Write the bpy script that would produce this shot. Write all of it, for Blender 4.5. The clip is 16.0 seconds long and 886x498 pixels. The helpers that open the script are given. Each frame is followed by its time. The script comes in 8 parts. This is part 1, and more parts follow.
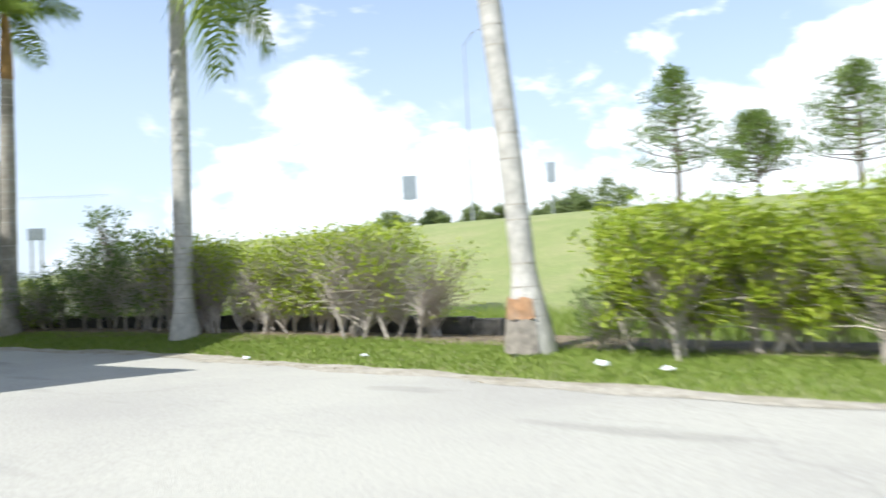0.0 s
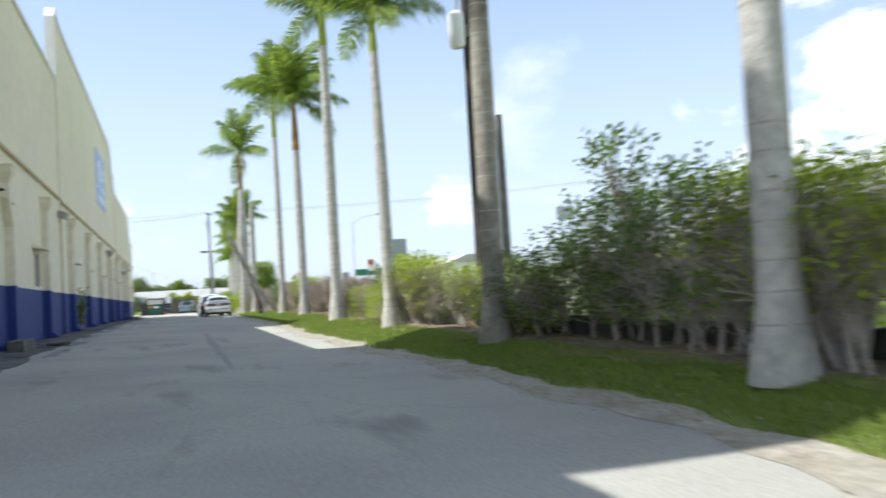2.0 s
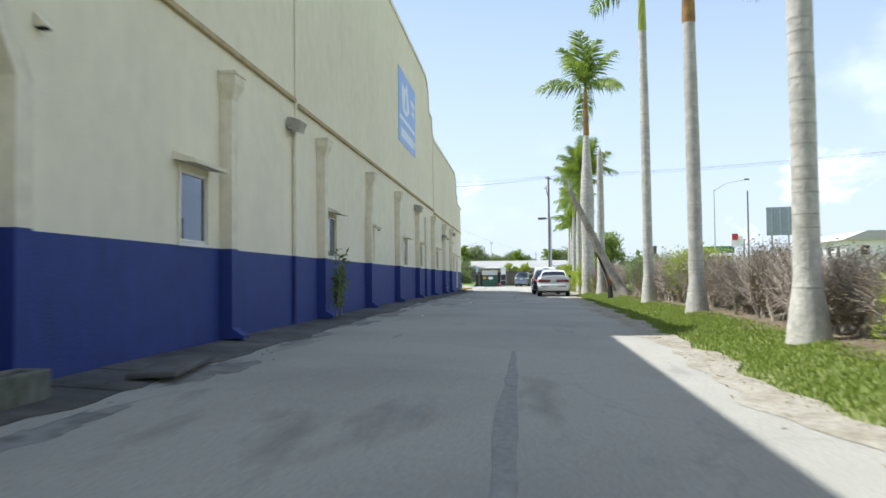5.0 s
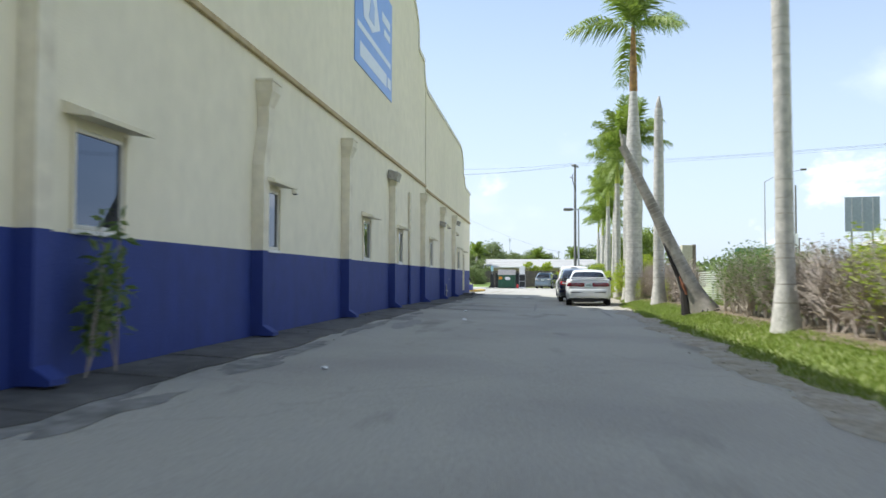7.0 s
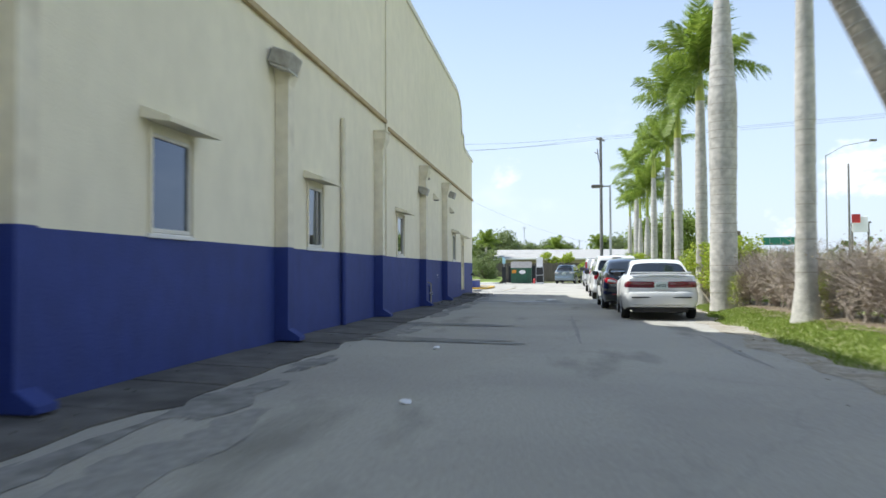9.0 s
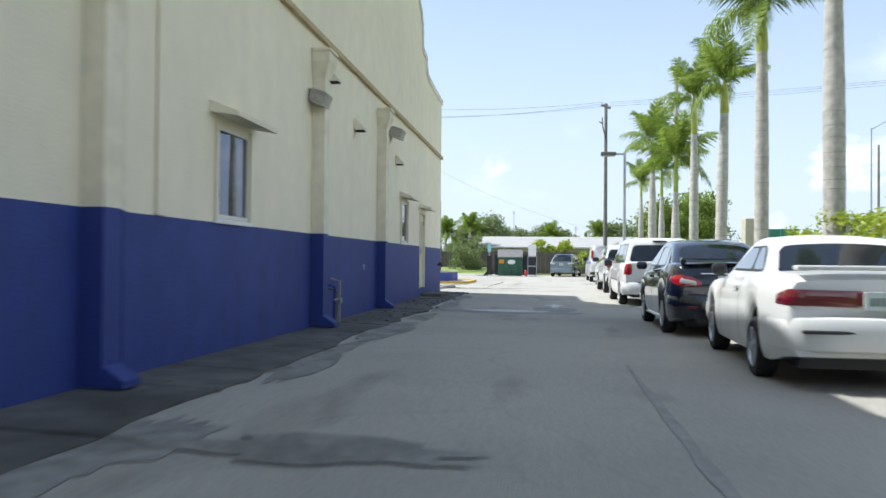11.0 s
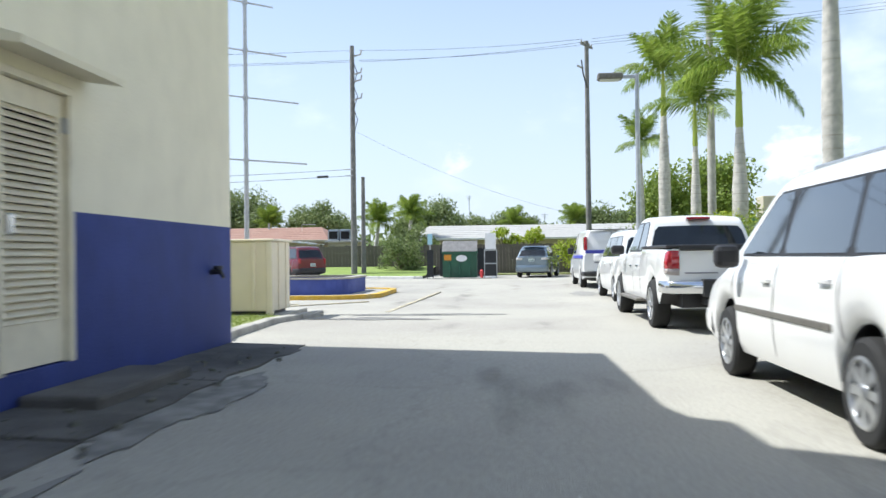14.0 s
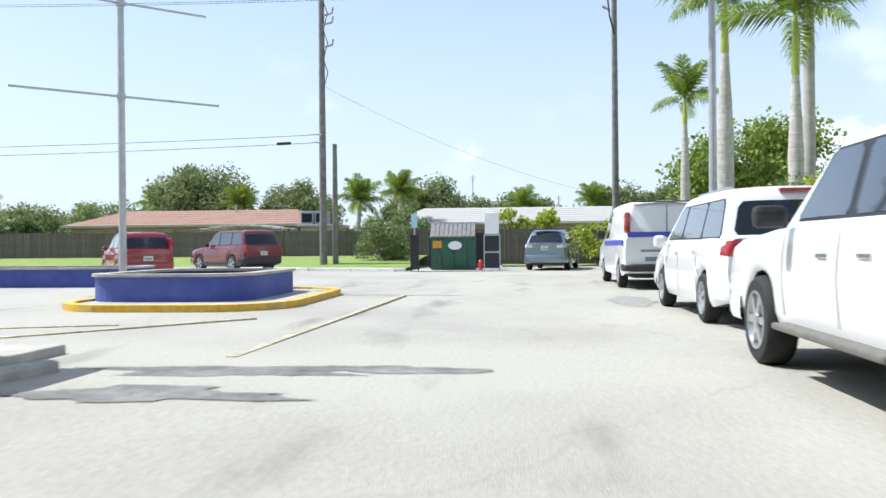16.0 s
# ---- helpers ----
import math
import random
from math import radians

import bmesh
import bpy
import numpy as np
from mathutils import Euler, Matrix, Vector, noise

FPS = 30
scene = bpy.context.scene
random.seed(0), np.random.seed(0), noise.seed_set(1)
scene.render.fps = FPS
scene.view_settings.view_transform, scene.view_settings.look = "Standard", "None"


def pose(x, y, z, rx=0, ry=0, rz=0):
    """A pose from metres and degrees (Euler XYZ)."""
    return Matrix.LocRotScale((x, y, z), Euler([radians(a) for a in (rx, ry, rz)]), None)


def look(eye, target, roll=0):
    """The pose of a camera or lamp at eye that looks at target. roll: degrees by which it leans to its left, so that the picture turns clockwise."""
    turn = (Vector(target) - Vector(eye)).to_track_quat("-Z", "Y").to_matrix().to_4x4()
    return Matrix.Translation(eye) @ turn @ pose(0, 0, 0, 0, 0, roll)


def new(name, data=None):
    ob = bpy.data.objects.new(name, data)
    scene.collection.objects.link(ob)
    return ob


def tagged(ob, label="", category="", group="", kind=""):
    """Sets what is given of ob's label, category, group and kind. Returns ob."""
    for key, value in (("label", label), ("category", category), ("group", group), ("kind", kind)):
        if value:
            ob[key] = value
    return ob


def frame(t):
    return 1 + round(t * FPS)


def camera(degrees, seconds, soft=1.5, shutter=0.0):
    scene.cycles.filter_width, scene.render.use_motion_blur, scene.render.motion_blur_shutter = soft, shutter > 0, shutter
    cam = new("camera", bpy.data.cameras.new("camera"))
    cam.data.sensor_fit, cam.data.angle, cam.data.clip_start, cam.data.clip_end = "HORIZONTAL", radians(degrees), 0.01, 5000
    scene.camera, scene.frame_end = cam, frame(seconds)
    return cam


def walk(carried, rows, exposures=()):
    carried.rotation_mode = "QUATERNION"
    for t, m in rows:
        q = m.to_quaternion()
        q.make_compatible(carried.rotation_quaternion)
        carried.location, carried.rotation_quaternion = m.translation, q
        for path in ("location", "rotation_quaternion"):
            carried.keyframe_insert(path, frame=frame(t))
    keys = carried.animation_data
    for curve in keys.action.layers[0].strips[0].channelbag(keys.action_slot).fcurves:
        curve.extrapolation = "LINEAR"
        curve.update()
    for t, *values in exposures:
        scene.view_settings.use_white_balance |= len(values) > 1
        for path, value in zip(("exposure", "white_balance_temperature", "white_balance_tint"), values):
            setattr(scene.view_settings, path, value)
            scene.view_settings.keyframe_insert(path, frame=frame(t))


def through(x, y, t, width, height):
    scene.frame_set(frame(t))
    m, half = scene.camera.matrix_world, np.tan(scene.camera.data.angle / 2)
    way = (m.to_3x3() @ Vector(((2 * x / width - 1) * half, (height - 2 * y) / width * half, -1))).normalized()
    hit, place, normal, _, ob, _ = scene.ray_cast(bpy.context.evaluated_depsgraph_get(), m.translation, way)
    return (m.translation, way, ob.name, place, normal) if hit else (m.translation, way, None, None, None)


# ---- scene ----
cam = camera(56.6, 16.0, shutter=0.5)
PLAN = 1.06  # metres to one unit of the plan that the place is laid out on
PATH = [
    (0, (0.546, 0.646, 1.154), (-0.622, 2.268, 1.23), -2.8),
    (0.2, (-0.06, 1.528, 1.133), (-1.342, 3.061, 1.224), -2.1),
    (0.5, (-1.024, 2.43, 1.078), (-2.417, 3.861, 1.181), -2.6),
    (0.8, (-2.12, 3.235, 1.111), (-3.638, 4.533, 1.214), -3.1),
    (1.2, (-3.658, 4.24, 1.152), (-5.341, 5.314, 1.253), -3.2),
    (2, (-7.329, 5.929, 1.222), (-9.228, 6.548, 1.325), -3.5),
    (2.5, (-9.663, 6.413, 1.207), (-11.631, 6.751, 1.314), -2.7),
    (3, (-11.984, 6.672, 1.257), (-13.978, 6.799, 1.356), -2.3),
    (3.5, (-14.343, 6.781, 1.31), (-16.341, 6.735, 1.382), -1.8),
    (4, (-16.755, 6.847, 1.294), (-18.75, 6.723, 1.357), -0.8),
    (4.5, (-19.317, 6.834, 1.35), (-21.307, 6.646, 1.424), -0.6),
    (4.7, (-20.439, 6.867, 1.445), (-22.429, 6.682, 1.517), -0.6),
    (6.8, (-33.121, 6.819, 1.536), (-35.107, 6.586, 1.604), -0.4),
    (7, (-34.475, 6.774, 1.557), (-36.46, 6.538, 1.626), 0.2),
    (7.5, (-37.828, 6.664, 1.599), (-39.811, 6.415, 1.67), 0.2),
    (8, (-41.208, 6.541, 1.611), (-43.191, 6.283, 1.656), -0.5),
    (8.5, (-44.625, 6.359, 1.62), (-46.608, 6.102, 1.666), -0.3),
    (9, (-48.072, 6.162, 1.639), (-50.053, 5.893, 1.691), -0.2),
    (9.2, (-49.433, 6.074, 1.538), (-51.414, 5.8, 1.583), -0.0),
    (11.3, (-62.521, 5.607, 1.643), (-64.507, 5.37, 1.665), 0.4),
    (11.5, (-63.876, 5.586, 1.664), (-65.862, 5.351, 1.68), 0.0),
    (12, (-67.034, 5.553, 1.63), (-69.022, 5.338, 1.612), 0.7),
    (12.5, (-70.041, 5.509, 1.646), (-72.032, 5.316, 1.652), 0.4),
    (13, (-73.017, 5.52, 1.632), (-75.009, 5.333, 1.636), 1.2),
    (13.5, (-75.917, 5.552, 1.622), (-77.909, 5.381, 1.621), 0.4),
    (14, (-78.721, 5.616, 1.585), (-80.715, 5.464, 1.603), -0.7),
    (14.5, (-81.606, 5.77, 1.548), (-83.601, 5.626, 1.57), -0.3),
    (15, (-84.143, 5.882, 1.515), (-86.137, 5.731, 1.515), -0.7),
    (15.5, (-86.424, 5.874, 1.488), (-88.416, 5.696, 1.466), -0.7),
    (16, (-88.268, 5.818, 1.466), (-90.26, 5.64, 1.458), -0.5),
]
EXPOSURE = [(0.0, 0.68, 6040, 8), (1.5, 0.68, 6040, 8), (2.5, 0.6, 6040, 8), (16.0, 0.58, 6040, 8)]
walk(cam, [(t, look(eye, target, roll)) for t, eye, target, roll in PATH], EXPOSURE)

# ---- world and sun ----
SUN_DIR = Vector((-0.10, -0.685, 1.0)).normalized()
world = bpy.data.worlds.new("sky")
scene.world = world
world.use_nodes = True
wn, wl = world.node_tree.nodes, world.node_tree.links
wn.clear()
sky = wn.new("ShaderNodeTexSky")
sky.sky_type = "NISHITA"
sky.sun_disc = False
sky.sun_elevation = math.asin(SUN_DIR.z)
sky.sun_rotation = math.atan2(SUN_DIR.x, SUN_DIR.y)
sky.air_density, sky.dust_density, sky.ozone_density = 1.0, 1.2, 1.0
tc = wn.new("ShaderNodeTexCoord")
sep = wn.new("ShaderNodeSeparateXYZ")
wl.new(tc.outputs["Generated"], sep.inputs[0])


def wmath(op, a, b=None, c=None):
    n = wn.new("ShaderNodeMath")
    n.operation = op
    for i, v in enumerate((a, b, c)):
        if v is None:
            continue
        if isinstance(v, (int, float)):
            n.inputs[i].default_value = v
        else:
            wl.new(v, n.inputs[i])
    return n.outputs[0]


def wrange(v, a, b, c=0.0, d=1.0):
    n = wn.new("ShaderNodeMapRange")
    n.interpolation_type = "SMOOTHSTEP"
    wl.new(v, n.inputs[0])
    for i, q in enumerate((a, b, c, d)):
        n.inputs[i + 1].default_value = q
    return n.outputs[0]


# cumulus: puffy noise, denser low down and over the highway side (+y)
warp = wn.new("ShaderNodeMapping")
warp.inputs["Scale"].default_value = (1.0, 1.0, 1.9)
wl.new(tc.outputs["Generated"], warp.inputs["Vector"])
puff = wn.new("ShaderNodeTexNoise")
puff.inputs["Scale"].default_value, puff.inputs["Detail"].default_value = 5.2, 11.0
puff.inputs["Roughness"].default_value, puff.inputs["Distortion"].default_value = 0.55, 0.25
wl.new(warp.outputs[0], puff.inputs["Vector"])
side = wrange(sep.outputs[1], -0.5, 0.85, -0.13, 0.115)
low = wrange(sep.outputs[2], 0.06, 0.40, 0.10, -0.15)
back = wrange(sep.outputs[0], -0.97, 0.1, -0.10, 0.085)
dens = wmath("ADD", wmath("ADD", puff.outputs["Fac"], side), wmath("ADD", low, back))
mask = wrange(dens, 0.56, 0.645)
veil = wn.new("ShaderNodeTexNoise")
veil.inputs["Scale"].default_value, veil.inputs["Detail"].default_value = 3.0, 9.0
wl.new(warp.outputs[0], veil.inputs["Vector"])
thin = wrange(veil.outputs["Fac"], 0.4, 0.8, 0.02, 0.35)
wisp = wrange(veil.outputs["Fac"], 0.56, 0.72, 0.0, 0.6)
haze = wrange(sep.outputs[2], 0.0, 0.5, 0.78, 0.22)
soften = wmath("MAXIMUM", thin, haze)
shade = wrange(puff.outputs["Fac"], 0.42, 0.74, 1.0, 0.72)

bg_sky = wn.new("ShaderNodeBackground")
bg_sky.inputs["Strength"].default_value = 0.13
wl.new(sky.outputs[0], bg_sky.inputs["Color"])
bg_haze = wn.new("ShaderNodeBackground")
bg_haze.inputs["Color"].default_value = (0.79, 0.868, 1.0, 1)
bg_haze.inputs["Strength"].default_value = 0.74
bg_cloud = wn.new("ShaderNodeBackground")
bg_cloud.inputs["Color"].default_value = (0.97, 0.985, 1.0, 1)
wl.new(wmath("MULTIPLY", shade, 1.02), bg_cloud.inputs["Strength"])
mix1, mix2 = wn.new("ShaderNodeMixShader"), wn.new("ShaderNodeMixShader")
wl.new(soften, mix1.inputs[0])
wl.new(bg_sky.outputs[0], mix1.inputs[1])
wl.new(bg_haze.outputs[0], mix1.inputs[2])
wl.new(wmath("MAXIMUM", mask, wisp), mix2.inputs[0])
wl.new(mix1.outputs[0], mix2.inputs[1])
wl.new(bg_cloud.outputs[0], mix2.inputs[2])
wout = wn.new("ShaderNodeOutputWorld")
wl.new(mix2.outputs[0], wout.inputs[0])

sun = new("sun", bpy.data.lights.new("sun", "SUN"))
sun.data.energy, sun.data.angle, sun.data.color = 4.6, radians(0.5), (1.0, 0.955, 0.88)
sun.matrix_world = look((0, 0, 60), Vector((0, 0, 60)) - SUN_DIR)

# ---- materials ----


def shader(name, colour, rough=0.7, metal=0.0, vary=0.12, scale=6.0, bump=0.0, bump_scale=60.0, spec=0.5,
           tint=None, tint_scale=0.6, tint_amount=0.5, coat=0.0, rand=0.0):
    """A procedural surface: base colour, mottling at two scales, a second tone in patches and fine relief."""
    m = bpy.data.materials.new(name)
    m.use_nodes = True
    n, l = m.node_tree.nodes, m.node_tree.links
    b = n["Principled BSDF"]
    b.inputs["Roughness"].default_value, b.inputs["Metallic"].default_value = rough, metal
    b.inputs["Specular IOR Level"].default_value, b.inputs["Coat Weight"].default_value = spec, coat
    b.inputs["Coat Roughness"].default_value = 0.04
    co = n.new("ShaderNodeTexCoord")
    vec = co.outputs["Object"]
    fine = n.new("ShaderNodeTexNoise")
    fine.inputs["Scale"].default_value, fine.inputs["Detail"].default_value = scale, 8.0
    l.new(vec, fine.inputs["Vector"])
    ramp = n.new("ShaderNodeMapRange")
    ramp.inputs[3].default_value, ramp.inputs[4].default_value = 1.0 - vary, 1.0 + vary
    ramp.inputs[1].default_value, ramp.inputs[2].default_value = 0.3, 0.7
    l.new(fine.outputs["Fac"], ramp.inputs[0])
    base = n.new("ShaderNodeMix")
    base.data_type = "RGBA"
    base.inputs[6].default_value = (*colour, 1)
    base.inputs[7].default_value = (*(tint or colour), 1)
    base.inputs[0].default_value = 0.0
    if tint:
        wide = n.new("ShaderNodeTexNoise")
        wide.inputs["Scale"].default_value, wide.inputs["Detail"].default_value = tint_scale, 6.0
        l.new(vec, wide.inputs["Vector"])
        f = n.new("ShaderNodeMapRange")
        f.inputs[1].default_value, f.inputs[2].default_value, f.inputs[4].default_value = 0.42, 0.68, tint_amount
        l.new(wide.outputs["Fac"], f.inputs[0])
        l.new(f.outputs[0], base.inputs[0])
    hsv = n.new("ShaderNodeHueSaturation")
    l.new(base.outputs[2], hsv.inputs["Color"])
    if rand:
        info = n.new("ShaderNodeObjectInfo")
        isl = n.new("ShaderNodeNewGeometry")
        add = n.new("ShaderNodeMath")
        l.new(info.outputs["Random"], add.inputs[0])
        l.new(isl.outputs["Random Per Island"], add.inputs[1])
        rr = n.new("ShaderNodeMapRange")
        rr.inputs[2].default_value = 2.0
        rr.inputs[3].default_value, rr.inputs[4].default_value = 1.0 - rand, 1.0 + rand
        l.new(add.outputs[0], rr.inputs[0])
        mul = n.new("ShaderNodeMath")
        mul.operation = "MULTIPLY"
        l.new(rr.outputs[0], mul.inputs[0])
        l.new(ramp.outputs[0], mul.inputs[1])
        l.new(mul.outputs[0], hsv.inputs["Value"])
    else:
        l.new(ramp.outputs[0], hsv.inputs["Value"])
    l.new(hsv.outputs[0], b.inputs["Base Color"])
    if bump:
        bn = n.new("ShaderNodeTexNoise")
        bn.inputs["Scale"].default_value, bn.inputs["Detail"].default_value = bump_scale, 6.0
        l.new(vec, bn.inputs["Vector"])
        bp = n.new("ShaderNodeBump")
        bp.inputs["Strength"].default_value, bp.inputs["Distance"].default_value = bump, 0.02
        l.new(bn.outputs["Fac"], bp.inputs["Height"])
        l.new(bp.outputs[0], b.inputs["Normal"])
    return m


def leaf_shader(name, colour, colour2, through=0.35, rough=0.45):
    """Leaves: two greens by island, with light passing through."""
    m = bpy.data.materials.new(name)
    m.use_nodes = True
    n, l = m.node_tree.nodes, m.node_tree.links
    b = n["Principled BSDF"]
    b.inputs["Roughness"].default_value = rough
    b.inputs["Specular IOR Level"].default_value = 0.35
    g = n.new("ShaderNodeNewGeometry")
    mixc = n.new("ShaderNodeMix")
    mixc.data_type = "RGBA"
    mixc.inputs[6].default_value, mixc.inputs[7].default_value = (*colour, 1), (*colour2, 1)
    l.new(g.outputs["Random Per Island"], mixc.inputs[0])
    l.new(mixc.outputs[2], b.inputs["Base Color"])
    t = n.new("ShaderNodeBsdfTranslucent")
    l.new(mixc.outputs[2], t.inputs["Color"])
    mx = n.new("ShaderNodeMixShader")
    mx.inputs[0].default_value = through
    l.new(b.outputs[0], mx.inputs[1])
    l.new(t.outputs[0], mx.inputs[2])
    l.new(mx.outputs[0], n["Material Output"].inputs[0])
    return m


CREAM = shader("cream_stucco", (0.79, 0.735, 0.57), 0.88, vary=0.04, scale=2.5, bump=0.25, bump_scale=45, tint=(0.71, 0.66, 0.51), tint_scale=0.35, tint_amount=0.5)


def rain_streaks(m, depth):
    """Faint vertical weather streaks over a painted wall."""
    n, l = m.node_tree.nodes, m.node_tree.links
    b = n["Principled BSDF"]
    src = b.inputs["Base Color"].links[0].from_socket
    co, mp, tx = n.new("ShaderNodeTexCoord"), n.new("ShaderNodeMapping"), n.new("ShaderNodeTexNoise")
    mp.inputs["Scale"].default_value = (1.0, 1.0, 0.05)
    tx.inputs["Scale"].default_value, tx.inputs["Detail"].default_value = 2.6, 7.0
    l.new(co.outputs["Object"], mp.inputs["Vector"])
    l.new(mp.outputs[0], tx.inputs["Vector"])
    r = n.new("ShaderNodeMapRange")
    r.inputs[1].default_value, r.inputs[2].default_value = 0.35, 0.65
    r.inputs[3].default_value, r.inputs[4].default_value = 1.0 - depth, 1.0 + depth * 0.4
    l.new(tx.outputs["Fac"], r.inputs[0])
    h = n.new("ShaderNodeHueSaturation")
    l.new(src, h.inputs["Color"])
    l.new(r.outputs[0], h.inputs["Value"])
    l.new(h.outputs[0], b.inputs["Base Color"])


rain_streaks(CREAM, 0.02)
BLUE = shader("blue_wall_paint", (0.017, 0.036, 0.188), 0.7, vary=0.10, scale=3.0, bump=0.3, bump_scale=40, tint=(0.023, 0.044, 0.215), tint_scale=0.7, tint_amount=0.6)
BLUE_LOW = shader("blue_planter_paint", (0.046, 0.072, 0.29), 0.7, vary=0.12, scale=4.0, bump=0.3, bump_scale=40, tint=(0.08, 0.11, 0.36), tint_scale=0.8, tint_amount=0.6)
TRIM = shader("tan_trim", (0.42, 0.32, 0.17), 0.8, vary=0.15, scale=4.0, tint=(0.5, 0.42, 0.27), tint_scale=1.5)
CAP = shader("white_coping", (0.74, 0.72, 0.66), 0.75, vary=0.06, scale=3.0)
WHITE_TRIM = shader("white_sill_paint", (0.72, 0.71, 0.68), 0.6, vary=0.05, scale=8)
PIPE = shader("cream_metal_paint", (0.73, 0.675, 0.52), 0.6, vary=0.08, scale=5, tint=(0.58, 0.50, 0.35), tint_scale=2.0, tint_amount=0.4)
FRAME = shader("pale_window_frame", (0.66, 0.64, 0.57), 0.5, metal=0.0, vary=0.05)
FIXTURE = shader("weathered_lamp_housing", (0.16, 0.15, 0.13), 0.55, metal=0.3, vary=0.2, scale=14)
LENS = shader("frosted_lens", (0.55, 0.55, 0.52), 0.25, vary=0.03)
LOUVRE_DARK = shader("dark_void", (0.012, 0.012, 0.012), 0.9)
ROOF = shader("roof_membrane", (0.45, 0.44, 0.42), 0.85, vary=0.1)
GRASS_SOIL = shader("grass_ground", (0.19, 0.22, 0.07), 0.95, vary=0.25, scale=9, bump=0.6, bump_scale=30, tint=(0.27, 0.26, 0.12), tint_scale=0.5, tint_amount=0.6)
SOIL = shader("leaf_litter_soil", (0.19, 0.15, 0.095), 0.95, vary=0.35, scale=14, bump=0.8, bump_scale=35, tint=(0.09, 0.07, 0.045), tint_scale=2, tint_amount=0.7)
BLADE = leaf_shader("grass_blade", (0.16, 0.24, 0.03), (0.30, 0.36, 0.085), 0.35, 0.6)
DIRT = shader("thin_dark_dirt", (0.235, 0.228, 0.21), 0.92, vary=0.3, scale=6, tint=(0.13, 0.126, 0.115), tint_scale=2.0, tint_amount=0.7)
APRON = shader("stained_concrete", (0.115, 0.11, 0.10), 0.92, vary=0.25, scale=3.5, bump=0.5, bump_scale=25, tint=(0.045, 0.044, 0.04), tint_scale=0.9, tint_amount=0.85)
CONCRETE = shader("pale_concrete", (0.40, 0.385, 0.345), 0.9, vary=0.15, scale=5, bump=0.4, bump_scale=30, tint=(0.25, 0.24, 0.21), tint_scale=1.6, tint_amount=0.6)
BLOCK = shader("mossy_concrete_block", (0.15, 0.15, 0.125), 0.92, vary=0.3, scale=8, bump=0.5, bump_scale=25, tint=(0.075, 0.085, 0.055), tint_scale=2.5, tint_amount=0.7)
DARKWALL = shader("dark_border_wall", (0.085, 0.08, 0.07), 0.95, vary=0.35, scale=7, bump=0.7, bump_scale=20, tint=(0.03, 0.03, 0.027), tint_scale=2.0, tint_amount=0.8)
YELLOW = shader("yellow_kerb_paint", (0.62, 0.38, 0.03), 0.7, vary=0.15, scale=8, tint=(0.45, 0.36, 0.16), tint_scale=2, tint_amount=0.7)
LINE_Y = shader("faded_yellow_paint", (0.43, 0.375, 0.245), 0.85, vary=0.3, scale=9, tint=(0.33, 0.31, 0.26), tint_scale=3, tint_amount=0.9)
LINE_W = shader("worn_white_paint", (0.62, 0.62, 0.60), 0.8, vary=0.15, scale=9)
TRUNK = shader("palm_trunk", (0.455, 0.435, 0.39), 0.9, vary=0.22, scale=7, bump=0.6, bump_scale=18, tint=(0.36, 0.345, 0.305), tint_scale=1.6, tint_amount=0.8, rand=0.12)
RING = shader("palm_leaf_scar", (0.375, 0.35, 0.30), 0.9, vary=0.2, scale=9)
TRUNK_DARK = shader("dark_palm_trunk", (0.33, 0.30, 0.25), 0.9, vary=0.25, scale=7, bump=0.6, bump_scale=18, tint=(0.16, 0.14, 0.11), tint_scale=1.6, tint_amount=0.8)
SHAFT_DARK = shader("dark_green_crownshaft", (0.10, 0.135, 0.05), 0.5, vary=0.2, scale=4, tint=(0.16, 0.15, 0.07), tint_scale=1.4, tint_amount=0.6)
SHAFT = shader("green_crownshaft", (0.33, 0.40, 0.055), 0.5, vary=0.15, scale=4, tint=(0.40, 0.38, 0.08), tint_scale=1.4, tint_amount=0.7)
SHAFT_BROWN = shader("dry_brown_sheath", (0.33, 0.19, 0.06), 0.75, vary=0.3, scale=6, tint=(0.14, 0.08, 0.035), tint_scale=2.5, tint_amount=0.8)
RACHIS = shader("frond_rib", (0.25, 0.30, 0.07), 0.6, vary=0.1)
FROND = leaf_shader("palm_leaflet", (0.13, 0.21, 0.03), (0.32, 0.40, 0.07), 0.5, 0.4)
LEAF_LUSH = leaf_shader("bright_hedge_leaf", (0.21, 0.30, 0.02), (0.47, 0.53, 0.07), 0.45, 0.4)
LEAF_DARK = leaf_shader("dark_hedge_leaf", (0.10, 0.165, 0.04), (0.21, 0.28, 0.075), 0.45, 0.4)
LEAF_DRY = leaf_shader("dry_hedge_leaf", (0.20, 0.16, 0.095), (0.33, 0.27, 0.17), 0.2, 0.7)
LEAF_TREE = leaf_shader("tree_leaf", (0.11, 0.16, 0.05), (0.26, 0.31, 0.12), 0.4, 0.5)
LEAF_PINE = leaf_shader("pine_needles", (0.12, 0.19, 0.045), (0.24, 0.31, 0.08), 0.4, 0.55)
LAMP_BODY = shader("weathered_wall_lamp_paint", (0.36, 0.34, 0.29), 0.6, vary=0.2, scale=14, tint=(0.20, 0.18, 0.15), tint_scale=4, tint_amount=0.7)
TWIG_DARK = shader("dead_twig", (0.34, 0.29, 0.245), 0.9, vary=0.25, scale=20, rand=0.3)
TWIG = shader("grey_brown_twig", (0.42, 0.37, 0.315), 0.9, vary=0.2, scale=20, rand=0.25)
CHAR = shader("black_rot", (0.022, 0.018, 0.015), 0.95, vary=0.3, scale=14, bump=0.6, bump_scale=25)
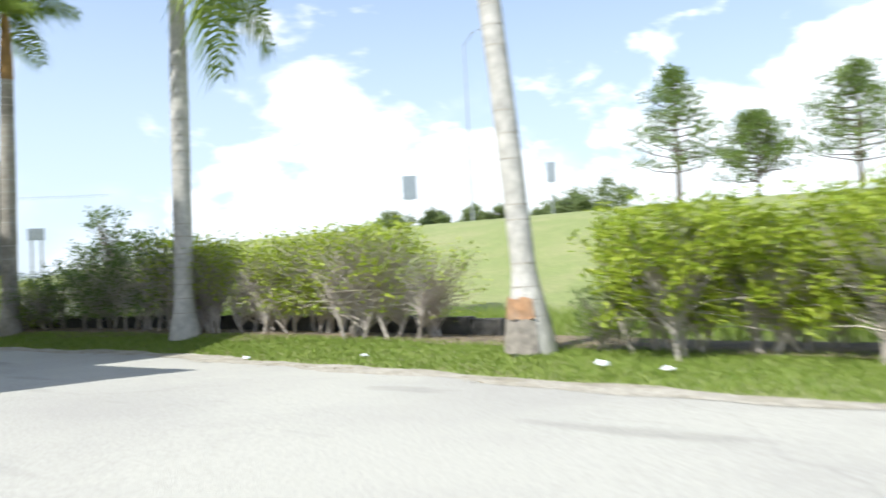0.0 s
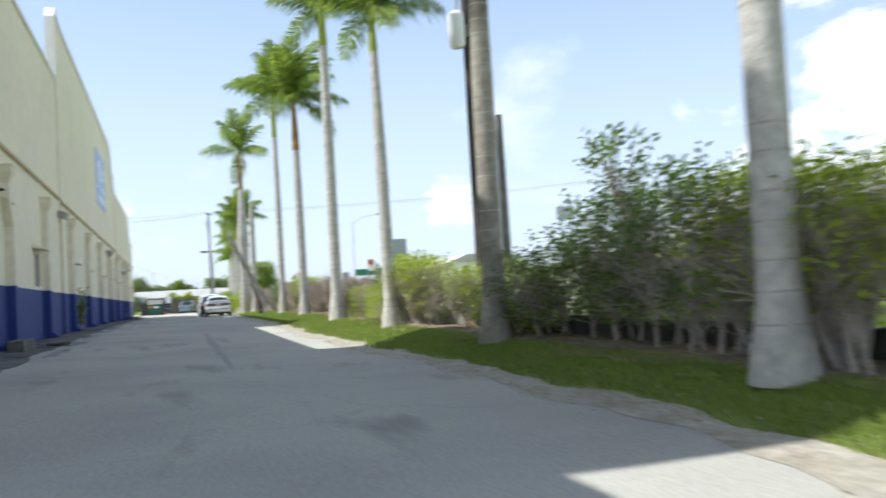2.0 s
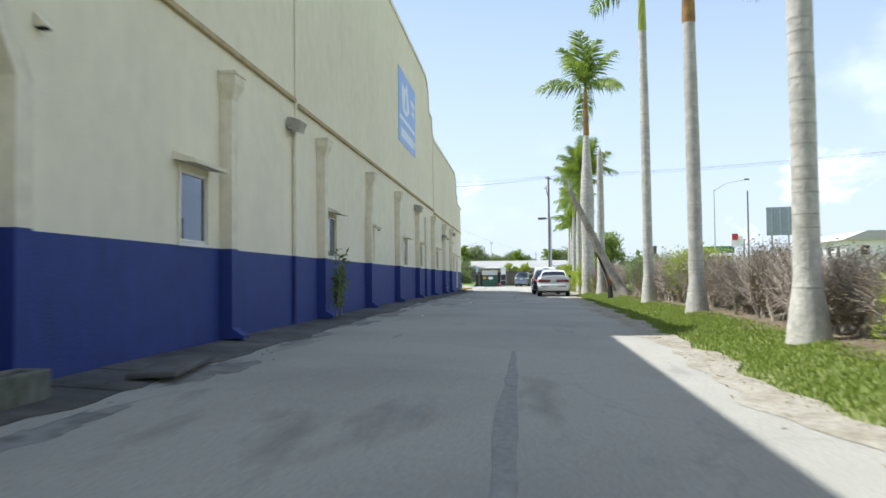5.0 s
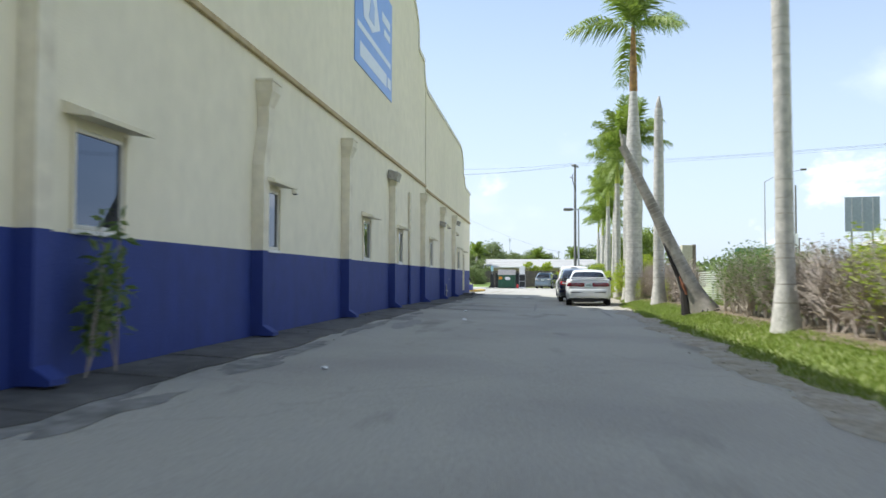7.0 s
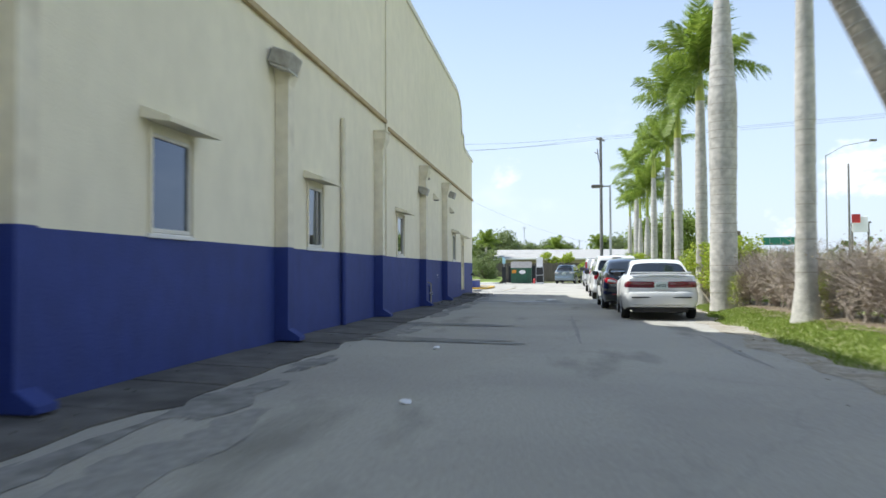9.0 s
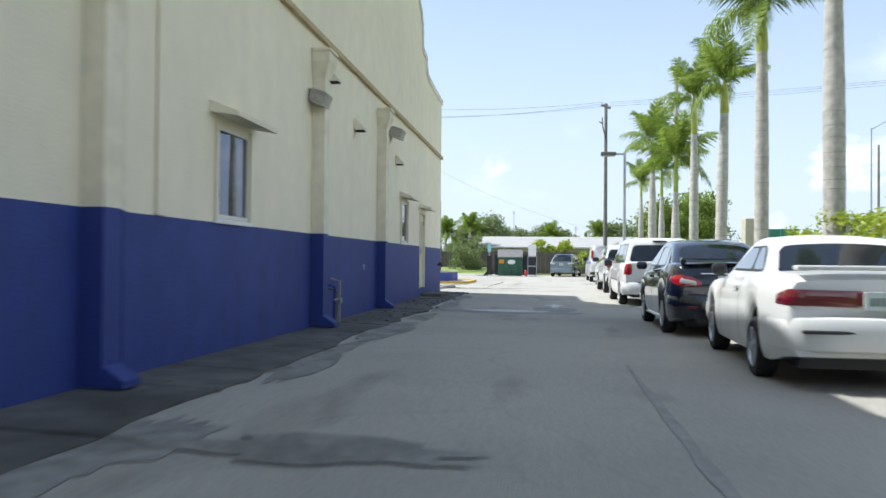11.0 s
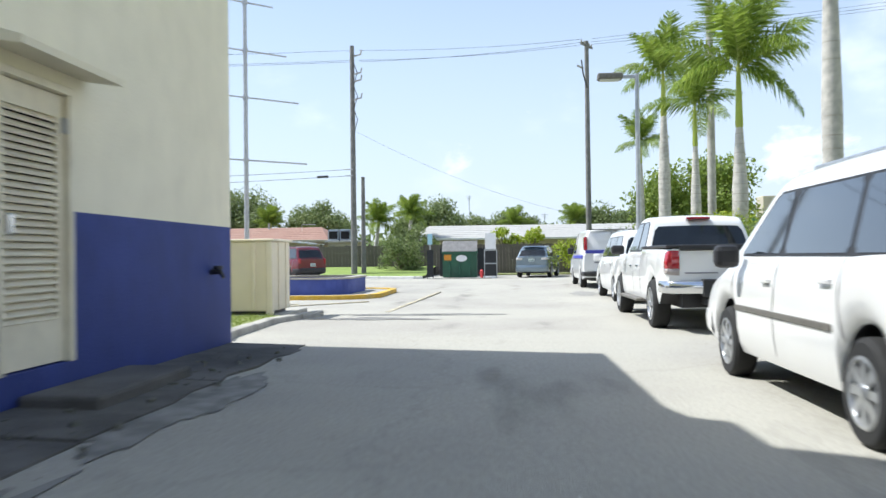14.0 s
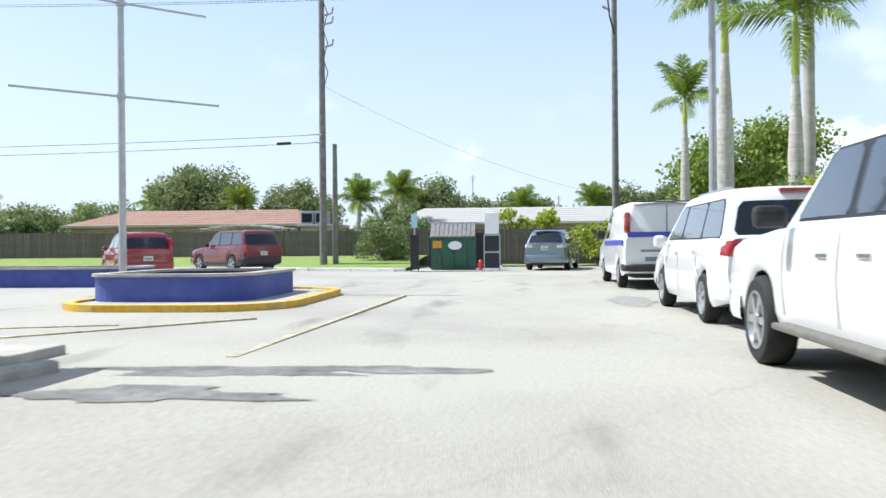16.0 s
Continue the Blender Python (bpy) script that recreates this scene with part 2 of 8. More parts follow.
RUST = shader("torn_red_fibre", (0.20, 0.075, 0.035), 0.95, vary=0.3, scale=12)
FENCE_SLAT = shader("pale_green_fence_slat", (0.46, 0.49, 0.40), 0.65, vary=0.1, scale=4, rand=0.12)
BLOCK_PALE = shader("pale_kerb_block", (0.42, 0.40, 0.35), 0.9, vary=0.2, scale=8, bump=0.4, bump_scale=30)
BLOCK_RUST = shader("orange_brown_kerb_block", (0.27, 0.15, 0.085), 0.9, vary=0.3, scale=8, bump=0.4, bump_scale=30)
BARK = shader("bark", (0.16, 0.13, 0.10), 0.95, vary=0.3, scale=9, bump=0.5, bump_scale=20)
POLE_DARK = shader("creosoted_pole_wood", (0.055, 0.048, 0.042), 0.9, vary=0.25, scale=4, bump=0.4, bump_scale=20)
WOODPOLE = shader("weathered_pole_wood", (0.185, 0.18, 0.17), 0.9, vary=0.25, scale=4, bump=0.4, bump_scale=20)
GALV = shader("galvanised_steel", (0.42, 0.43, 0.44), 0.45, metal=0.6, vary=0.1, scale=6)
CERAMIC = shader("grey_insulator", (0.35, 0.34, 0.33), 0.3, vary=0.05)
WIRE = shader("black_cable", (0.03, 0.03, 0.03), 0.6)
FENCE = shader("grey_fence_board", (0.12, 0.105, 0.088), 0.92, vary=0.25, scale=6, bump=0.4, bump_scale=30, rand=0.25)
ROOF_RED = shader("terracotta_shingles", (0.27, 0.155, 0.115), 0.9, vary=0.15, scale=6, bump=0.4, bump_scale=12, tint=(0.31, 0.20, 0.155), tint_scale=0.8)
ROOF_WHITE = shader("white_tile_roof", (0.37, 0.365, 0.345), 0.8, vary=0.08, scale=5, bump=0.3, bump_scale=10)
HOUSE_WALL = shader("beige_house_wall", (0.46, 0.42, 0.32), 0.85, vary=0.08, scale=3)
HOUSE_DARK = shader("house_shadow_glass", (0.03, 0.035, 0.04), 0.15, spec=0.6)
BEIGE_METAL = shader("beige_cabinet_paint", (0.78, 0.70, 0.53), 0.5, vary=0.06, scale=3, tint=(0.66, 0.57, 0.41), tint_scale=1.5, tint_amount=0.4)
GREEN_BIN = shader("dumpster_green", (0.022, 0.105, 0.062), 0.5, vary=0.15, scale=5, tint=(0.03, 0.075, 0.05), tint_scale=1.5)
LID = shader("grey_bin_lid", (0.20, 0.195, 0.19), 0.5, vary=0.15, scale=5)
BLACK_MESH = shader("black_gate_panel", (0.018, 0.02, 0.022), 0.6, vary=0.2)
SIGN_WHITE = shader("white_sign_face", (0.80, 0.80, 0.80), 0.5, vary=0.03)
SIGN_SKY = shader("pale_blue_sign_face", (0.35, 0.58, 0.68), 0.5, vary=0.04)
SIGN_GREEN = shader("green_road_sign", (0.02, 0.17, 0.11), 0.5, vary=0.05)
SIGN_GREY = shader("grey_sign_back", (0.30, 0.34, 0.38), 0.5, metal=0.2, vary=0.08)
ORANGE = shader("orange_label", (0.62, 0.27, 0.03), 0.6)
SCAR = shader("peeled_bark", (0.36, 0.20, 0.10), 0.85, vary=0.3, scale=9, tint=(0.26, 0.19, 0.13), tint_scale=4, tint_amount=0.8)
SCAR_GREY = shader("bruised_bark", (0.27, 0.24, 0.20), 0.9, vary=0.3, scale=12, tint=(0.16, 0.14, 0.115), tint_scale=5, tint_amount=0.8)
BANNER = shader("banner_blue", (0.13, 0.28, 0.66), 0.33, vary=0.06, scale=2, tint=(0.18, 0.34, 0.70), tint_scale=0.8)
BANNER_W = shader("banner_white_ink", (0.72, 0.77, 0.86), 0.55, vary=0.04)
BANNER_MID = shader("banner_pale_ink", (0.38, 0.50, 0.78), 0.55, vary=0.04)
PAPER = shader("litter_paper", (0.75, 0.76, 0.78), 0.7, vary=0.05)
RED_PLASTIC = shader("red_sign", (0.50, 0.04, 0.04), 0.5)
rain_streaks(BLUE, 0.07)
# vehicles
CAR_WHITE = shader("white_car_paint", (0.74, 0.74, 0.73), 0.28, vary=0.015, scale=2, coat=0.8)
CAR_PEARL = shader("aged_white_car_paint", (0.68, 0.68, 0.66), 0.35, vary=0.04, scale=2, coat=0.6, tint=(0.60, 0.59, 0.56), tint_scale=1.2, tint_amount=0.4)
CAR_DARK = shader("graphite_car_paint", (0.013, 0.015, 0.020), 0.18, metal=0.3, vary=0.04, coat=1.0)
CAR_SILVER = shader("blue_silver_car_paint", (0.20, 0.255, 0.30), 0.25, metal=0.55, vary=0.04, coat=0.9)
CAR_RED = shader("red_car_paint", (0.125, 0.006, 0.014), 0.25, vary=0.05, coat=0.9)
CAR_RED2 = shader("bright_red_car_paint", (0.23, 0.008, 0.018), 0.25, vary=0.05, coat=0.9)
CAR_GLASS = shader("tinted_car_glass", (0.014, 0.020, 0.026), 0.04, vary=0.0, spec=1.0, coat=1.0)
PANE = shader("reflective_window_glass", (0.085, 0.105, 0.145), 0.02, metal=1.0, vary=0.02, scale=0.8)
TAIL_DARK = shader("dark_red_tail_lens", (0.13, 0.006, 0.012), 0.15, coat=1.0)
RUBBER = shader("tyre_rubber", (0.016, 0.016, 0.016), 0.85, vary=0.2, scale=12)
ALLOY = shader("alloy_wheel", (0.52, 0.53, 0.54), 0.32, metal=0.8, vary=0.08)
CHROME = shader("chrome", (0.68, 0.69, 0.70), 0.12, metal=1.0, vary=0.02)
TAIL_RED = shader("red_tail_lens", (0.34, 0.006, 0.016), 0.12, vary=0.05, coat=1.0)
TAIL_CLEAR = shader("clear_tail_lens", (0.55, 0.52, 0.50), 0.12, vary=0.05, coat=1.0)
TAIL_DUSK = shader("smoky_tail_lens", (0.33, 0.29, 0.27), 0.15, vary=0.05, coat=1.0)
RED_DARK = shader("dim_red_reflector", (0.10, 0.004, 0.008), 0.3)
PLASTIC = shader("black_plastic_trim", (0.02, 0.02, 0.022), 0.5, vary=0.1)
PLATE = shader("number_plate", (0.55, 0.62, 0.60), 0.5, vary=0.08)
PLATE_INK = shader("plate_ink", (0.10, 0.14, 0.12), 0.6)
STRIPE = shader("van_blue_stripe", (0.06, 0.07, 0.42), 0.4)
GREY_INK = shader("van_grey_lettering", (0.22, 0.22, 0.25), 0.5)


def asphalt_shader():
    """Old sun-bleached asphalt: aggregate, wide patches, dark cracks and oil stains."""
    m = shader("old_asphalt", (0.375, 0.36, 0.312), 0.93, vary=0.12, scale=30, bump=0.45, bump_scale=90, tint=(0.30, 0.284, 0.255), tint_scale=0.35, tint_amount=0.8)
    n, l = m.node_tree.nodes, m.node_tree.links
    b = n["Principled BSDF"]
    src = b.inputs["Base Color"].links[0].from_socket
    co = n.new("ShaderNodeTexCoord")
    vor = n.new("ShaderNodeTexVoronoi")
    vor.feature = "DISTANCE_TO_EDGE"
    vor.inputs["Scale"].default_value = 0.33
    wob = n.new("ShaderNodeTexNoise")
    wob.inputs["Scale"].default_value, wob.inputs["Detail"].default_value = 1.1, 6.0
    l.new(co.outputs["Object"], wob.inputs["Vector"])
    mixv = n.new("ShaderNodeMix")
    mixv.data_type = "VECTOR"
    mixv.inputs[0].default_value = 0.55
    l.new(co.outputs["Object"], mixv.inputs[4])
    l.new(wob.outputs["Color"], mixv.inputs[5])
    l.new(mixv.outputs[1], vor.inputs["Vector"])
    crack = n.new("ShaderNodeMapRange")
    crack.inputs[1].default_value, crack.inputs[2].default_value = 0.0, 0.006
    crack.inputs[3].default_value, crack.inputs[4].default_value = 0.9, 1.0
    l.new(vor.outputs["Distance"], crack.inputs[0])
    spot = n.new("ShaderNodeTexNoise")
    spot.inputs["Scale"].default_value, spot.inputs["Detail"].default_value = 0.9, 7.0
    stretch = n.new("ShaderNodeMapping")
    stretch.inputs["Scale"].default_value = (0.35, 1.3, 1.0)
    l.new(co.outputs["Object"], stretch.inputs["Vector"])
    l.new(stretch.outputs[0], spot.inputs["Vector"])
    oil = n.new("ShaderNodeMapRange")
    oil.inputs[1].default_value, oil.inputs[2].default_value = 0.60, 0.74
    oil.inputs[3].default_value, oil.inputs[4].default_value = 1.0, 0.62
    l.new(spot.outputs["Fac"], oil.inputs[0])
    mul = n.new("ShaderNodeMath")
    mul.operation = "MULTIPLY"
    l.new(crack.outputs[0], mul.inputs[0])
    l.new(oil.outputs[0], mul.inputs[1])
    hs = n.new("ShaderNodeHueSaturation")
    l.new(src, hs.inputs["Color"])
    l.new(mul.outputs[0], hs.inputs["Value"])
    l.new(hs.outputs[0], b.inputs["Base Color"])
    return m


ASPHALT = asphalt_shader()
# wet asphalt; the same dark colour serves the painted shadow streak
WET_AND_SHADOW = shader("wet_and_shadow_asphalt", (0.13, 0.125, 0.112), 0.6, vary=0.3, scale=9, bump=0.3, bump_scale=70, tint=(0.23, 0.22, 0.195), tint_scale=1.6, tint_amount=0.9)
WATER = shader("puddle_water", (0.06, 0.06, 0.057), 0.3, vary=0.15, spec=0.25, bump=0.02, bump_scale=6)

# ---- building tools ----
RNG = random.Random(7)


def gz(x, y=2.0):
    """Height of the drive along the building: it falls a little from the wall to the verge."""
    wall = np.interp(-x, (-40, 0, 9, 22, 25, 30, 34, 45, 58, 69, 84, 90, 97, 400), (0.0, 0.0, 0.12, 0.33, 0.37, 0.43, 0.46, 0.50, 0.52, 0.46, 0.44, 0.40, 0.37, 0.4))
    verge = np.interp(-x, (-40, 0, 9, 23, 30, 36, 45, 60, 97, 400), (0.0, 0.0, 0.02, 0.12, 0.20, 0.30, 0.36, 0.37, 0.37, 0.4))
    return float(wall + (verge - wall) * min(1.0, max(0.0, (y - 2.0) / 6.0)))


def smooth(a, b, v):
    q = min(1.0, max(0.0, (v - a) / (b - a)))
    return q * q * (3 - 2 * q)


def edge_y(x):
    """Where the pavement meets the grass verge."""
    return float(np.interp(-x, (-40, 0, 3, 6, 9, 12, 16, 22, 30, 60, 66, 72, 400), (6.9, 7.35, 7.75, 8.25, 8.85, 9.25, 9.35, 9.15, 8.95, 9.15, 9.3, 10.0, 10.0))) + 0.07 * math.sin(x * 0.9) + 0.05 * math.sin(x * 2.3 + 1)


def verge_z(x, y):
    """Ground behind the pavement: the verge, the hedge bed and the highway embankment."""
    lift = float(np.interp(-x, (0, 3, 8, 14, 60, 75, 400), (0.04, 0.06, 0.20, 0.27, 0.27, 0.18, 0.10)))
    z = gz(x, y) + lift * smooth(edge_y(x), edge_y(x) + 1.5, y)
    bank = smooth(-95, -40, x) * (1 - 0.3 * smooth(0, 60, x))
    return z + 4.1 * bank * smooth(15.0, 42.0, y)


def link(name, me, mats, parent=None, label="", smooth_faces=False):
    for m in mats if isinstance(mats, (list, tuple)) else [mats]:
        me.materials.append(m)
    if smooth_faces:
        for p in me.polygons:
            p.use_smooth = True
    ob = new(name, me)
    if parent is not None:
        ob.parent = parent
    if label:
        ob["label"] = label
    return ob


def part(name, bm, material, parent=None, label="", smooth_faces=False):
    me = bpy.data.meshes.new(name)
    bmesh.ops.recalc_face_normals(bm, faces=bm.faces)
    if smooth_faces:
        for e in bm.edges:
            e.smooth = len(e.link_faces) != 2 or e.calc_face_angle() < 0.6
    bm.to_mesh(me)
    bm.free()
    return link(name, me, material, parent, label, smooth_faces)


def soup(name, verts, faces, material, parent=None, label="", smooth_faces=False):
    me = bpy.data.meshes.new(name)
    me.from_pydata(verts, [], faces)
    me.update()
    return link(name, me, material, parent, label, smooth_faces)


def shared(name, ob, parent, m=None):
    """Another object on the mesh of ob."""
    o = new(name, ob.data)
    o.parent = parent
    if m is not None:
        o.matrix_local = m
    return o


def thing(name, m, label, category, group="", kind=""):
    e = new(name)
    e.empty_display_size = 0.2
    e.matrix_world = m
    return tagged(e, label, category, group, kind)


def add_box(bm, x0, x1, y0, y1, z0, z1, bevel=0.0, seg=2):
    r = bmesh.ops.create_cube(bm, size=1.0)
    vs = r["verts"]
    for v in vs:
        v.co = Vector(((x0 + x1) / 2 + v.co.x * (x1 - x0), (y0 + y1) / 2 + v.co.y * (y1 - y0), (z0 + z1) / 2 + v.co.z * (z1 - z0)))
    if bevel:
        es = list({e for v in vs for e in v.link_edges})
        bmesh.ops.bevel(bm, geom=es, offset=bevel, segments=seg, affect="EDGES", profile=0.5)
    return vs


def box(x0, x1, y0, y1, z0, z1, bevel=0.0, seg=2):
    bm = bmesh.new()
    add_box(bm, x0, x1, y0, y1, z0, z1, bevel, seg)
    return bm


def add_tube(bm, pts, radii, n=8, caps=True):
    """A tapered tube through points."""
    rings = []
    pts = [Vector(p) for p in pts]
    for i, p in enumerate(pts):
        d = (pts[min(i + 1, len(pts) - 1)] - pts[max(i - 1, 0)]).normalized()
        a = d.orthogonal().normalized() if i == 0 else (a - d * a.dot(d)).normalized()
        b = d.cross(a)
        r = radii[i] if isinstance(radii, (list, tuple)) else radii
        rings.append([bm.verts.new(p + a * (r * math.cos(k * 2 * math.pi / n)) + b * (r * math.sin(k * 2 * math.pi / n))) for k in range(n)])
    for r0, r1 in zip(rings, rings[1:]):
        for k in range(n):
            bm.faces.new((r0[k], r0[(k + 1) % n], r1[(k + 1) % n], r1[k]))
    if caps:
        bm.faces.new(rings[0][::-1])
        bm.faces.new(rings[-1])


def tube(pts, radii, n=8):
    bm = bmesh.new()
    add_tube(bm, pts, radii, n)
    return bm


def extrude_poly(poly, axis, a, b):
    """A prism: poly in the two other axes, between a and b along axis."""
    bm = bmesh.new()
    put = {"x": lambda p, q, d: (d, p, q), "y": lambda p, q, d: (p, d, q), "z": lambda p, q, d: (p, q, d)}[axis]
    lo = [bm.verts.new(put(p, q, a)) for p, q in poly]
    hi = [bm.verts.new(put(p, q, b)) for p, q in poly]
    bm.faces.new(lo)
    bm.faces.new(hi[::-1])
    for i in range(len(poly)):
        j = (i + 1) % len(poly)
        bm.faces.new((lo[i], lo[j], hi[j], hi[i]))
    return bm

# ---- ground, drive and verge ----


def sheet(name, xs, ys, zf, material, label, category):
    verts = [(x, y, zf(x, y)) for x in xs for y in ys]
    n = len(ys)
    faces = [(i * n + j, (i + 1) * n + j, (i + 1) * n + j + 1, i * n + j + 1) for i in range(len(xs) - 1) for j in range(n - 1)]
    faces = [f[::-1] for f in faces]
    return tagged(soup(name, verts, faces, material, smooth_faces=True), label, category, kind="structure")


def ground_z(x, y):
    if y > edge_y(x) - 0.35:
        return verge_z(x, y) - 0.03
    return gz(x, y) - 0.05


gx = sorted(set([-2500, -1200, -600, -300, -200] + [-160 + i * 1.0 for i in range(0, 201)] + [60, 90, 150, 300, 700, 1500, 2500]))
gy = sorted(set([-2500, -1000, -400, -150, -60, -30, -10, 0, 4, 6.0, 6.5] + [7 + i * 0.25 for i in range(0, 28)] + [14 + i * 2.0 for i in range(0, 18)] + [60, 90, 150, 300, 700, 2500]))
sheet("ground", gx, gy, ground_z, GRASS_SOIL, "green and tan rough grass ground with a highway embankment", "ground")

# the drive: one strip from the building to the verge, opening into the car park at its end
rx = [40 - i * 0.5 for i in range(0, 331)]
verts, faces, W = [], [], 14
for x in rx:
    y1 = edge_y(x) + (0.05 * math.sin(x * 5.1) + 0.04 * math.sin(x * 8.7))
    y0 = 1.6 if -84.6 < x < -9 else -45.0
    for j in range(W + 1):
        verts.append((x, y0 + (y1 - y0) * j / W, gz(x, y0 + (y1 - y0) * j / W) + 0.012))
for i in range(len(rx) - 1):
    for j in range(W):
        a = i * (W + 1) + j
        faces.append((a, a + 1, a + W + 2, a + W + 1))
tagged(soup("road", verts, faces, ASPHALT, smooth_faces=True), "sun-bleached cracked grey asphalt drive and car park", "road", kind="structure")

# worn sandy edge between asphalt and grass
verts, faces = [], []
ex = [10 - i * 0.4 for i in range(0, 220)]
for x in ex:
    e = edge_y(x)
    w = 0.07 + 0.06 * math.sin(x * 1.7) + 0.05 * math.sin(x * 4.3)
    verts += [(x, e - 0.22 - w * 1.2, gz(x, e) + 0.016), (x, e + 0.06, gz(x, e) + 0.022), (x, e + 0.16 + w, verge_z(x, e + 0.16 + w) + 0.004)]
for i in range(len(ex) - 1):
    for j in range(2):
        a = i * 3 + j
        faces.append((a, a + 1, a + 4, a + 3))
SAND = shader("sandy_edge", (0.34, 0.31, 0.255), 0.95, vary=0.25, scale=12, bump=0.5, bump_scale=40, tint=(0.24, 0.21, 0.15), tint_scale=2.2, tint_amount=0.8)
tagged(soup("road_edge", verts, faces, SAND, smooth_faces=True), "crumbling sandy edge of the asphalt beside the grass", "road edge", kind="structure")

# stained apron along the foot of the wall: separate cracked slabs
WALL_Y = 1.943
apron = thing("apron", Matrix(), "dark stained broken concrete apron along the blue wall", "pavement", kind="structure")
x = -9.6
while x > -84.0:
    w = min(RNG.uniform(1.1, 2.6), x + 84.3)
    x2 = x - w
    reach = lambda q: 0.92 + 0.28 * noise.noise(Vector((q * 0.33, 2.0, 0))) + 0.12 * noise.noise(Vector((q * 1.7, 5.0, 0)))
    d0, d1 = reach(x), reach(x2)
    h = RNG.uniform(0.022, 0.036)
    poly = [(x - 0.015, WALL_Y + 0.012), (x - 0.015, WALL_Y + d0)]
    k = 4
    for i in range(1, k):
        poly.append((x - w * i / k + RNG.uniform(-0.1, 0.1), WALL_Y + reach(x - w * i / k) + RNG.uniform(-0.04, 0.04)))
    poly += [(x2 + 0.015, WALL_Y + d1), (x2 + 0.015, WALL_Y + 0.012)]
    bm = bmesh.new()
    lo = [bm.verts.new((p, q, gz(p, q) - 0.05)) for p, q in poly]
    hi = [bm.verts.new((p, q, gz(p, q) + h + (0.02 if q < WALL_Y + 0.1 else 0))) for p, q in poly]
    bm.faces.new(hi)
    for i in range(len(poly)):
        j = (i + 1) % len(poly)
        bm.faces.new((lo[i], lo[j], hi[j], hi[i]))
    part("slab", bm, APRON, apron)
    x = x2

# ---- the hall building ----
X0, X1 = -9.6, -84.1
BAND = 1.88
TRIM_Z = 4.98
windows = [(-31.50, -32.45), (-39.90, -40.85), (-45.20, -46.12), (-52.83, -53.72), (-57.93, -58.76), (-65.32, -66.26), (-76.46, -77.40)]
WZ0, WZ1 = 1.925, 2.905
DOOR = (-79.45, -80.42, 0.725, 2.83)
VENT = (-21.57, -22.80, 4.02, 4.58)


def pierced_wall(name, xa, xb, ya, yb, za, zb, holes, zsplit, mats, label):
    """A thick wall along x with openings through it; below zsplit it takes the second material."""
    xs = sorted({xa, xb, *[h[0] for h in holes], *[h[1] for h in holes]})
    zs = sorted({za, zsplit, zb, *[h[2] for h in holes], *[h[3] for h in holes]})
    solid = {}
    for i in range(len(xs) - 1):
        for k in range(len(zs) - 1):
            cx, cz = (xs[i] + xs[i + 1]) / 2, (zs[k] + zs[k + 1]) / 2
            solid[i, k] = not any(min(h[0], h[1]) < cx < max(h[0], h[1]) and h[2] < cz < h[3] for h in holes)
    bm = bmesh.new()
    cache = {}

    def v(i, y, k):
        key = (i, y, k)
        if key not in cache:
            cache[key] = bm.verts.new((xs[i], y, zs[k]))
        return cache[key]
    for (i, k), s in solid.items():
        if not s:
            continue
        low = 1 if (zs[k] + zs[k + 1]) / 2 < zsplit else 0
        quads = [((i, ya, k), (i + 1, ya, k), (i + 1, ya, k + 1), (i, ya, k + 1)), ((i, yb, k), (i, yb, k + 1), (i + 1, yb, k + 1), (i + 1, yb, k))]
        if not solid.get((i - 1, k)):
            quads.append(((i, ya, k), (i, ya, k + 1), (i, yb, k + 1), (i, yb, k)))
        if not solid.get((i + 1, k)):
            quads.append(((i + 1, ya, k), (i + 1, yb, k), (i + 1, yb, k + 1), (i + 1, ya, k + 1)))
        if not solid.get((i, k - 1)):
            quads.append(((i, ya, k), (i, yb, k), (i + 1, yb, k), (i + 1, ya, k)))
        if not solid.get((i, k + 1)):
            quads.append(((i, ya, k + 1), (i + 1, ya, k + 1), (i + 1, yb, k + 1), (i, yb, k + 1)))
        for q in quads:
            f = bm.faces.new([v(*c) for c in q])
            f.material_index = low
    return tagged(part(name, bm, mats), label, "wall", kind="structure")


holes = [(a, b, WZ0, WZ1) for a, b in windows] + [DOOR, VENT]
pierced_wall("wall_north", X1, X0, WALL_Y - 0.22, WALL_Y, -0.3, TRIM_Z, holes, BAND, [CREAM, BLUE], "long cream stucco wall with a royal blue painted base")

# stepped and scalloped parapet above the trim line
PROFILE = [(X0, 8.3), (-12.4, 8.3), (-12.6, 14.9), (-20.6, 14.7), (-21.6, 13.8), (-24.4, 13.6), (-24.6, 9.2), (-37.2, 9.2), (-37.25, 11.35), (-37.5, 11.7), (-37.9, 11.5), (-38.9, 11.42)]
PROFILE += [(-60.2, 11.42)]
PROFILE += [(-60.2 - 1.9 * math.sin(a), 10.25 + 1.17 * math.cos(a)) for a in (0.35, 0.7, 1.05, 1.35, 1.57)]
PROFILE += [(-62.15, 9.85), (-63.5, 9.8), (-63.65, 9.2), (-63.9, 8.95), (-64.5, 8.8)]
PROFILE += [(-77.6, 8.8)]
PROFILE += [(-77.6 - 2.0 * math.sin(a), 7.8 + 1.0 * math.cos(a)) for a in (0.35, 0.7, 1.05, 1.35, 1.57)]
PROFILE += [(-79.7, 7.35), (-80.4, 7.3), (-80.5, 6.95), (-80.9, 6.8), (X1, 6.72)]
poly = [(X0, TRIM_Z)] + PROFILE + [(X1, TRIM_Z)]
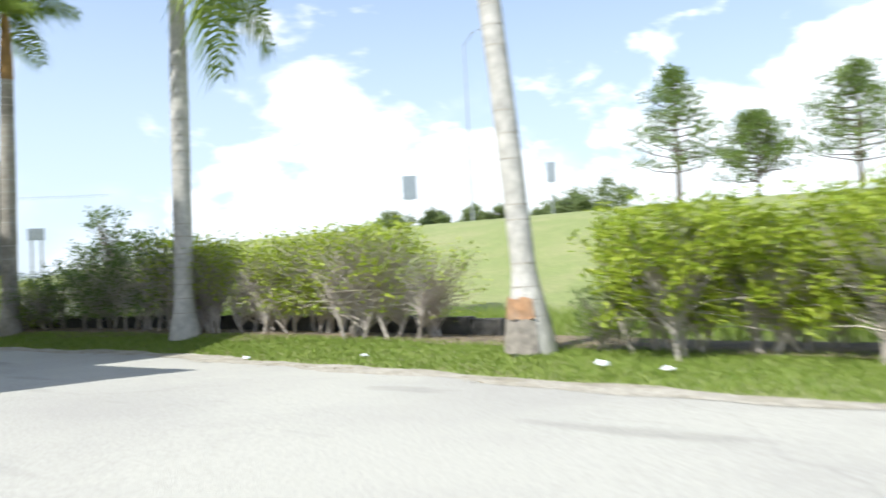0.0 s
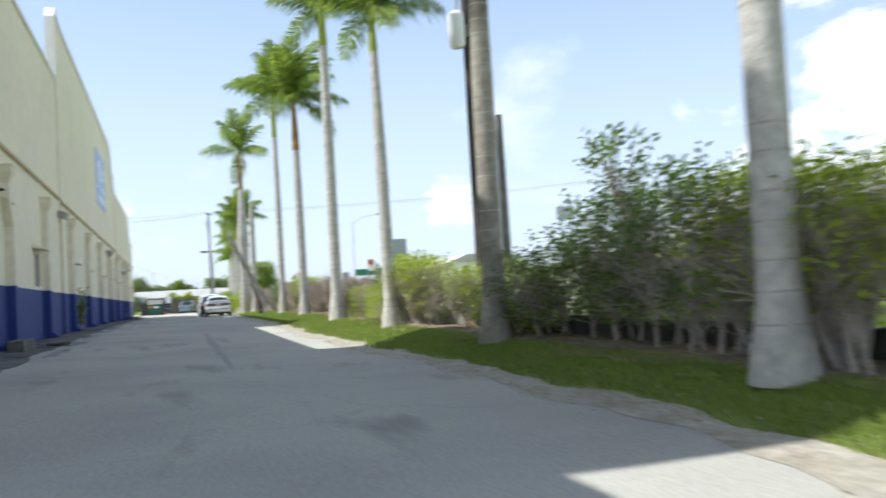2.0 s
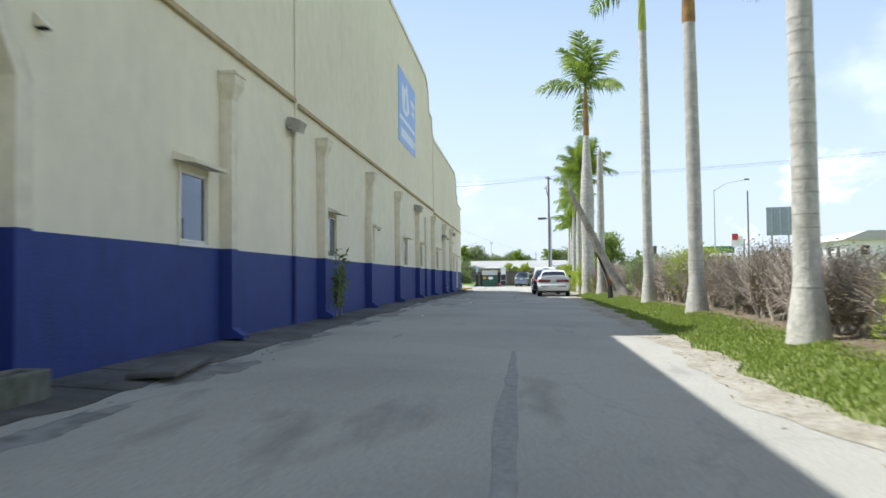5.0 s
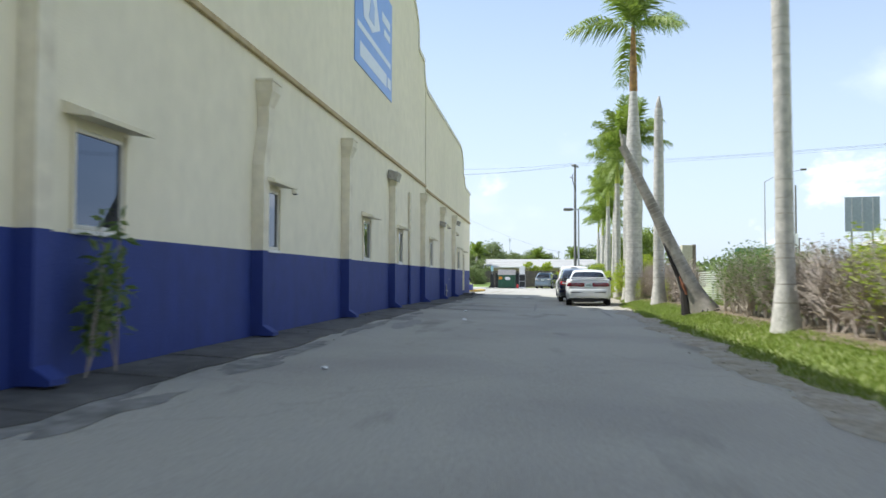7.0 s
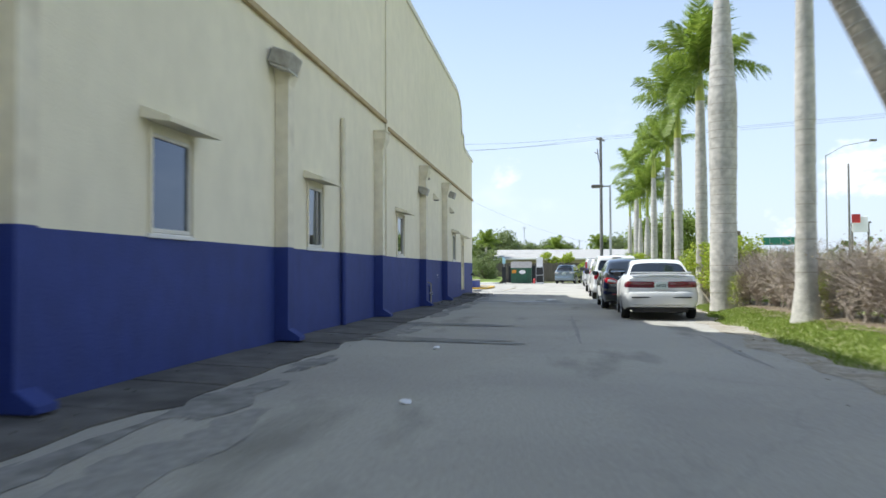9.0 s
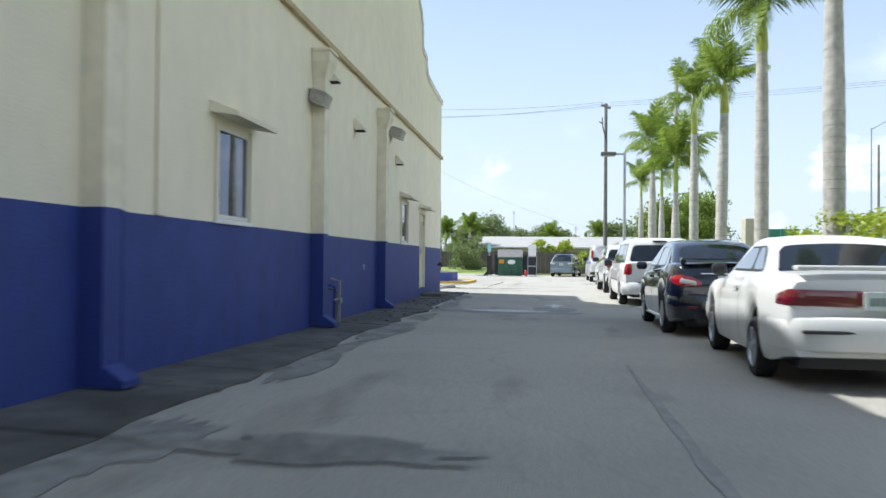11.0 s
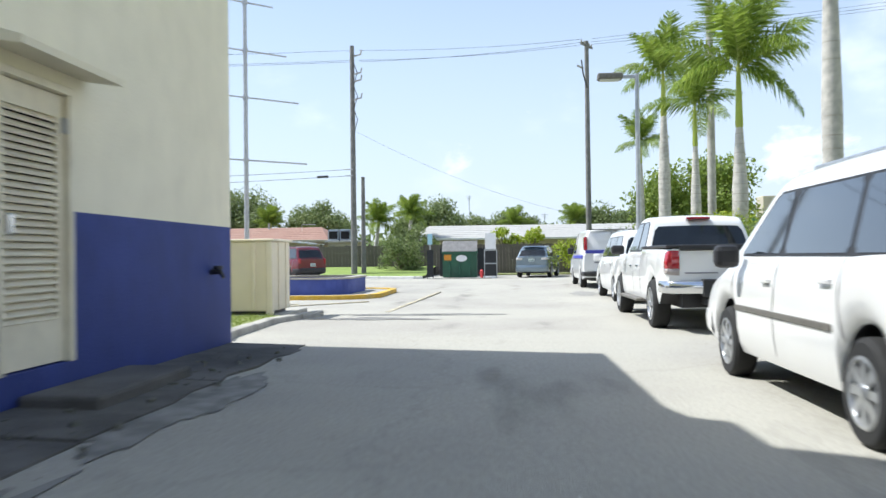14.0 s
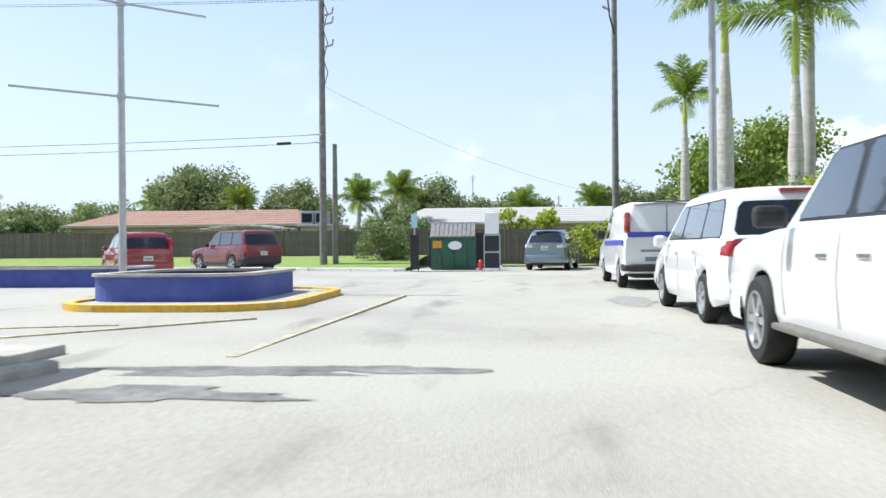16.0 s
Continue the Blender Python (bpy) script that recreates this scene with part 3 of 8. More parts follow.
tagged(part("parapet_north", extrude_poly(poly, "y", WALL_Y - 0.22, WALL_Y), CREAM), "cream stucco parapet with stepped and scalloped top", "parapet wall", kind="structure")
bm = bmesh.new()
for (xa, za), (xb, zb) in zip(PROFILE, PROFILE[1:]):
    d = Vector((xb - xa, 0, zb - za))
    n = Vector((d.z, 0, -d.x)).normalized()
    if n.z < -0.01 or (abs(n.z) < 0.01 and n.x < 0):
        n = -n
    if n.z < 0.02 and abs(d.z) > 2.0:
        continue
    q = [Vector((xa, 0, za)), Vector((xb, 0, zb))]
    e = d.normalized() * 0.02
    corners = [q[0] - e - n * 0.09, q[1] + e - n * 0.09, q[1] + e + n * 0.06, q[0] - e + n * 0.06]
    lo = [bm.verts.new((c.x, WALL_Y - 0.27, c.z)) for c in corners]
    hi = [bm.verts.new((c.x, WALL_Y + 0.05, c.z)) for c in corners]
    bm.faces.new(lo)
    bm.faces.new(hi)
    for i in range(4):
        j = (i + 1) % 4
        bm.faces.new((lo[i], lo[j], hi[j], hi[i]))
tagged(part("coping", bm, CAP), "off-white coping along the parapet top", "coping", kind="structure")
# trim band, joints and the remaining shell
bm = bmesh.new()
for a, b, z in ((X0, -37.12, TRIM_Z + 0.05), (-37.36, -63.9, TRIM_Z), (-64.15, X1, TRIM_Z - 0.12)):
    add_box(bm, b, a, WALL_Y + 0.003, WALL_Y + 0.07, z - 0.045, z + 0.045, 0.012)
tagged(part("trim", bm, TRIM), "tan painted moulding along the wall", "moulding", kind="structure")
bm = bmesh.new()
for xj, top in ((-37.24, 11.4), (-64.03, 8.85)):
    add_box(bm, xj - 0.075, xj + 0.075, WALL_Y + 0.003, WALL_Y + 0.035, BAND, top, 0.01)
tagged(part("wall_joint", bm, CREAM), "raised cream expansion joint strips", "joint", kind="structure")
tagged(part("wall_west", box(X1, X1 + 0.22, -42.0, WALL_Y - 0.22, BAND, 6.9), CREAM), "cream stucco end wall", "wall", kind="structure")
tagged(part("wall_west_base", box(X1, X1 + 0.22, -42.0, WALL_Y - 0.22, -0.3, BAND), BLUE), "royal blue base of the end wall", "wall", kind="structure")
tagged(part("wall_east", box(X0 - 0.22, X0, -42.0, WALL_Y - 0.22, -0.3, 7.0), CREAM), "cream stucco end wall", "wall", kind="structure")
tagged(part("wall_south", box(X1, X0, -42.2, -42.0, -0.3, 6.9), CREAM), "cream stucco rear wall", "wall", kind="structure")
tagged(part("roof", box(X1 + 0.22, X0 - 0.22, -42.0, WALL_Y - 0.22, 6.1, 6.3), ROOF), "flat grey roof membrane", "roof", kind="structure")
tagged(part("fly_tower", box(-24.5, -12.6, -14.0, WALL_Y - 0.23, 6.31, 13.3), CREAM), "tall cream roof block behind the parapet", "roof block", kind="structure")
tagged(part("inner_wall", box(X1 + 0.3, X0 - 0.3, 0.6, 0.75, 0.0, 6.0), LOUVRE_DARK), "dark inner partition behind the windows", "wall", kind="structure")

for i, (a, b) in enumerate(windows):
    w = thing("window_%d" % (i + 1), pose((a + b) / 2, WALL_Y, WZ0), "narrow wall window with pale frame, white sill and stucco hood", "window", "wall windows", "structure")
    hw, h = (a - b) / 2, WZ1 - WZ0
    bm = bmesh.new()
    for x0, x1, z0, z1 in ((-hw, -hw + 0.045, 0, h), (hw - 0.045, hw, 0, h), (-hw + 0.045, hw - 0.045, h - 0.045, h), (-hw + 0.045, hw - 0.045, 0, 0.045)):
        add_box(bm, x0, x1, -0.065, 0.004, z0, z1, 0.008)
    part("window_frame", bm, FRAME, w)
    pane = part("pane", box(-hw + 0.035, hw - 0.035, -0.035, -0.02, 0.035, h - 0.035), PANE, w, "dark reflective glass pane")
    part("window_sill", box(-hw - 0.06, hw + 0.06, -0.04, 0.03, -0.055, -0.005, 0.01), WHITE_TRIM, w, "white painted sill")
    bm = extrude_poly([(0.002, h + 0.10), (0.30, h + 0.055), (0.31, h + 0.10), (0.05, h + 0.20), (0.002, h + 0.215)], "x", -hw - 0.13, hw + 0.2)
    part("hood", bm, CREAM, w, "sloped stucco hood")
    for s in (-1, 1):
        part("jamb", box(s * hw - (0.05 if s < 0 else 0), s * hw + (0.05 if s > 0 else 0), 0.002, 0.035, -0.02, h + 0.05, 0.01), CREAM, w)

# louvred steel door with hood and step
xa, xb, z0, z1 = DOOR
d = thing("door_1", pose((xa + xb) / 2, WALL_Y, z0), "cream steel door with a tall louvre panel, shut", "door", kind="structure")
hw, h = (xa - xb) / 2, z1 - z0
bm = bmesh.new()
for q in ((-hw, -hw + 0.06, 0, h), (hw - 0.06, hw, 0, h), (-hw + 0.06, hw - 0.06, h - 0.06, h)):
    add_box(bm, q[0], q[1], -0.14, 0.02, q[2], q[3], 0.006)
part("door_frame", bm, PIPE, d)
bm = bmesh.new()
lx = 0.34
for q in ((-hw + 0.065, -lx, 0.01, h - 0.065), (lx, hw - 0.065, 0.01, h - 0.065), (-lx, lx, 0.01, 0.33), (-lx, lx, h - 0.24, h - 0.065)):
    add_box(bm, q[0], q[1], -0.09, -0.04, q[2], q[3], 0.004)
part("door_leaf", bm, PIPE, d)
part("louvre_backing", box(-lx - 0.02, lx + 0.02, -0.12, -0.10, 0.3, h - 0.22), LOUVRE_DARK, d)
n = 29
for k in range(n):
    z = 0.35 + (h - 0.61) * k / (n - 1)
    part("slat", extrude_poly([(-0.085, z + 0.016), (-0.04, z - 0.024), (-0.034, z - 0.014), (-0.08, z + 0.028)], "x", -lx, lx), PIPE, d)
part("door_handle", box(hw - 0.17, hw - 0.12, -0.04, 0.03, 0.95, 1.10, 0.012), CHROME, d, "steel lever handle")
part("hinge", box(-hw + 0.055, -hw + 0.085, -0.04, 0.0, 1.75, 1.87, 0.005), GALV, d)
part("hood", extrude_poly([(0.002, h + 0.10), (0.33, h + 0.05), (0.34, h + 0.10), (0.05, h + 0.19), (0.002, h + 0.20)], "x", -hw - 0.2, hw + 0.22), CREAM, d, "sloped stucco hood")
s = thing("door_step", pose(-80.45, WALL_Y, gz(-80.4)), "grey concrete door step, chipped", "step")
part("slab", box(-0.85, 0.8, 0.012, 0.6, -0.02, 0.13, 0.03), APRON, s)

# louvred wall vent
xa, xb, z0, z1 = VENT
v = thing("wall_vent", pose((xa + xb) / 2, WALL_Y, z0), "cream metal louvre vent set high in the wall", "vent")
hw, h = (xa - xb) / 2, z1 - z0
bm = bmesh.new()
for q in ((-hw, -hw + 0.05, 0, h), (hw - 0.05, hw, 0, h), (-hw + 0.05, hw - 0.05, 0, 0.05), (-hw + 0.05, hw - 0.05, h - 0.05, h)):
    add_box(bm, q[0], q[1], -0.12, 0.02, q[2], q[3], 0.006)
part("frame", bm, PIPE, v)
part("backing", box(-hw + 0.02, hw - 0.02, -0.2, -0.15, 0.02, h - 0.02), LOUVRE_DARK, v)
for k in range(6):
    z = 0.09 + (h - 0.17) * k / 5
    part("slat", extrude_poly([(-0.11, z + 0.05), (-0.005, z - 0.035), (0.0, z - 0.025), (-0.105, z + 0.06)], "x", -hw + 0.045, hw - 0.045), PIPE, v)


def downspout(x, kink=0.0, light=False, foot=True):
    """A flared conductor head over a square pipe, painted with the wall: cream above, blue at the base."""
    g = gz(x) + 0.06
    t = thing("downspout", pose(x, WALL_Y, g), "square metal downspout painted cream and blue on the wall", "downspout", "downspouts along the wall")
    top = 4.56 - g
    w = 0.13
    bm = bmesh.new()
    prof = [(0.21, 0.0), (0.21, -0.16), (0.13, -0.40)]
    rings = []
    for hx, dz in prof:
        rings.append([bm.verts.new((sx * hx + kink, 0.004 if sy == 0 else 0.05 + hx * 1.05, top + dz)) for sx, sy in ((-1, 0), (1, 0), (1, 1), (-1, 1))])
    for a, b in zip(rings, rings[1:]):
        for k in range(4):
            bm.faces.new((a[k], a[(k + 1) % 4], b[(k + 1) % 4], b[k]))
    bm.faces.new(rings[0])
    bm.faces.new(rings[-1][::-1])
    add_box(bm, kink - 0.235, kink + 0.235, 0.004, 0.29, top - 0.02, top + 0.03, 0.008)
    part("conductor_head", bm, PIPE, t)
    zb = BAND - g

    def pipe_run(name, za, zc, xa, xc, mat):
        bm = bmesh.new()
        ring = lambda xx, zz: [bm.verts.new((xx + sx * w, sy, zz)) for sx, sy in ((-1, 0.004), (1, 0.004), (1, 0.19), (-1, 0.19))]
        r0, r1 = ring(xa, za), ring(xc, zc)
        for k in range(4):
            bm.faces.new((r0[k], r0[(k + 1) % 4], r1[(k + 1) % 4], r1[k]))
        bm.faces.new(r0[::-1])
        bm.faces.new(r1)
        part(name, bm, mat, t)
    if kink:
        pipe_run("pipe", top - 0.40, top - 0.72, kink, kink, PIPE)
        pipe_run("elbow", top - 0.72, top - 1.35, kink, 0, PIPE)
        pipe_run("pipe", top - 1.35, zb, 0, 0, PIPE)
    else:
        pipe_run("pipe", top - 0.40, zb, 0, 0, PIPE)
    pipe_run("base_pipe", zb, 0.16, 0, 0, BLUE)
    if foot:
        bm = extrude_poly([(0.004, 0.16), (0.19, 0.16), (0.36, 0.05), (0.36, 0.0), (0.004, 0.0)], "x", -w, w)
        part("shoe", bm, BLUE, t)
    return t


for x, k in ((-27.75, 0.42), (-33.13, 0), (-39.15, 0), (-44.94, -0.2), (-50.69, 0), (-56.54, 0), (-62.92, 0), (-68.98, 0), (-73.74, 0)):
    downspout(x, k)


def small_pipe(x, top, r=0.035):
    t = thing("conduit", pose(x, WALL_Y, gz(x)), "thin painted conduit running up the wall", "conduit")
    part("upper_run", tube([(0, r + 0.01, BAND - gz(x)), (0, r + 0.01, top - gz(x))], r, 8), PIPE, t)
    part("lower_run", tube([(0, r + 0.01, 0.05), (0, r + 0.01, BAND - gz(x))], r, 8), BLUE, t)


small_pipe(-59.95, 4.33, 0.05)
small_pipe(-37.0, 4.4, 0.04)
small_pipe(-63.25, 4.5, 0.05)


def flood_lamp(x, z, s=1.0, tilt=20):
    """A weathered wall-pack lamp: backplate, housing, lens."""
    t = thing("wall_lamp", pose(x, WALL_Y, z), "weathered grey wall-pack flood lamp, unlit", "wall lamp", "lamps on the wall")
    part("backplate", box(-0.12 * s, 0.12 * s, 0.003, 0.04, -0.12 * s, 0.12 * s, 0.01), LAMP_BODY, t)
    bm = box(-0.24 * s, 0.24 * s, 0.04, 0.34 * s, -0.10 * s, 0.12 * s, 0.02)
    bmesh.ops.rotate(bm, verts=bm.verts, cent=(0, 0.04, 0), matrix=Matrix.Rotation(radians(-tilt), 3, "X"))
    part("housing", bm, LAMP_BODY, t)
    bm = box(-0.21 * s, 0.21 * s, 0.08, 0.36 * s, -0.125 * s, -0.10 * s, 0.006)
    bmesh.ops.rotate(bm, verts=bm.verts, cent=(0, 0.04, 0), matrix=Matrix.Rotation(radians(-tilt), 3, "X"))
    part("lens", bm, LENS, t, "dusty glass lens")


for x, z, s in ((-36.75, 4.5, 0.9), (-56.3, 4.5, 1.0), (-68.75, 3.88, 0.8), (-75.0, 4.34, 0.9)):
    flood_lamp(x, z, s)


def vent_cap(x, z, s=1.0):
    t = thing("vent_cap", pose(x, WALL_Y, z), "small cream wall vent hood", "vent")
    part("shroud", extrude_poly([(0.003, 0.16 * s), (0.05 * s, 0.16 * s), (0.24 * s, -0.06 * s), (0.24 * s, -0.10 * s), (0.003, -0.10 * s)], "x", -0.13 * s, 0.13 * s), PIPE, t)
    part("opening", box(-0.11 * s, 0.11 * s, 0.02, 0.22 * s, -0.125 * s, -0.10 * s), LOUVRE_DARK, t)


for x, z, s in ((-26.46, 4.02, 1.0), (-28.23, 3.86, 0.5), (-71.6, 3.9, 0.8), (-75.75, 3.77, 0.75), (-46.9, 3.0, 0.4), (-69.8, 4.38, 0.7)):
    vent_cap(x, z, s)

# garden tap and small conduit box near the far corner
t = thing("hose_tap", pose(-83.4, WALL_Y, 1.35), "black garden hose tap on the blue wall", "tap")
part("valve", tube([(0, 0.0, 0), (0, 0.12, 0), (0, 0.16, -0.07)], [0.03, 0.03, 0.02], 8), PLASTIC, t)
part("wheel_handle", tube([(0, 0.09, 0.03), (0, 0.09, 0.07)], [0.055, 0.055], 10), PLASTIC, t)
t = thing("gas_meter_pipes", pose(-69.75, WALL_Y, gz(-70)), "thin grey and blue service pipes at the wall foot", "pipes")
for dx, hh, m in ((0.12, 0.62, BLUE), (-0.02, 0.55, FIXTURE), (-0.2, 0.7, LAMP_BODY)):
    part("riser", tube([(dx, 0.16, 0.0), (dx, 0.16, hh), (dx, 0.01, hh + 0.04)], 0.02, 8), m, t)
part("tie_bar", tube([(0.14, 0.17, 0.42), (-0.22, 0.17, 0.42)], 0.016, 6), GALV, t)
part("valve", tube([(-0.02, 0.17, 0.40), (-0.02, 0.24, 0.40)], [0.03, 0.045], 8), GALV, t)

# concrete splash block under the first downspout
t = thing("splash_block", pose(-26.95, WALL_Y, gz(-27)), "weathered mossy concrete planter block against the wall", "block")
bm = bmesh.new()
for q in ((-0.66, 0.66, 0.21, 0.29), (-0.66, 0.66, 0.46, 0.54), (-0.66, -0.55, 0.29, 0.46), (0.55, 0.66, 0.29, 0.46)):
    add_box(bm, q[0], q[1], q[2], q[3], 0.0, 0.27, 0.02)
part("rim", bm, BLOCK, t)
part("fill", box(-0.55, 0.55, 0.29, 0.46, 0.0, 0.22), SOIL, t)
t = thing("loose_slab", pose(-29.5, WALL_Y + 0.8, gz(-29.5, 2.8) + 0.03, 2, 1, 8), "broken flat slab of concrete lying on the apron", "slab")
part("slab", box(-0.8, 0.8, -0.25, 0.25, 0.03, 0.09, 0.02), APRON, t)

# white scratches in the blue paint
for x, z in ((-26.25, 1.73), (-72.45, 1.35)):
    t = thing("paint_scuff", pose(x, WALL_Y, z, 0, 0, 0), "short pale scratches in the blue wall paint", "scratch", "scratches in the paint")
    for dx, dz, w in ((0.0, 0.03, 0.16), (0.03, 0.0, 0.12), (-0.04, -0.05, 0.09)):
        part("scratch", extrude_poly([(dx - w / 2, dz), (dx + w / 2, dz + 0.022), (dx + w / 2, dz + 0.034), (dx - w / 2, dz + 0.008)], "y", 0.0, 0.005), PAPER, t)

# advertising banner high on the wall
t = thing("wall_banner", pose(-54.15, WALL_Y + 0.003, 6.69), "faded blue vinyl banner with pale artwork, fixed high on the wall", "banner")
part("sheet", box(-2.45, 2.45, 0.0, 0.02, 0.0, 2.9, 0.004), BANNER, t)
part("emblem", extrude_poly([(1.5, 1.35), (0.4, 1.25), (-0.6, 1.6), (-0.2, 2.1), (0.1, 2.65), (0.7, 2.3), (1.7, 2.4)], "y", 0.021, 0.026), BANNER_W, t)
part("emblem_shade", extrude_poly([(0.9, 1.5), (0.2, 1.5), (0.2, 2.0), (0.6, 2.2)], "y", 0.027, 0.031), BANNER_MID, t)
for a, b, z0, z1 in ((-2.1, -0.9, 2.0, 2.25), (-2.1, -1.2, 1.65, 1.85), (-2.2, 2.2, 0.92, 1.08), (-1.6, 1.9, 0.25, 0.62), (-2.25, -1.75, 0.3, 0.6)):
    part("text_bar", box(a, b, 0.021, 0.026, z0, z1), BANNER_W, t)


# ---- vehicles ----


def plate_mesh(pts, out, t=0.012, sink=0.02):
    """A thin panel on a face: corner points, outward direction."""
    bm = bmesh.new()
    out = Vector(out).normalized()
    a = [bm.verts.new(Vector(p) + out * t) for p in pts]
    b = [bm.verts.new(Vector(p) - out * sink) for p in pts]
    bm.faces.new(a)
    bm.faces.new(b[::-1])
    for i in range(len(pts)):
        j = (i + 1) % len(pts)
        bm.faces.new((a[i], a[j], b[j], b[i]))
    return bm


def lathe_y(profile, n=28, caps=True):
    """Turn (radius, y) round the y axis."""
    bm = bmesh.new()
    rings = [[bm.verts.new((r * math.cos(2 * math.pi * k / n), y, r * math.sin(2 * math.pi * k / n))) for k in range(n)] for r, y in profile]
    for a, b in zip(rings, rings[1:]):
        for k in range(n):
            bm.faces.new((a[k], a[(k + 1) % n], b[(k + 1) % n], b[k]))
    if caps:
        bm.faces.new(rings[0])
        bm.faces.new(rings[-1][::-1])
    return bm


def add_wheel(car, x, y, r, w, spokes, rim_mat):
    side = 1 if y > 0 else -1
    tyre = part("wheel", lathe_y([(r * 0.62, -w / 2), (r * 0.9, -w / 2), (r * 0.985, -w * 0.36), (r, -w * 0.2), (r, w * 0.2), (r * 0.985, w * 0.36), (r * 0.9, w / 2), (r * 0.62, w / 2)], 28, False), RUBBER, car, "black tyre with metal rim", True)
    tyre.location = (x, y, r)
    yo = side * w * 0.5
    bm = lathe_y([(r * 0.66, yo - side * 0.10), (r * 0.66, yo + side * 0.004), (r * 0.60, yo + side * 0.008), (r * 0.575, yo - side * 0.03), (r * 0.54, yo - side * 0.06)], 28, False)
    part("rim", bm, rim_mat, tyre, "", True)
    bm = bmesh.new()
    for k in range(spokes):
        a = 2 * math.pi * k / spokes
        vs = add_box(bm, r * 0.08, r * 0.60, min(yo - side * 0.035, yo - side * 0.002), max(yo - side * 0.035, yo - side * 0.002), -r * 0.062, r * 0.062)
        for v in vs:
            if v.co.x > r * 0.3:
                v.co.z *= 1.5
        bmesh.ops.rotate(bm, verts=vs, cent=(0, 0, 0), matrix=Matrix.Rotation(a, 3, "Y"))
    part("spokes", bm, rim_mat, tyre)
    part("hub_cap", lathe_y([(r * 0.17, yo - side * 0.04), (r * 0.16, yo + side * 0.008), (r * 0.08, yo + side * 0.016), (r * 0.02, yo + side * 0.017)], 14), rim_mat, tyre, "", True)
    bm = lathe_y([(r * 0.58, yo - side * 0.08), (r * 0.58, yo - side * 0.065), (r * 0.1, yo - side * 0.065)])
    part("brake_shadow", bm, PLASTIC, tyre)


def build_car(name, m, label, category, s):
    """A car standing on its wheels; x is forward, y to its left. s holds its sizes."""
    car = thing(name, m, label, category, "parked vehicles")
    L, W, wb, r = s["L"], s["W"], s["wb"], s["r"]
    hw = W / 2
    xr, xf = -L / 2, L / 2
    ax_r = xr + s["rear_over"]
    ax_f = ax_r + wb
    paint, clear = s["paint"], s.get("clear", 0.24)
    px, pz = zip(*s["line"])
    R = r * s.get("arch", 1.14)

    def top(x):
        return float(np.interp(x, px, pz))

    def low(x):
        z = clear + s.get("tail_lift", 0.0) * smooth(xr + 0.62, xr + 0.50, x) + 0.05 * (smooth(xf - 0.5, xf, x) + smooth(xr + 0.6, xr, x) * 1.6)
        for a in (ax_r, ax_f):
            q = R * R - (x - a) ** 2
            if q > 0:
                z = max(z, r + math.sqrt(q))
        return z

    def plan(x):
        e = min(1.0, min(x - xr, xf - x) / s.get("round", 0.75))
        return hw * (s.get("nose", 0.80) + (1 - s.get("nose", 0.80)) * math.sqrt(max(0.0, 1 - (1 - e) ** 2)))
    xs = set(px) | set(s.get('seams', ())) | {xr + 0.04, xr + 0.12, xr + 0.3, xr + 0.55, xf - 0.04, xf - 0.12, xf - 0.3, xf - 0.55}
    for a in (ax_r, ax_f):
        xs |= {a + R * math.cos(math.pi * k / 10) for k in range(11)} | {a - R - 0.02, a + R + 0.02}
    xs = sorted(q for q in xs if xr <= q <= xf)
    levels = (0, 0.1, 0.28, 0.5, 0.72, 0.88, 0.97, 1.0)
    widths = s.get("section", (0.93, 0.965, 0.99, 1.0, 0.985, 0.96, 0.93, 0.885))
    cross = (0.62, 0.3, 0.0, -0.3, -0.62)
    bm = bmesh.new()
    rings = []
    for x in xs:
        zb, zt, p = low(x), top(x), plan(x)
        zb = min(zb, zt - 0.05)
        ring = [(p * widths[i], zb + (zt - zb) * u) for i, u in enumerate(levels)]
        full = ring + [(p * c, zt + s.get("crown", 0.025) * (1 - (c / 0.885) ** 2)) for c in cross] + [(-y, z) for y, z in ring[::-1]]
        rings.append([bm.verts.new((x, y, z)) for y, z in full])
    n = len(rings[0])
    for a, b in zip(rings, rings[1:]):
        for k in range(n):
            f = bm.faces.new((a[k], a[(k + 1) % n], b[(k + 1) % n], b[k]))
            f.material_index = 1 if k == n - 1 else 0
    bm.faces.new(rings[0])
    bm.faces.new(rings[-1][::-1])
    part("body", bm, [paint, PLASTIC], car, "", True)
    part("underbody", box(xr + 0.25, xf - 0.3, -hw * 0.7, hw * 0.7, clear - 0.04, clear + 0.25), PLASTIC, car)

    # cabin: a rounded profile swept across, closed by tilted flat flanks
    r0, r1, f1, f0, zb, zr, hs, hr = s["cabin"]
    floor_z = zb - 0.04

    def edge(z):
        return hs + (hr - hs) * (z - floor_z) / (zr - floor_z)
    mid = (r1 + f1) / 2
    drop = s.get("roof_drop", 0.035)
    corners = [(r0, floor_z), (r1, zr - drop), (mid, zr), (f1, zr - 0.03), (f0, floor_z)]
    prof, marks = [], {}
    for i, (cx, cz) in enumerate(corners):
        if i in (0, 4):
            prof.append((cx, cz))
            continue
        (ax_, az_), (bx_, bz_) = corners[i - 1], corners[i + 1]
        la, lb = math.hypot(ax_ - cx, az_ - cz), math.hypot(bx_ - cx, bz_ - cz)
        d = min(s.get("bend", 0.28) * (0.6 if i == 1 and r1 - r0 < 0.3 else 1.0), la * 0.45, lb * 0.45) if i != 2 else min(la, lb) * 0.5
        p, q = (cx + (ax_ - cx) * d / la, cz + (az_ - cz) * d / la), (cx + (bx_ - cx) * d / lb, cz + (bz_ - cz) * d / lb)
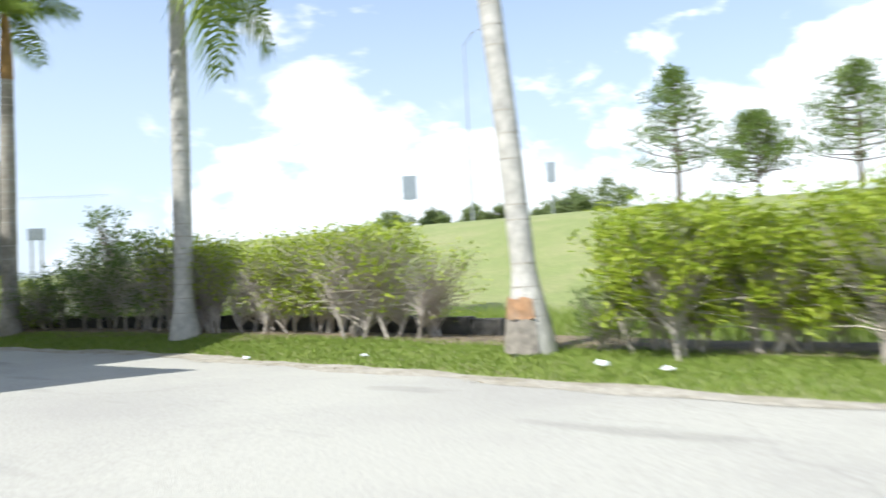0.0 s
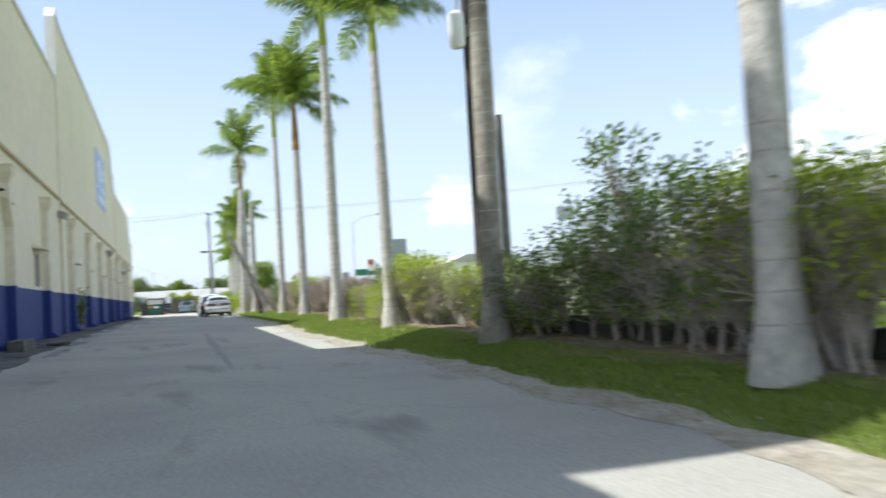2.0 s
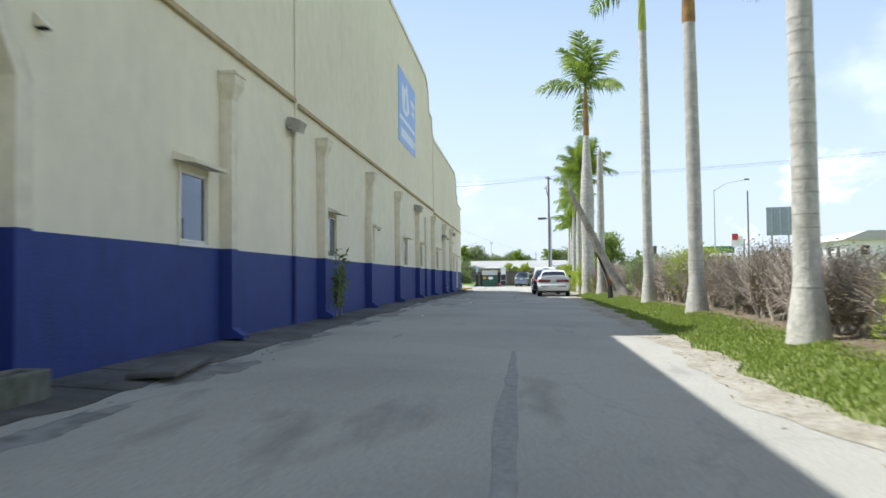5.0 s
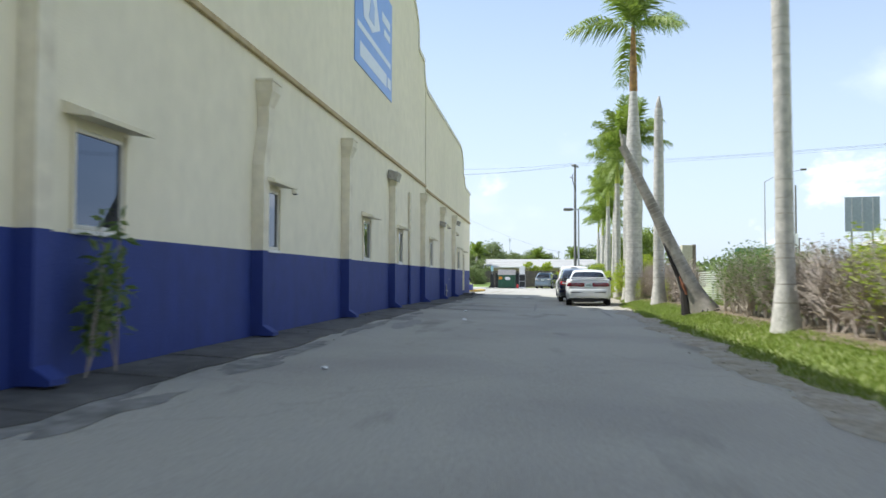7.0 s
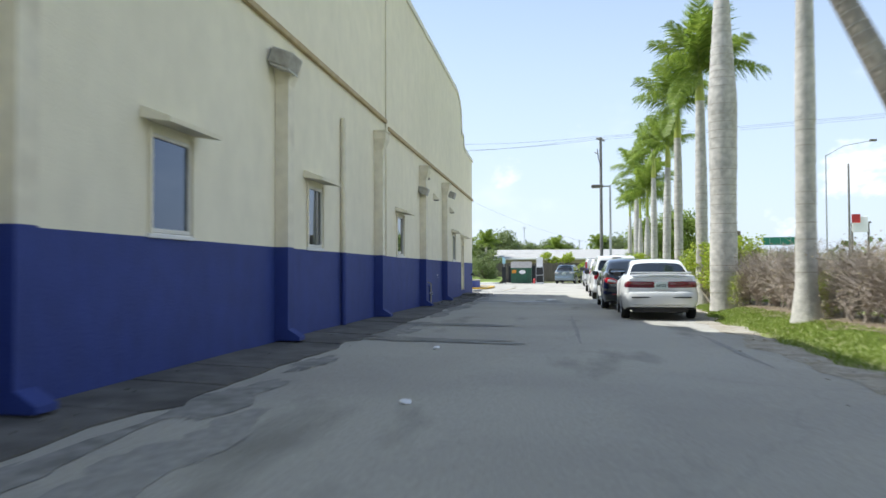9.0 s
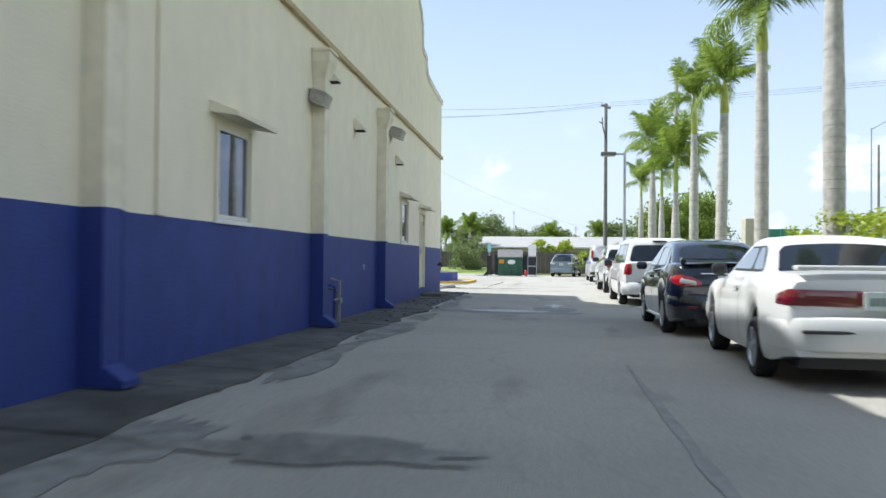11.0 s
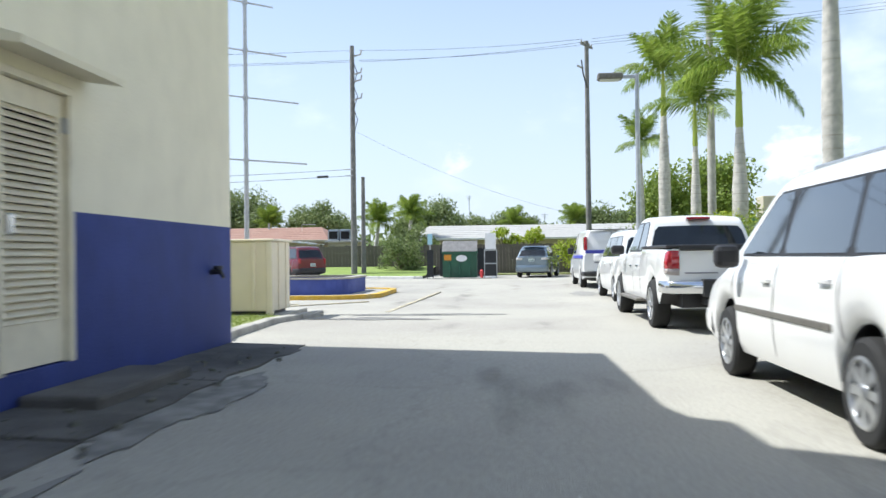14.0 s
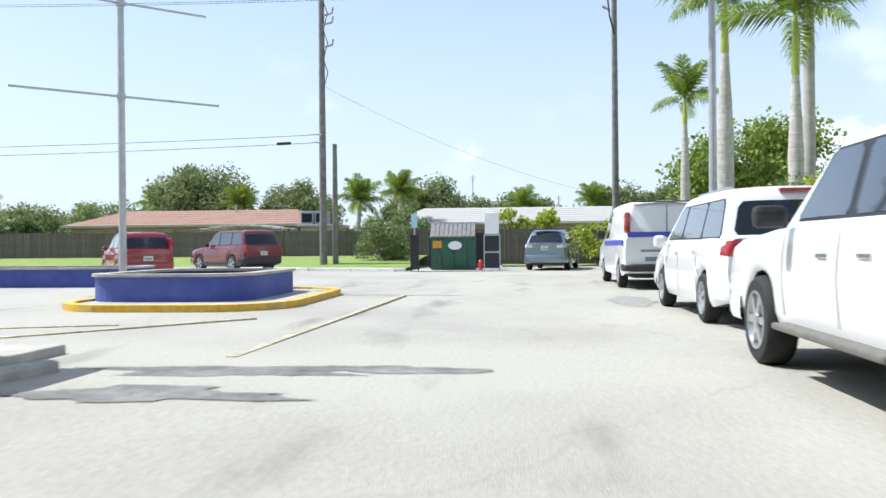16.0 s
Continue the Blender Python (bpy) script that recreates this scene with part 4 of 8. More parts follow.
        for k in range(7):
            u = k / 6
            prof.append(tuple((1 - u) ** 2 * p[j] + 2 * u * (1 - u) * (cx, cz)[j] + u * u * q[j] for j in (0, 1)))
    c = s.get("soft", 0.12) * 0.75
    angs = [radians(90 * k / 5) for k in range(6)]

    def normal(i):
        a, b = prof[max(0, i - 1)], prof[min(len(prof) - 1, i + 1)]
        return Vector((-(b[1] - a[1]), 0, b[0] - a[0])).normalized()

    def strip(x, z, n):
        inner = Vector((x, 0, z)) - n * c
        ye = edge(inner.z)
        half = []
        for a in angs:
            q = inner + n * c * math.sin(a)
            half.append(Vector((q.x, ye - c + c * math.cos(a), q.z)))
        yt = ye - c
        top_ = [Vector((x, yt * f, z)) + n * 0.03 * (1 - f * f) for f in (0.6, 0.2, -0.2, -0.6)]
        return half + top_ + [Vector((v.x, -v.y, v.z)) for v in half[::-1]]
    bm = bmesh.new()
    rings = [[bm.verts.new(v) for v in strip(x, z, normal(i))] for i, (x, z) in enumerate(prof)]
    n = len(rings[0])
    for ra, rb_ in zip(rings, rings[1:]):
        for k in range(n - 1):
            bm.faces.new((ra[k], rb_[k], rb_[k + 1], ra[k + 1]))
    for k in (0, n - 1):
        bm.faces.new([q[k] for q in rings])
    part("cabin", bm, s.get("cabin_paint", paint), car, "", True)

    tilt = (hs - hr) / (zr - floor_z)
    for sd in (-1, 1):
        z0, z1 = zb + s.get("glass_low", 0.05), zr - s.get("glass_top", 0.12)
        sg = s["side_glass"]
        m_ = 0.035
        pts = [(min(g[0] for g in sg) - m_, z0 - m_ * 0.6), (max(g[1] for g in sg) + m_ * 1.4, z0 - m_ * 0.6), (max(g[3] for g in sg) + m_, z1 + m_ * 0.6), (min(g[2] for g in sg) - m_, z1 + m_ * 0.6)]
        bm = plate_mesh([(x, sd * edge(z), z) for x, z in pts], (0, sd, tilt), 0.004)
        bmesh.ops.bevel(bm, geom=[e for e in bm.edges if abs((e.verts[0].co - e.verts[1].co).normalized().y) > 0.8], offset=0.05, segments=3, affect="EDGES", clamp_overlap=True)
        part("window_surround", bm, PLASTIC if s.get("black_frame", True) else paint, car)
        for b0, b1, t0, t1 in sg:
            pts = [(b0, sd * edge(z0), z0), (b1, sd * edge(z0), z0), (t1, sd * edge(z1), z1), (t0, sd * edge(z1), z1)]
            bm = plate_mesh(pts, (0, sd, tilt), 0.009)
            bmesh.ops.bevel(bm, geom=[e for e in bm.edges if abs((e.verts[0].co - e.verts[1].co).normalized().y) > 0.8], offset=0.035, segments=3, affect="EDGES", clamp_overlap=True)
            part("side_window", bm, CAR_GLASS, car)
    for which in (1, -1):
        if which < 0 and s.get("rear_glass") is False:
            continue
        u0, u1 = (0.08, 0.90) if which > 0 else s.get("rear_glass", (0.10, 0.90))
        top_i = 6 if which < 0 else len(prof) - 7
        lo_i = 0 if which < 0 else len(prof) - 1
        za, zc = prof[lo_i][1], prof[min(3, top_i) if which < 0 else max(len(prof) - 5, top_i)][1]
        grid = []
        order = [i for i in (range(0, 7) if which < 0 else range(len(prof) - 1, len(prof) - 8, -1))]
        zs_ = [prof[i][1] for i in order]
        for k in range(7):
            z = za + (zc - za) * (u0 + (u1 - u0) * k / 6)
            x = float(np.interp(z, zs_, [prof[i][0] for i in order]))
            x2 = float(np.interp(z + 0.02, zs_, [prof[i][0] for i in order]))
            x1 = float(np.interp(z - 0.02, zs_, [prof[i][0] for i in order]))
            nn = Vector((which * 0.04, 0, -which * (x2 - x1))).normalized()
            if nn.x * which < 0:
                nn = -nn
            yt = edge((Vector((x, 0, z)) - nn * c).z) - c - 0.012
            row = []
            for j in range(9):
                f = -1 + 2 * j / 8
                cut = 0.05 * (1 if k in (0, 6) else 0) * (1 if j in (0, 8) else 0)
                row.append(Vector((x, yt * f * (1 - cut / yt), z)) + nn * (0.008 + 0.03 * (1 - f * f)))
            grid.append(row)
        bm = bmesh.new()
        g = [[bm.verts.new(v) for v in row] for row in grid]
        for k in range(6):
            for j in range(8):
                bm.faces.new((g[k][j], g[k][j + 1], g[k + 1][j + 1], g[k + 1][j]))
        bmesh.ops.solidify(bm, geom=list(bm.faces), thickness=0.006)
        part("windscreen" if which > 0 else "rear_window", bm, CAR_GLASS, car, "", True)

    def wrap(pname, y_in, x_out, low_edge, high_edge, mat, lab="", lift=0.012):
        """A lens or trim that wraps from the tail round the corner; edges are heights along it."""
        for sd in (-1, 1):
            yc = plan(xr)
            run = [(xr, y_in + (yc * 0.97 - y_in) * k / 6) for k in range(7)] + [(xr + (x_out - xr) * (k / 6) ** 1.4, None) for k in range(1, 7)]
            bm = bmesh.new()
            rows = []
            for i, (x, y) in enumerate(run):
                u = i / (len(run) - 1)
                za, zc = np.interp(u, *zip(*low_edge)), np.interp(u, *zip(*high_edge))
                col = []
                for k in range(5):
                    z = za + (zc - za) * k / 4
                    zl, zt = low(x), top(max(x, xr + 0.03))
                    w = float(np.interp((z - zl) / (zt - zl), levels, widths))
                    yy = plan(x) * w if y is None else min(y, yc * w)
                    out = lift * (1 if 0 < k < 4 and 0 < i < len(run) - 1 else 0.3)
                    col.append(bm.verts.new((x - (out if y is not None else out * 0.6), sd * (yy + (out if y is None else 0)), z)))
                rows.append(col)
            for ra, rb_ in zip(rows, rows[1:]):
                for k in range(4):
                    bm.faces.new((ra[k], rb_[k], rb_[k + 1], ra[k + 1]))
            part(pname, bm, mat, car, lab, True)
    for args in s.get("wraps", ()):
        wrap(*args)
    for a in (ax_r, ax_f):
        for sd in (-1, 1):
            add_wheel(car, a, sd * (hw - 0.12), r, s.get("tyre", 0.21), s.get("spokes", 7), s.get("rim", ALLOY))
    # bumpers: a rounded bar following the body round its corners
    for x_end, d, key in ((xr, -1, "rear_bumper"), (xf, 1, "front_bumper")):
        if s.get(key) is False:
            continue
        z0, z1, mat, out = s.get(key, (0.34, 0.60, paint, 0.07))
        yc = plan(x_end)
        outline = [(x_end - d * 0.5 * (1 - k / 7), plan(x_end - d * 0.5 * (1 - k / 7))) for k in range(7)]
        half = outline + [(x_end + d * out * (1 - (1 - k / 8) ** 3.2), yc * (1 - k / 8)) for k in range(9)]
        path = half + [(x, -y) for x, y in half[-2::-1]]
        h = z1 - z0
        shape = ((-0.06, 0.0), (-0.012, 0.06), (0.008, 0.25), (0.014, 0.6), (0.006, 0.85), (-0.012, 0.95), (-0.06, 1.0))
        bm = bmesh.new()
        rows = []
        for i, (x, y) in enumerate(path):
            a, b = Vector(path[max(0, i - 1)]), Vector(path[min(len(path) - 1, i + 1)])
            nr = Vector((b.y - a.y, a.x - b.x)).normalized()
            if nr.dot(Vector((x - (x_end - d * 0.9), y))) < 0:
                nr = -nr
            grow = 0.004 if i in (0, len(path) - 1) else 1.0
            rows.append([bm.verts.new((x + nr.x * (o if o < 0 else o * grow), y + nr.y * (o if o < 0 else o * grow), z0 + h * u)) for o, u in shape])
        for ra, rb_ in zip(rows, rows[1:]):
            for k in range(len(shape) - 1):
                bm.faces.new((ra[k], rb_[k], rb_[k + 1], ra[k + 1]))
        part(key, bm, mat, car, "", True)
    for pname, b, mat, lab in s.get("extras", ()):
        bev = min(0.055 if pname in ('tail_light', 'mirror') else 0.02, 0.33 * min(abs(b[1] - b[0]), abs(b[3] - b[2]), abs(b[5] - b[4])))
        part(pname, box(*b, bev), mat, car, lab)
        if pname in ("tail_light", "mirror", "fog_light", "step_bar", "roof_rail", "headlight"):
            part(pname, box(b[0], b[1], -b[3], -b[2], b[4], b[5], bev), mat, car, lab)
    # plate with bars for its characters
    if "plate" in s:
        x, z = s["plate"]
        pl = part("number_plate", box(x - 0.015, x + 0.02, -0.155, 0.155, z - 0.08, z + 0.08, 0.005), PLATE, car, "pale number plate")
        for k in range(5):
            part("plate_bar", box(x - 0.019, x - 0.015, -0.11 + k * 0.047, -0.08 + k * 0.047, z - 0.04, z + 0.03), PLATE_INK, pl)
    # door seams and handles on both flanks
    for sd in (-1, 1):
        for dx in s.get("seams", ()):
            zb_, zt_ = low(dx), top(dx)
            bm = bmesh.new()
            line = [(plan(dx) * widths[i] + 0.003, zb_ + (zt_ - zb_) * u) for i, u in enumerate(levels[1:-1], 1)]
            va = [bm.verts.new((dx - 0.007, sd * y, z)) for y, z in line]
            vb = [bm.verts.new((dx + 0.007, sd * y, z)) for y, z in line]
            for i in range(len(line) - 1):
                bm.faces.new((va[i], vb[i], vb[i + 1], va[i + 1]))
            part("door_seam", bm, PLASTIC, car)
        for dx in s.get("handles", ()):
            y = plan(dx)
            z = top(dx) - s.get("handle_drop", 0.12)
            part("door_handle", box(dx - 0.10, dx + 0.10, min(sd * y * 0.94, sd * (y * 0.995 + 0.012)), max(sd * y * 0.94, sd * (y * 0.995 + 0.012)), z - 0.018, z + 0.018, 0.008), s.get("handle_mat", paint), car)
    sx, sy, sz, sw = s.get("stretch", (1, 1, 1, 1))
    for o in car.children_recursive:
        if o.parent == car and o.name.split(".")[0] == "wheel":
            o.location = (o.location.x * sx, o.location.y * sy, o.location.z * sw)
            o.scale = (sw, 1, sw)
        elif o.parent == car or o.parent.name.split(".")[0] != "wheel":
            o.data.transform(Matrix.Diagonal((sx, sy, sz, 1)))
    return car


def heading(x, y, deg=180.0):
    return pose(x, y, gz(x, y) + 0.012, 0, 0, deg)


# white two-door coupe, aged paint
build_car("coupe", heading(-66.79, 8.30, 177.6), "aged white two-door coupe with full-width red tail lamps", "car", dict(stretch=(0.93, 1.0, 1.10, 1.0),
    L=5.0, W=1.85, wb=2.87, rear_over=1.15, r=0.315, paint=CAR_PEARL, clear=0.22, spokes=5, round=0.9, nose=0.82, soft=0.11, glass_top=0.12,
    line=[(-2.5, 0.62), (-2.47, 0.93), (-2.3, 0.98), (-1.45, 1.01), (-0.9, 0.97), (0.7, 0.93), (1.5, 0.88), (2.2, 0.76), (2.42, 0.66), (2.5, 0.52)],
    cabin=(-1.75, -0.95, 0.05, 0.95, 0.97, 1.36, 0.80, 0.60), side_glass=[(-1.15, -0.62, -0.83, -0.55), (-0.52, 0.62, -0.48, 0.02)],
    wraps=[("tail_light", 0.20, -2.25, [(0, 0.72), (1, 0.74)], [(0, 0.86), (0.7, 0.87), (1, 0.82)], TAIL_DARK, "long dark red tail lamp")],
    rear_bumper=(0.34, 0.64, CAR_PEARL, 0.11), plate=(-2.53, 0.775), seams=(-0.55, 0.75), handles=(-0.35,),
    extras=[("tail_strip", (-2.515, -2.4, -0.21, 0.21, 0.725, 0.858), TAIL_DARK, "dark red garnish"),
            ("mirror", (0.55, 0.68, 0.86, 1.04, 0.95, 1.08), PLASTIC, "black door mirror"), ("spoiler", (-2.48, -2.28, -0.72, 0.72, 1.03, 1.07), CAR_PEARL, "low boot spoiler"),
            ("bumper_strip", (-2.62, -2.55, -0.70, 0.70, 0.50, 0.53), PLASTIC, ""), ("fog_light", (2.40, 2.52, 0.45, 0.72, 0.56, 0.66), TAIL_CLEAR, "clear headlamp")]))

# graphite saloon
build_car("saloon", heading(-71.8, 8.02), "dark graphite four-door saloon with a boot spoiler", "car", dict(stretch=(1.0, 1.0, 1.085, 1.04),
    L=4.55, W=1.76, wb=2.6, rear_over=1.0, r=0.315, paint=CAR_DARK, clear=0.2, spokes=7, round=0.85, nose=0.80, soft=0.16, glass_top=0.13, bend=0.42, roof_drop=0.06,
    line=[(-2.275, 0.70), (-2.255, 0.98), (-2.2, 1.05), (-2.05, 1.085), (-1.6, 1.09), (-1.0, 1.02), (0.9, 0.96), (1.5, 0.90), (2.0, 0.78), (2.2, 0.66), (2.275, 0.5)],
    cabin=(-1.95, -1.02, 0.30, 1.35, 1.00, 1.465, 0.80, 0.58), side_glass=[(-1.30, -0.98, -0.98, -0.86), (-0.92, -0.08, -0.80, -0.06), (0.00, 1.00, 0.02, 0.36)], rear_glass=(0.20, 0.97),
    rear_bumper=(0.26, 0.64, CAR_DARK, 0.11), plate=(-2.30, 0.83), seams=(-0.95, -0.05, 0.95), handles=(-0.75, 0.2),
    wraps=[("tail_light", 0.40, -1.90, [(0, 0.76), (0.5, 0.755), (0.8, 0.79), (1, 0.85)], [(0, 0.82), (0.25, 0.89), (0.6, 0.92), (1, 0.89)], TAIL_RED, "red and clear wrap-round tail lamp"),
           ("lamp_insert", 0.46, -2.266, [(0, 0.77), (1, 0.80)], [(0, 0.83), (0.6, 0.88), (1, 0.86)], TAIL_CLEAR, "clear reversing lens", 0.02)],
    extras=[("spoiler", (-2.33, -2.02, -0.70, 0.70, 1.135, 1.165), CAR_DARK, "black boot spoiler"), ("spoiler_foot", (-2.2, -2.04, -0.70, -0.62, 1.06, 1.145), CAR_DARK, ""), ("spoiler_foot", (-2.2, -2.04, 0.62, 0.70, 1.06, 1.145), CAR_DARK, ""),
            ("boot_trim", (-2.30, -2.27, -0.42, 0.42, 0.925, 0.95), CHROME, ""), ("mirror", (0.72, 0.88, 0.86, 1.06, 0.97, 1.10), CAR_DARK, ""),
            ("sill_trim", (-0.9, 0.9, 0.80, 0.865, 0.225, 0.25), CHROME, ""), ("reflector", (-2.395, -2.36, -0.62, -0.48, 0.43, 0.465), RED_DARK, ""), ("reflector", (-2.395, -2.36, 0.48, 0.62, 0.43, 0.465), RED_DARK, ""), ("rear_valance", (-2.36, -2.2, -0.5, 0.5, 0.22, 0.30), PLASTIC, "")]))

# white minivan
van_lamps = [("mirror", (1.0, 1.16, 0.98, 1.2, 1.0, 1.2), PLASTIC, "black door mirror"),
             ("roof_rail", (-1.8, 0.1, 0.62, 0.66, 1.74, 1.78), ALLOY, "silver roof rail"), ("brake_light", (-2.37, -2.28, -0.18, 0.18, 1.655, 1.685), PLASTIC, "dark high brake lamp"),
             ("wiper", (-2.50, -2.46, -0.45, 0.1, 1.17, 1.20), PLASTIC, ""), ("plate_recess", (-2.57, -2.54, -0.42, 0.42, 0.83, 0.98), CAR_WHITE, ""), 
             ("tow_hitch", (-2.72, -2.5, -0.05, 0.05, 0.33, 0.41), GALV, ""), ("bumper_step", (-2.66, -2.5, -0.6, 0.6, 0.605, 0.625), PLASTIC, "black tread strip")]
build_car("minivan", heading(-80.5, 8.22), "white minivan with tinted rear glass and silver roof rails", "minivan", dict(stretch=(1.0, 1.0, 1.045, 1.0),
    L=5.1, W=2.0, wb=3.03, rear_over=1.03, r=0.335, paint=CAR_WHITE, clear=0.26, spokes=8, round=0.7, nose=0.88, soft=0.13, glass_top=0.17,
    line=[(-2.55, 0.70), (-2.54, 1.10), (-2.45, 1.14), (1.0, 1.05), (1.5, 1.02), (2.2, 0.86), (2.45, 0.74), (2.55, 0.55)],
    cabin=(-2.50, -2.26, 0.55, 1.60, 1.07, 1.76, 0.93, 0.73), side_glass=[(-2.28, -1.25, -2.08, -1.22), (-1.17, 0.05, -1.15, 0.03), (0.14, 1.18, 0.12, 0.48)], rear_glass=(0.18, 0.84),
    wraps=[("tail_light", 0.74, -2.42, [(0, 0.83), (0.3, 0.80), (1, 0.82)], [(0, 1.07), (0.5, 1.10), (1, 1.07)], TAIL_RED, "red tail lamp")],
    rear_bumper=(0.30, 0.62, CAR_WHITE, 0.13), plate=(-2.575, 0.92), seams=(-1.2, 0.1, 1.25), handles=(-0.95, 0.3), handle_drop=0.16, extras=van_lamps + [("flank_strip", (-1.1, 1.15, 0.985, 1.01, 0.63, 0.68), FIXTURE, "dark rubbing strip"), ("flank_strip", (-1.1, 1.15, -1.01, -0.985, 0.63, 0.68), FIXTURE, "dark rubbing strip")]))

# white pickup, crew cab with step bars
pk = build_car("pickup_truck", heading(-88.5, 8.42), "white crew-cab pickup truck with chrome bumper and step bars", "pickup truck", dict(tail_lift=0.22, stretch=(1.0, 1.0, 0.98, 1.0),
    L=5.85, W=2.03, wb=3.64, rear_over=1.17, r=0.39, arch=1.16, paint=CAR_WHITE, clear=0.42, spokes=6, round=0.35, nose=0.93, tyre=0.26, crown=0.01, soft=0.10,
    section=(0.95, 0.975, 0.99, 1.0, 0.99, 0.975, 0.965, 0.95),
    line=[(-2.925, 0.70), (-2.92, 1.27), (-0.75, 1.29), (-0.70, 1.22), (1.2, 1.20), (1.35, 1.20), (2.4, 1.12), (2.8, 1.05), (2.925, 0.70)],
    cabin=(-0.78, -0.52, 0.70, 1.45, 1.22, 1.88, 0.93, 0.74), side_glass=[(-0.62, 0.02, -0.44, 0.04), (0.14, 1.10, 0.16, 0.66)], rear_glass=(0.14, 0.84),
    wraps=[("tail_light", 0.80, -2.80, [(0, 0.98), (1, 0.98)], [(0, 1.245), (0.6, 1.25), (1, 1.22)], TAIL_RED, "tall red tail lamp", 0.02), ("lamp_foot", 0.80, -2.80, [(0, 0.875), (1, 0.90)], [(0, 0.978), (1, 0.978)], TAIL_DUSK, "smoky clear reversing lens", 0.02)],
    rear_bumper=(0.60, 0.80, CHROME, 0.14), plate=(-3.08, 0.72), seams=(-0.68, 0.08, 1.2), handles=(-0.35, 0.35), handle_mat=CHROME, handle_drop=0.22,
    extras=[("mirror", (1.0, 1.14, 1.02, 1.27, 1.20, 1.38), PLASTIC, "black door mirror"),
            ("step_bar", (-0.8, 1.2, 0.90, 1.10, 0.385, 0.44), FIXTURE, "dark metal step bar"), ("tailgate_handle", (-2.945, -2.9, -0.30, 0.30, 1.08, 1.19), PLASTIC, "black tailgate handle"),
            ("bed_rail", (-2.93, -0.78, -0.99, 0.99, 1.29, 1.335), PLASTIC, "black bed cover and rails"), ("brake_light", (-0.66, -0.52, -0.2, 0.2, 1.80, 1.845), TAIL_RED, "red cab brake lamp"),
            ("bumper_pad", (-3.085, -2.93, -0.50, 0.50, 0.56, 0.825), PLASTIC, ""), ("hitch_bar", (-2.98, -2.7, -0.45, 0.45, 0.44, 0.55), PLASTIC, ""), ("tailgate_script", (-2.935, -2.9, 0.25, 0.72, 0.905, 0.925), GREY_INK, ""), ("tailgate_cap", (-2.96, -2.86, -0.80, 0.80, 1.245, 1.335), PLASTIC, "black tailgate cap")]))

# second white minivan with tall lamps
build_car("minivan", heading(-95.3, 8.72), "white minivan with tall red and clear tail lamps", "minivan", dict(
    L=5.1, W=1.97, wb=3.02, rear_over=1.07, r=0.335, paint=CAR_WHITE, clear=0.25, spokes=5, round=0.7, nose=0.88, soft=0.13, glass_top=0.17,
    line=[(-2.55, 0.70), (-2.54, 1.12), (-2.45, 1.16), (1.0, 1.07), (1.5, 1.03), (2.2, 0.88), (2.45, 0.74), (2.55, 0.55)],
    cabin=(-2.50, -2.22, 0.55, 1.60, 1.09, 1.78, 0.92, 0.73), side_glass=[(-2.26, -1.25, -2.04, -1.22), (-1.17, 0.05, -1.15, 0.03), (0.14, 1.18, 0.12, 0.48)], rear_glass=(0.16, 0.84),
    wraps=[("tail_light", 0.72, -2.36, [(0, 0.88), (1, 0.92)], [(0, 1.12), (1, 1.08)], TAIL_RED, "tall red tail lamp")],
    plate=(-2.575, 0.85), seams=(-1.2, 0.1, 1.25), handles=(-0.95, 0.3), handle_drop=0.16,
    extras=[("mirror", (1.0, 1.16, 0.98, 1.17, 1.0, 1.2), CAR_WHITE, ""),
            ("roof_rail", (-1.8, 0.1, 0.62, 0.66, 1.76, 1.80), ALLOY, "silver roof rail"), ("brake_light", (-2.32, -2.2, -0.2, 0.2, 1.70, 1.74), TAIL_RED, "red high brake lamp")]))

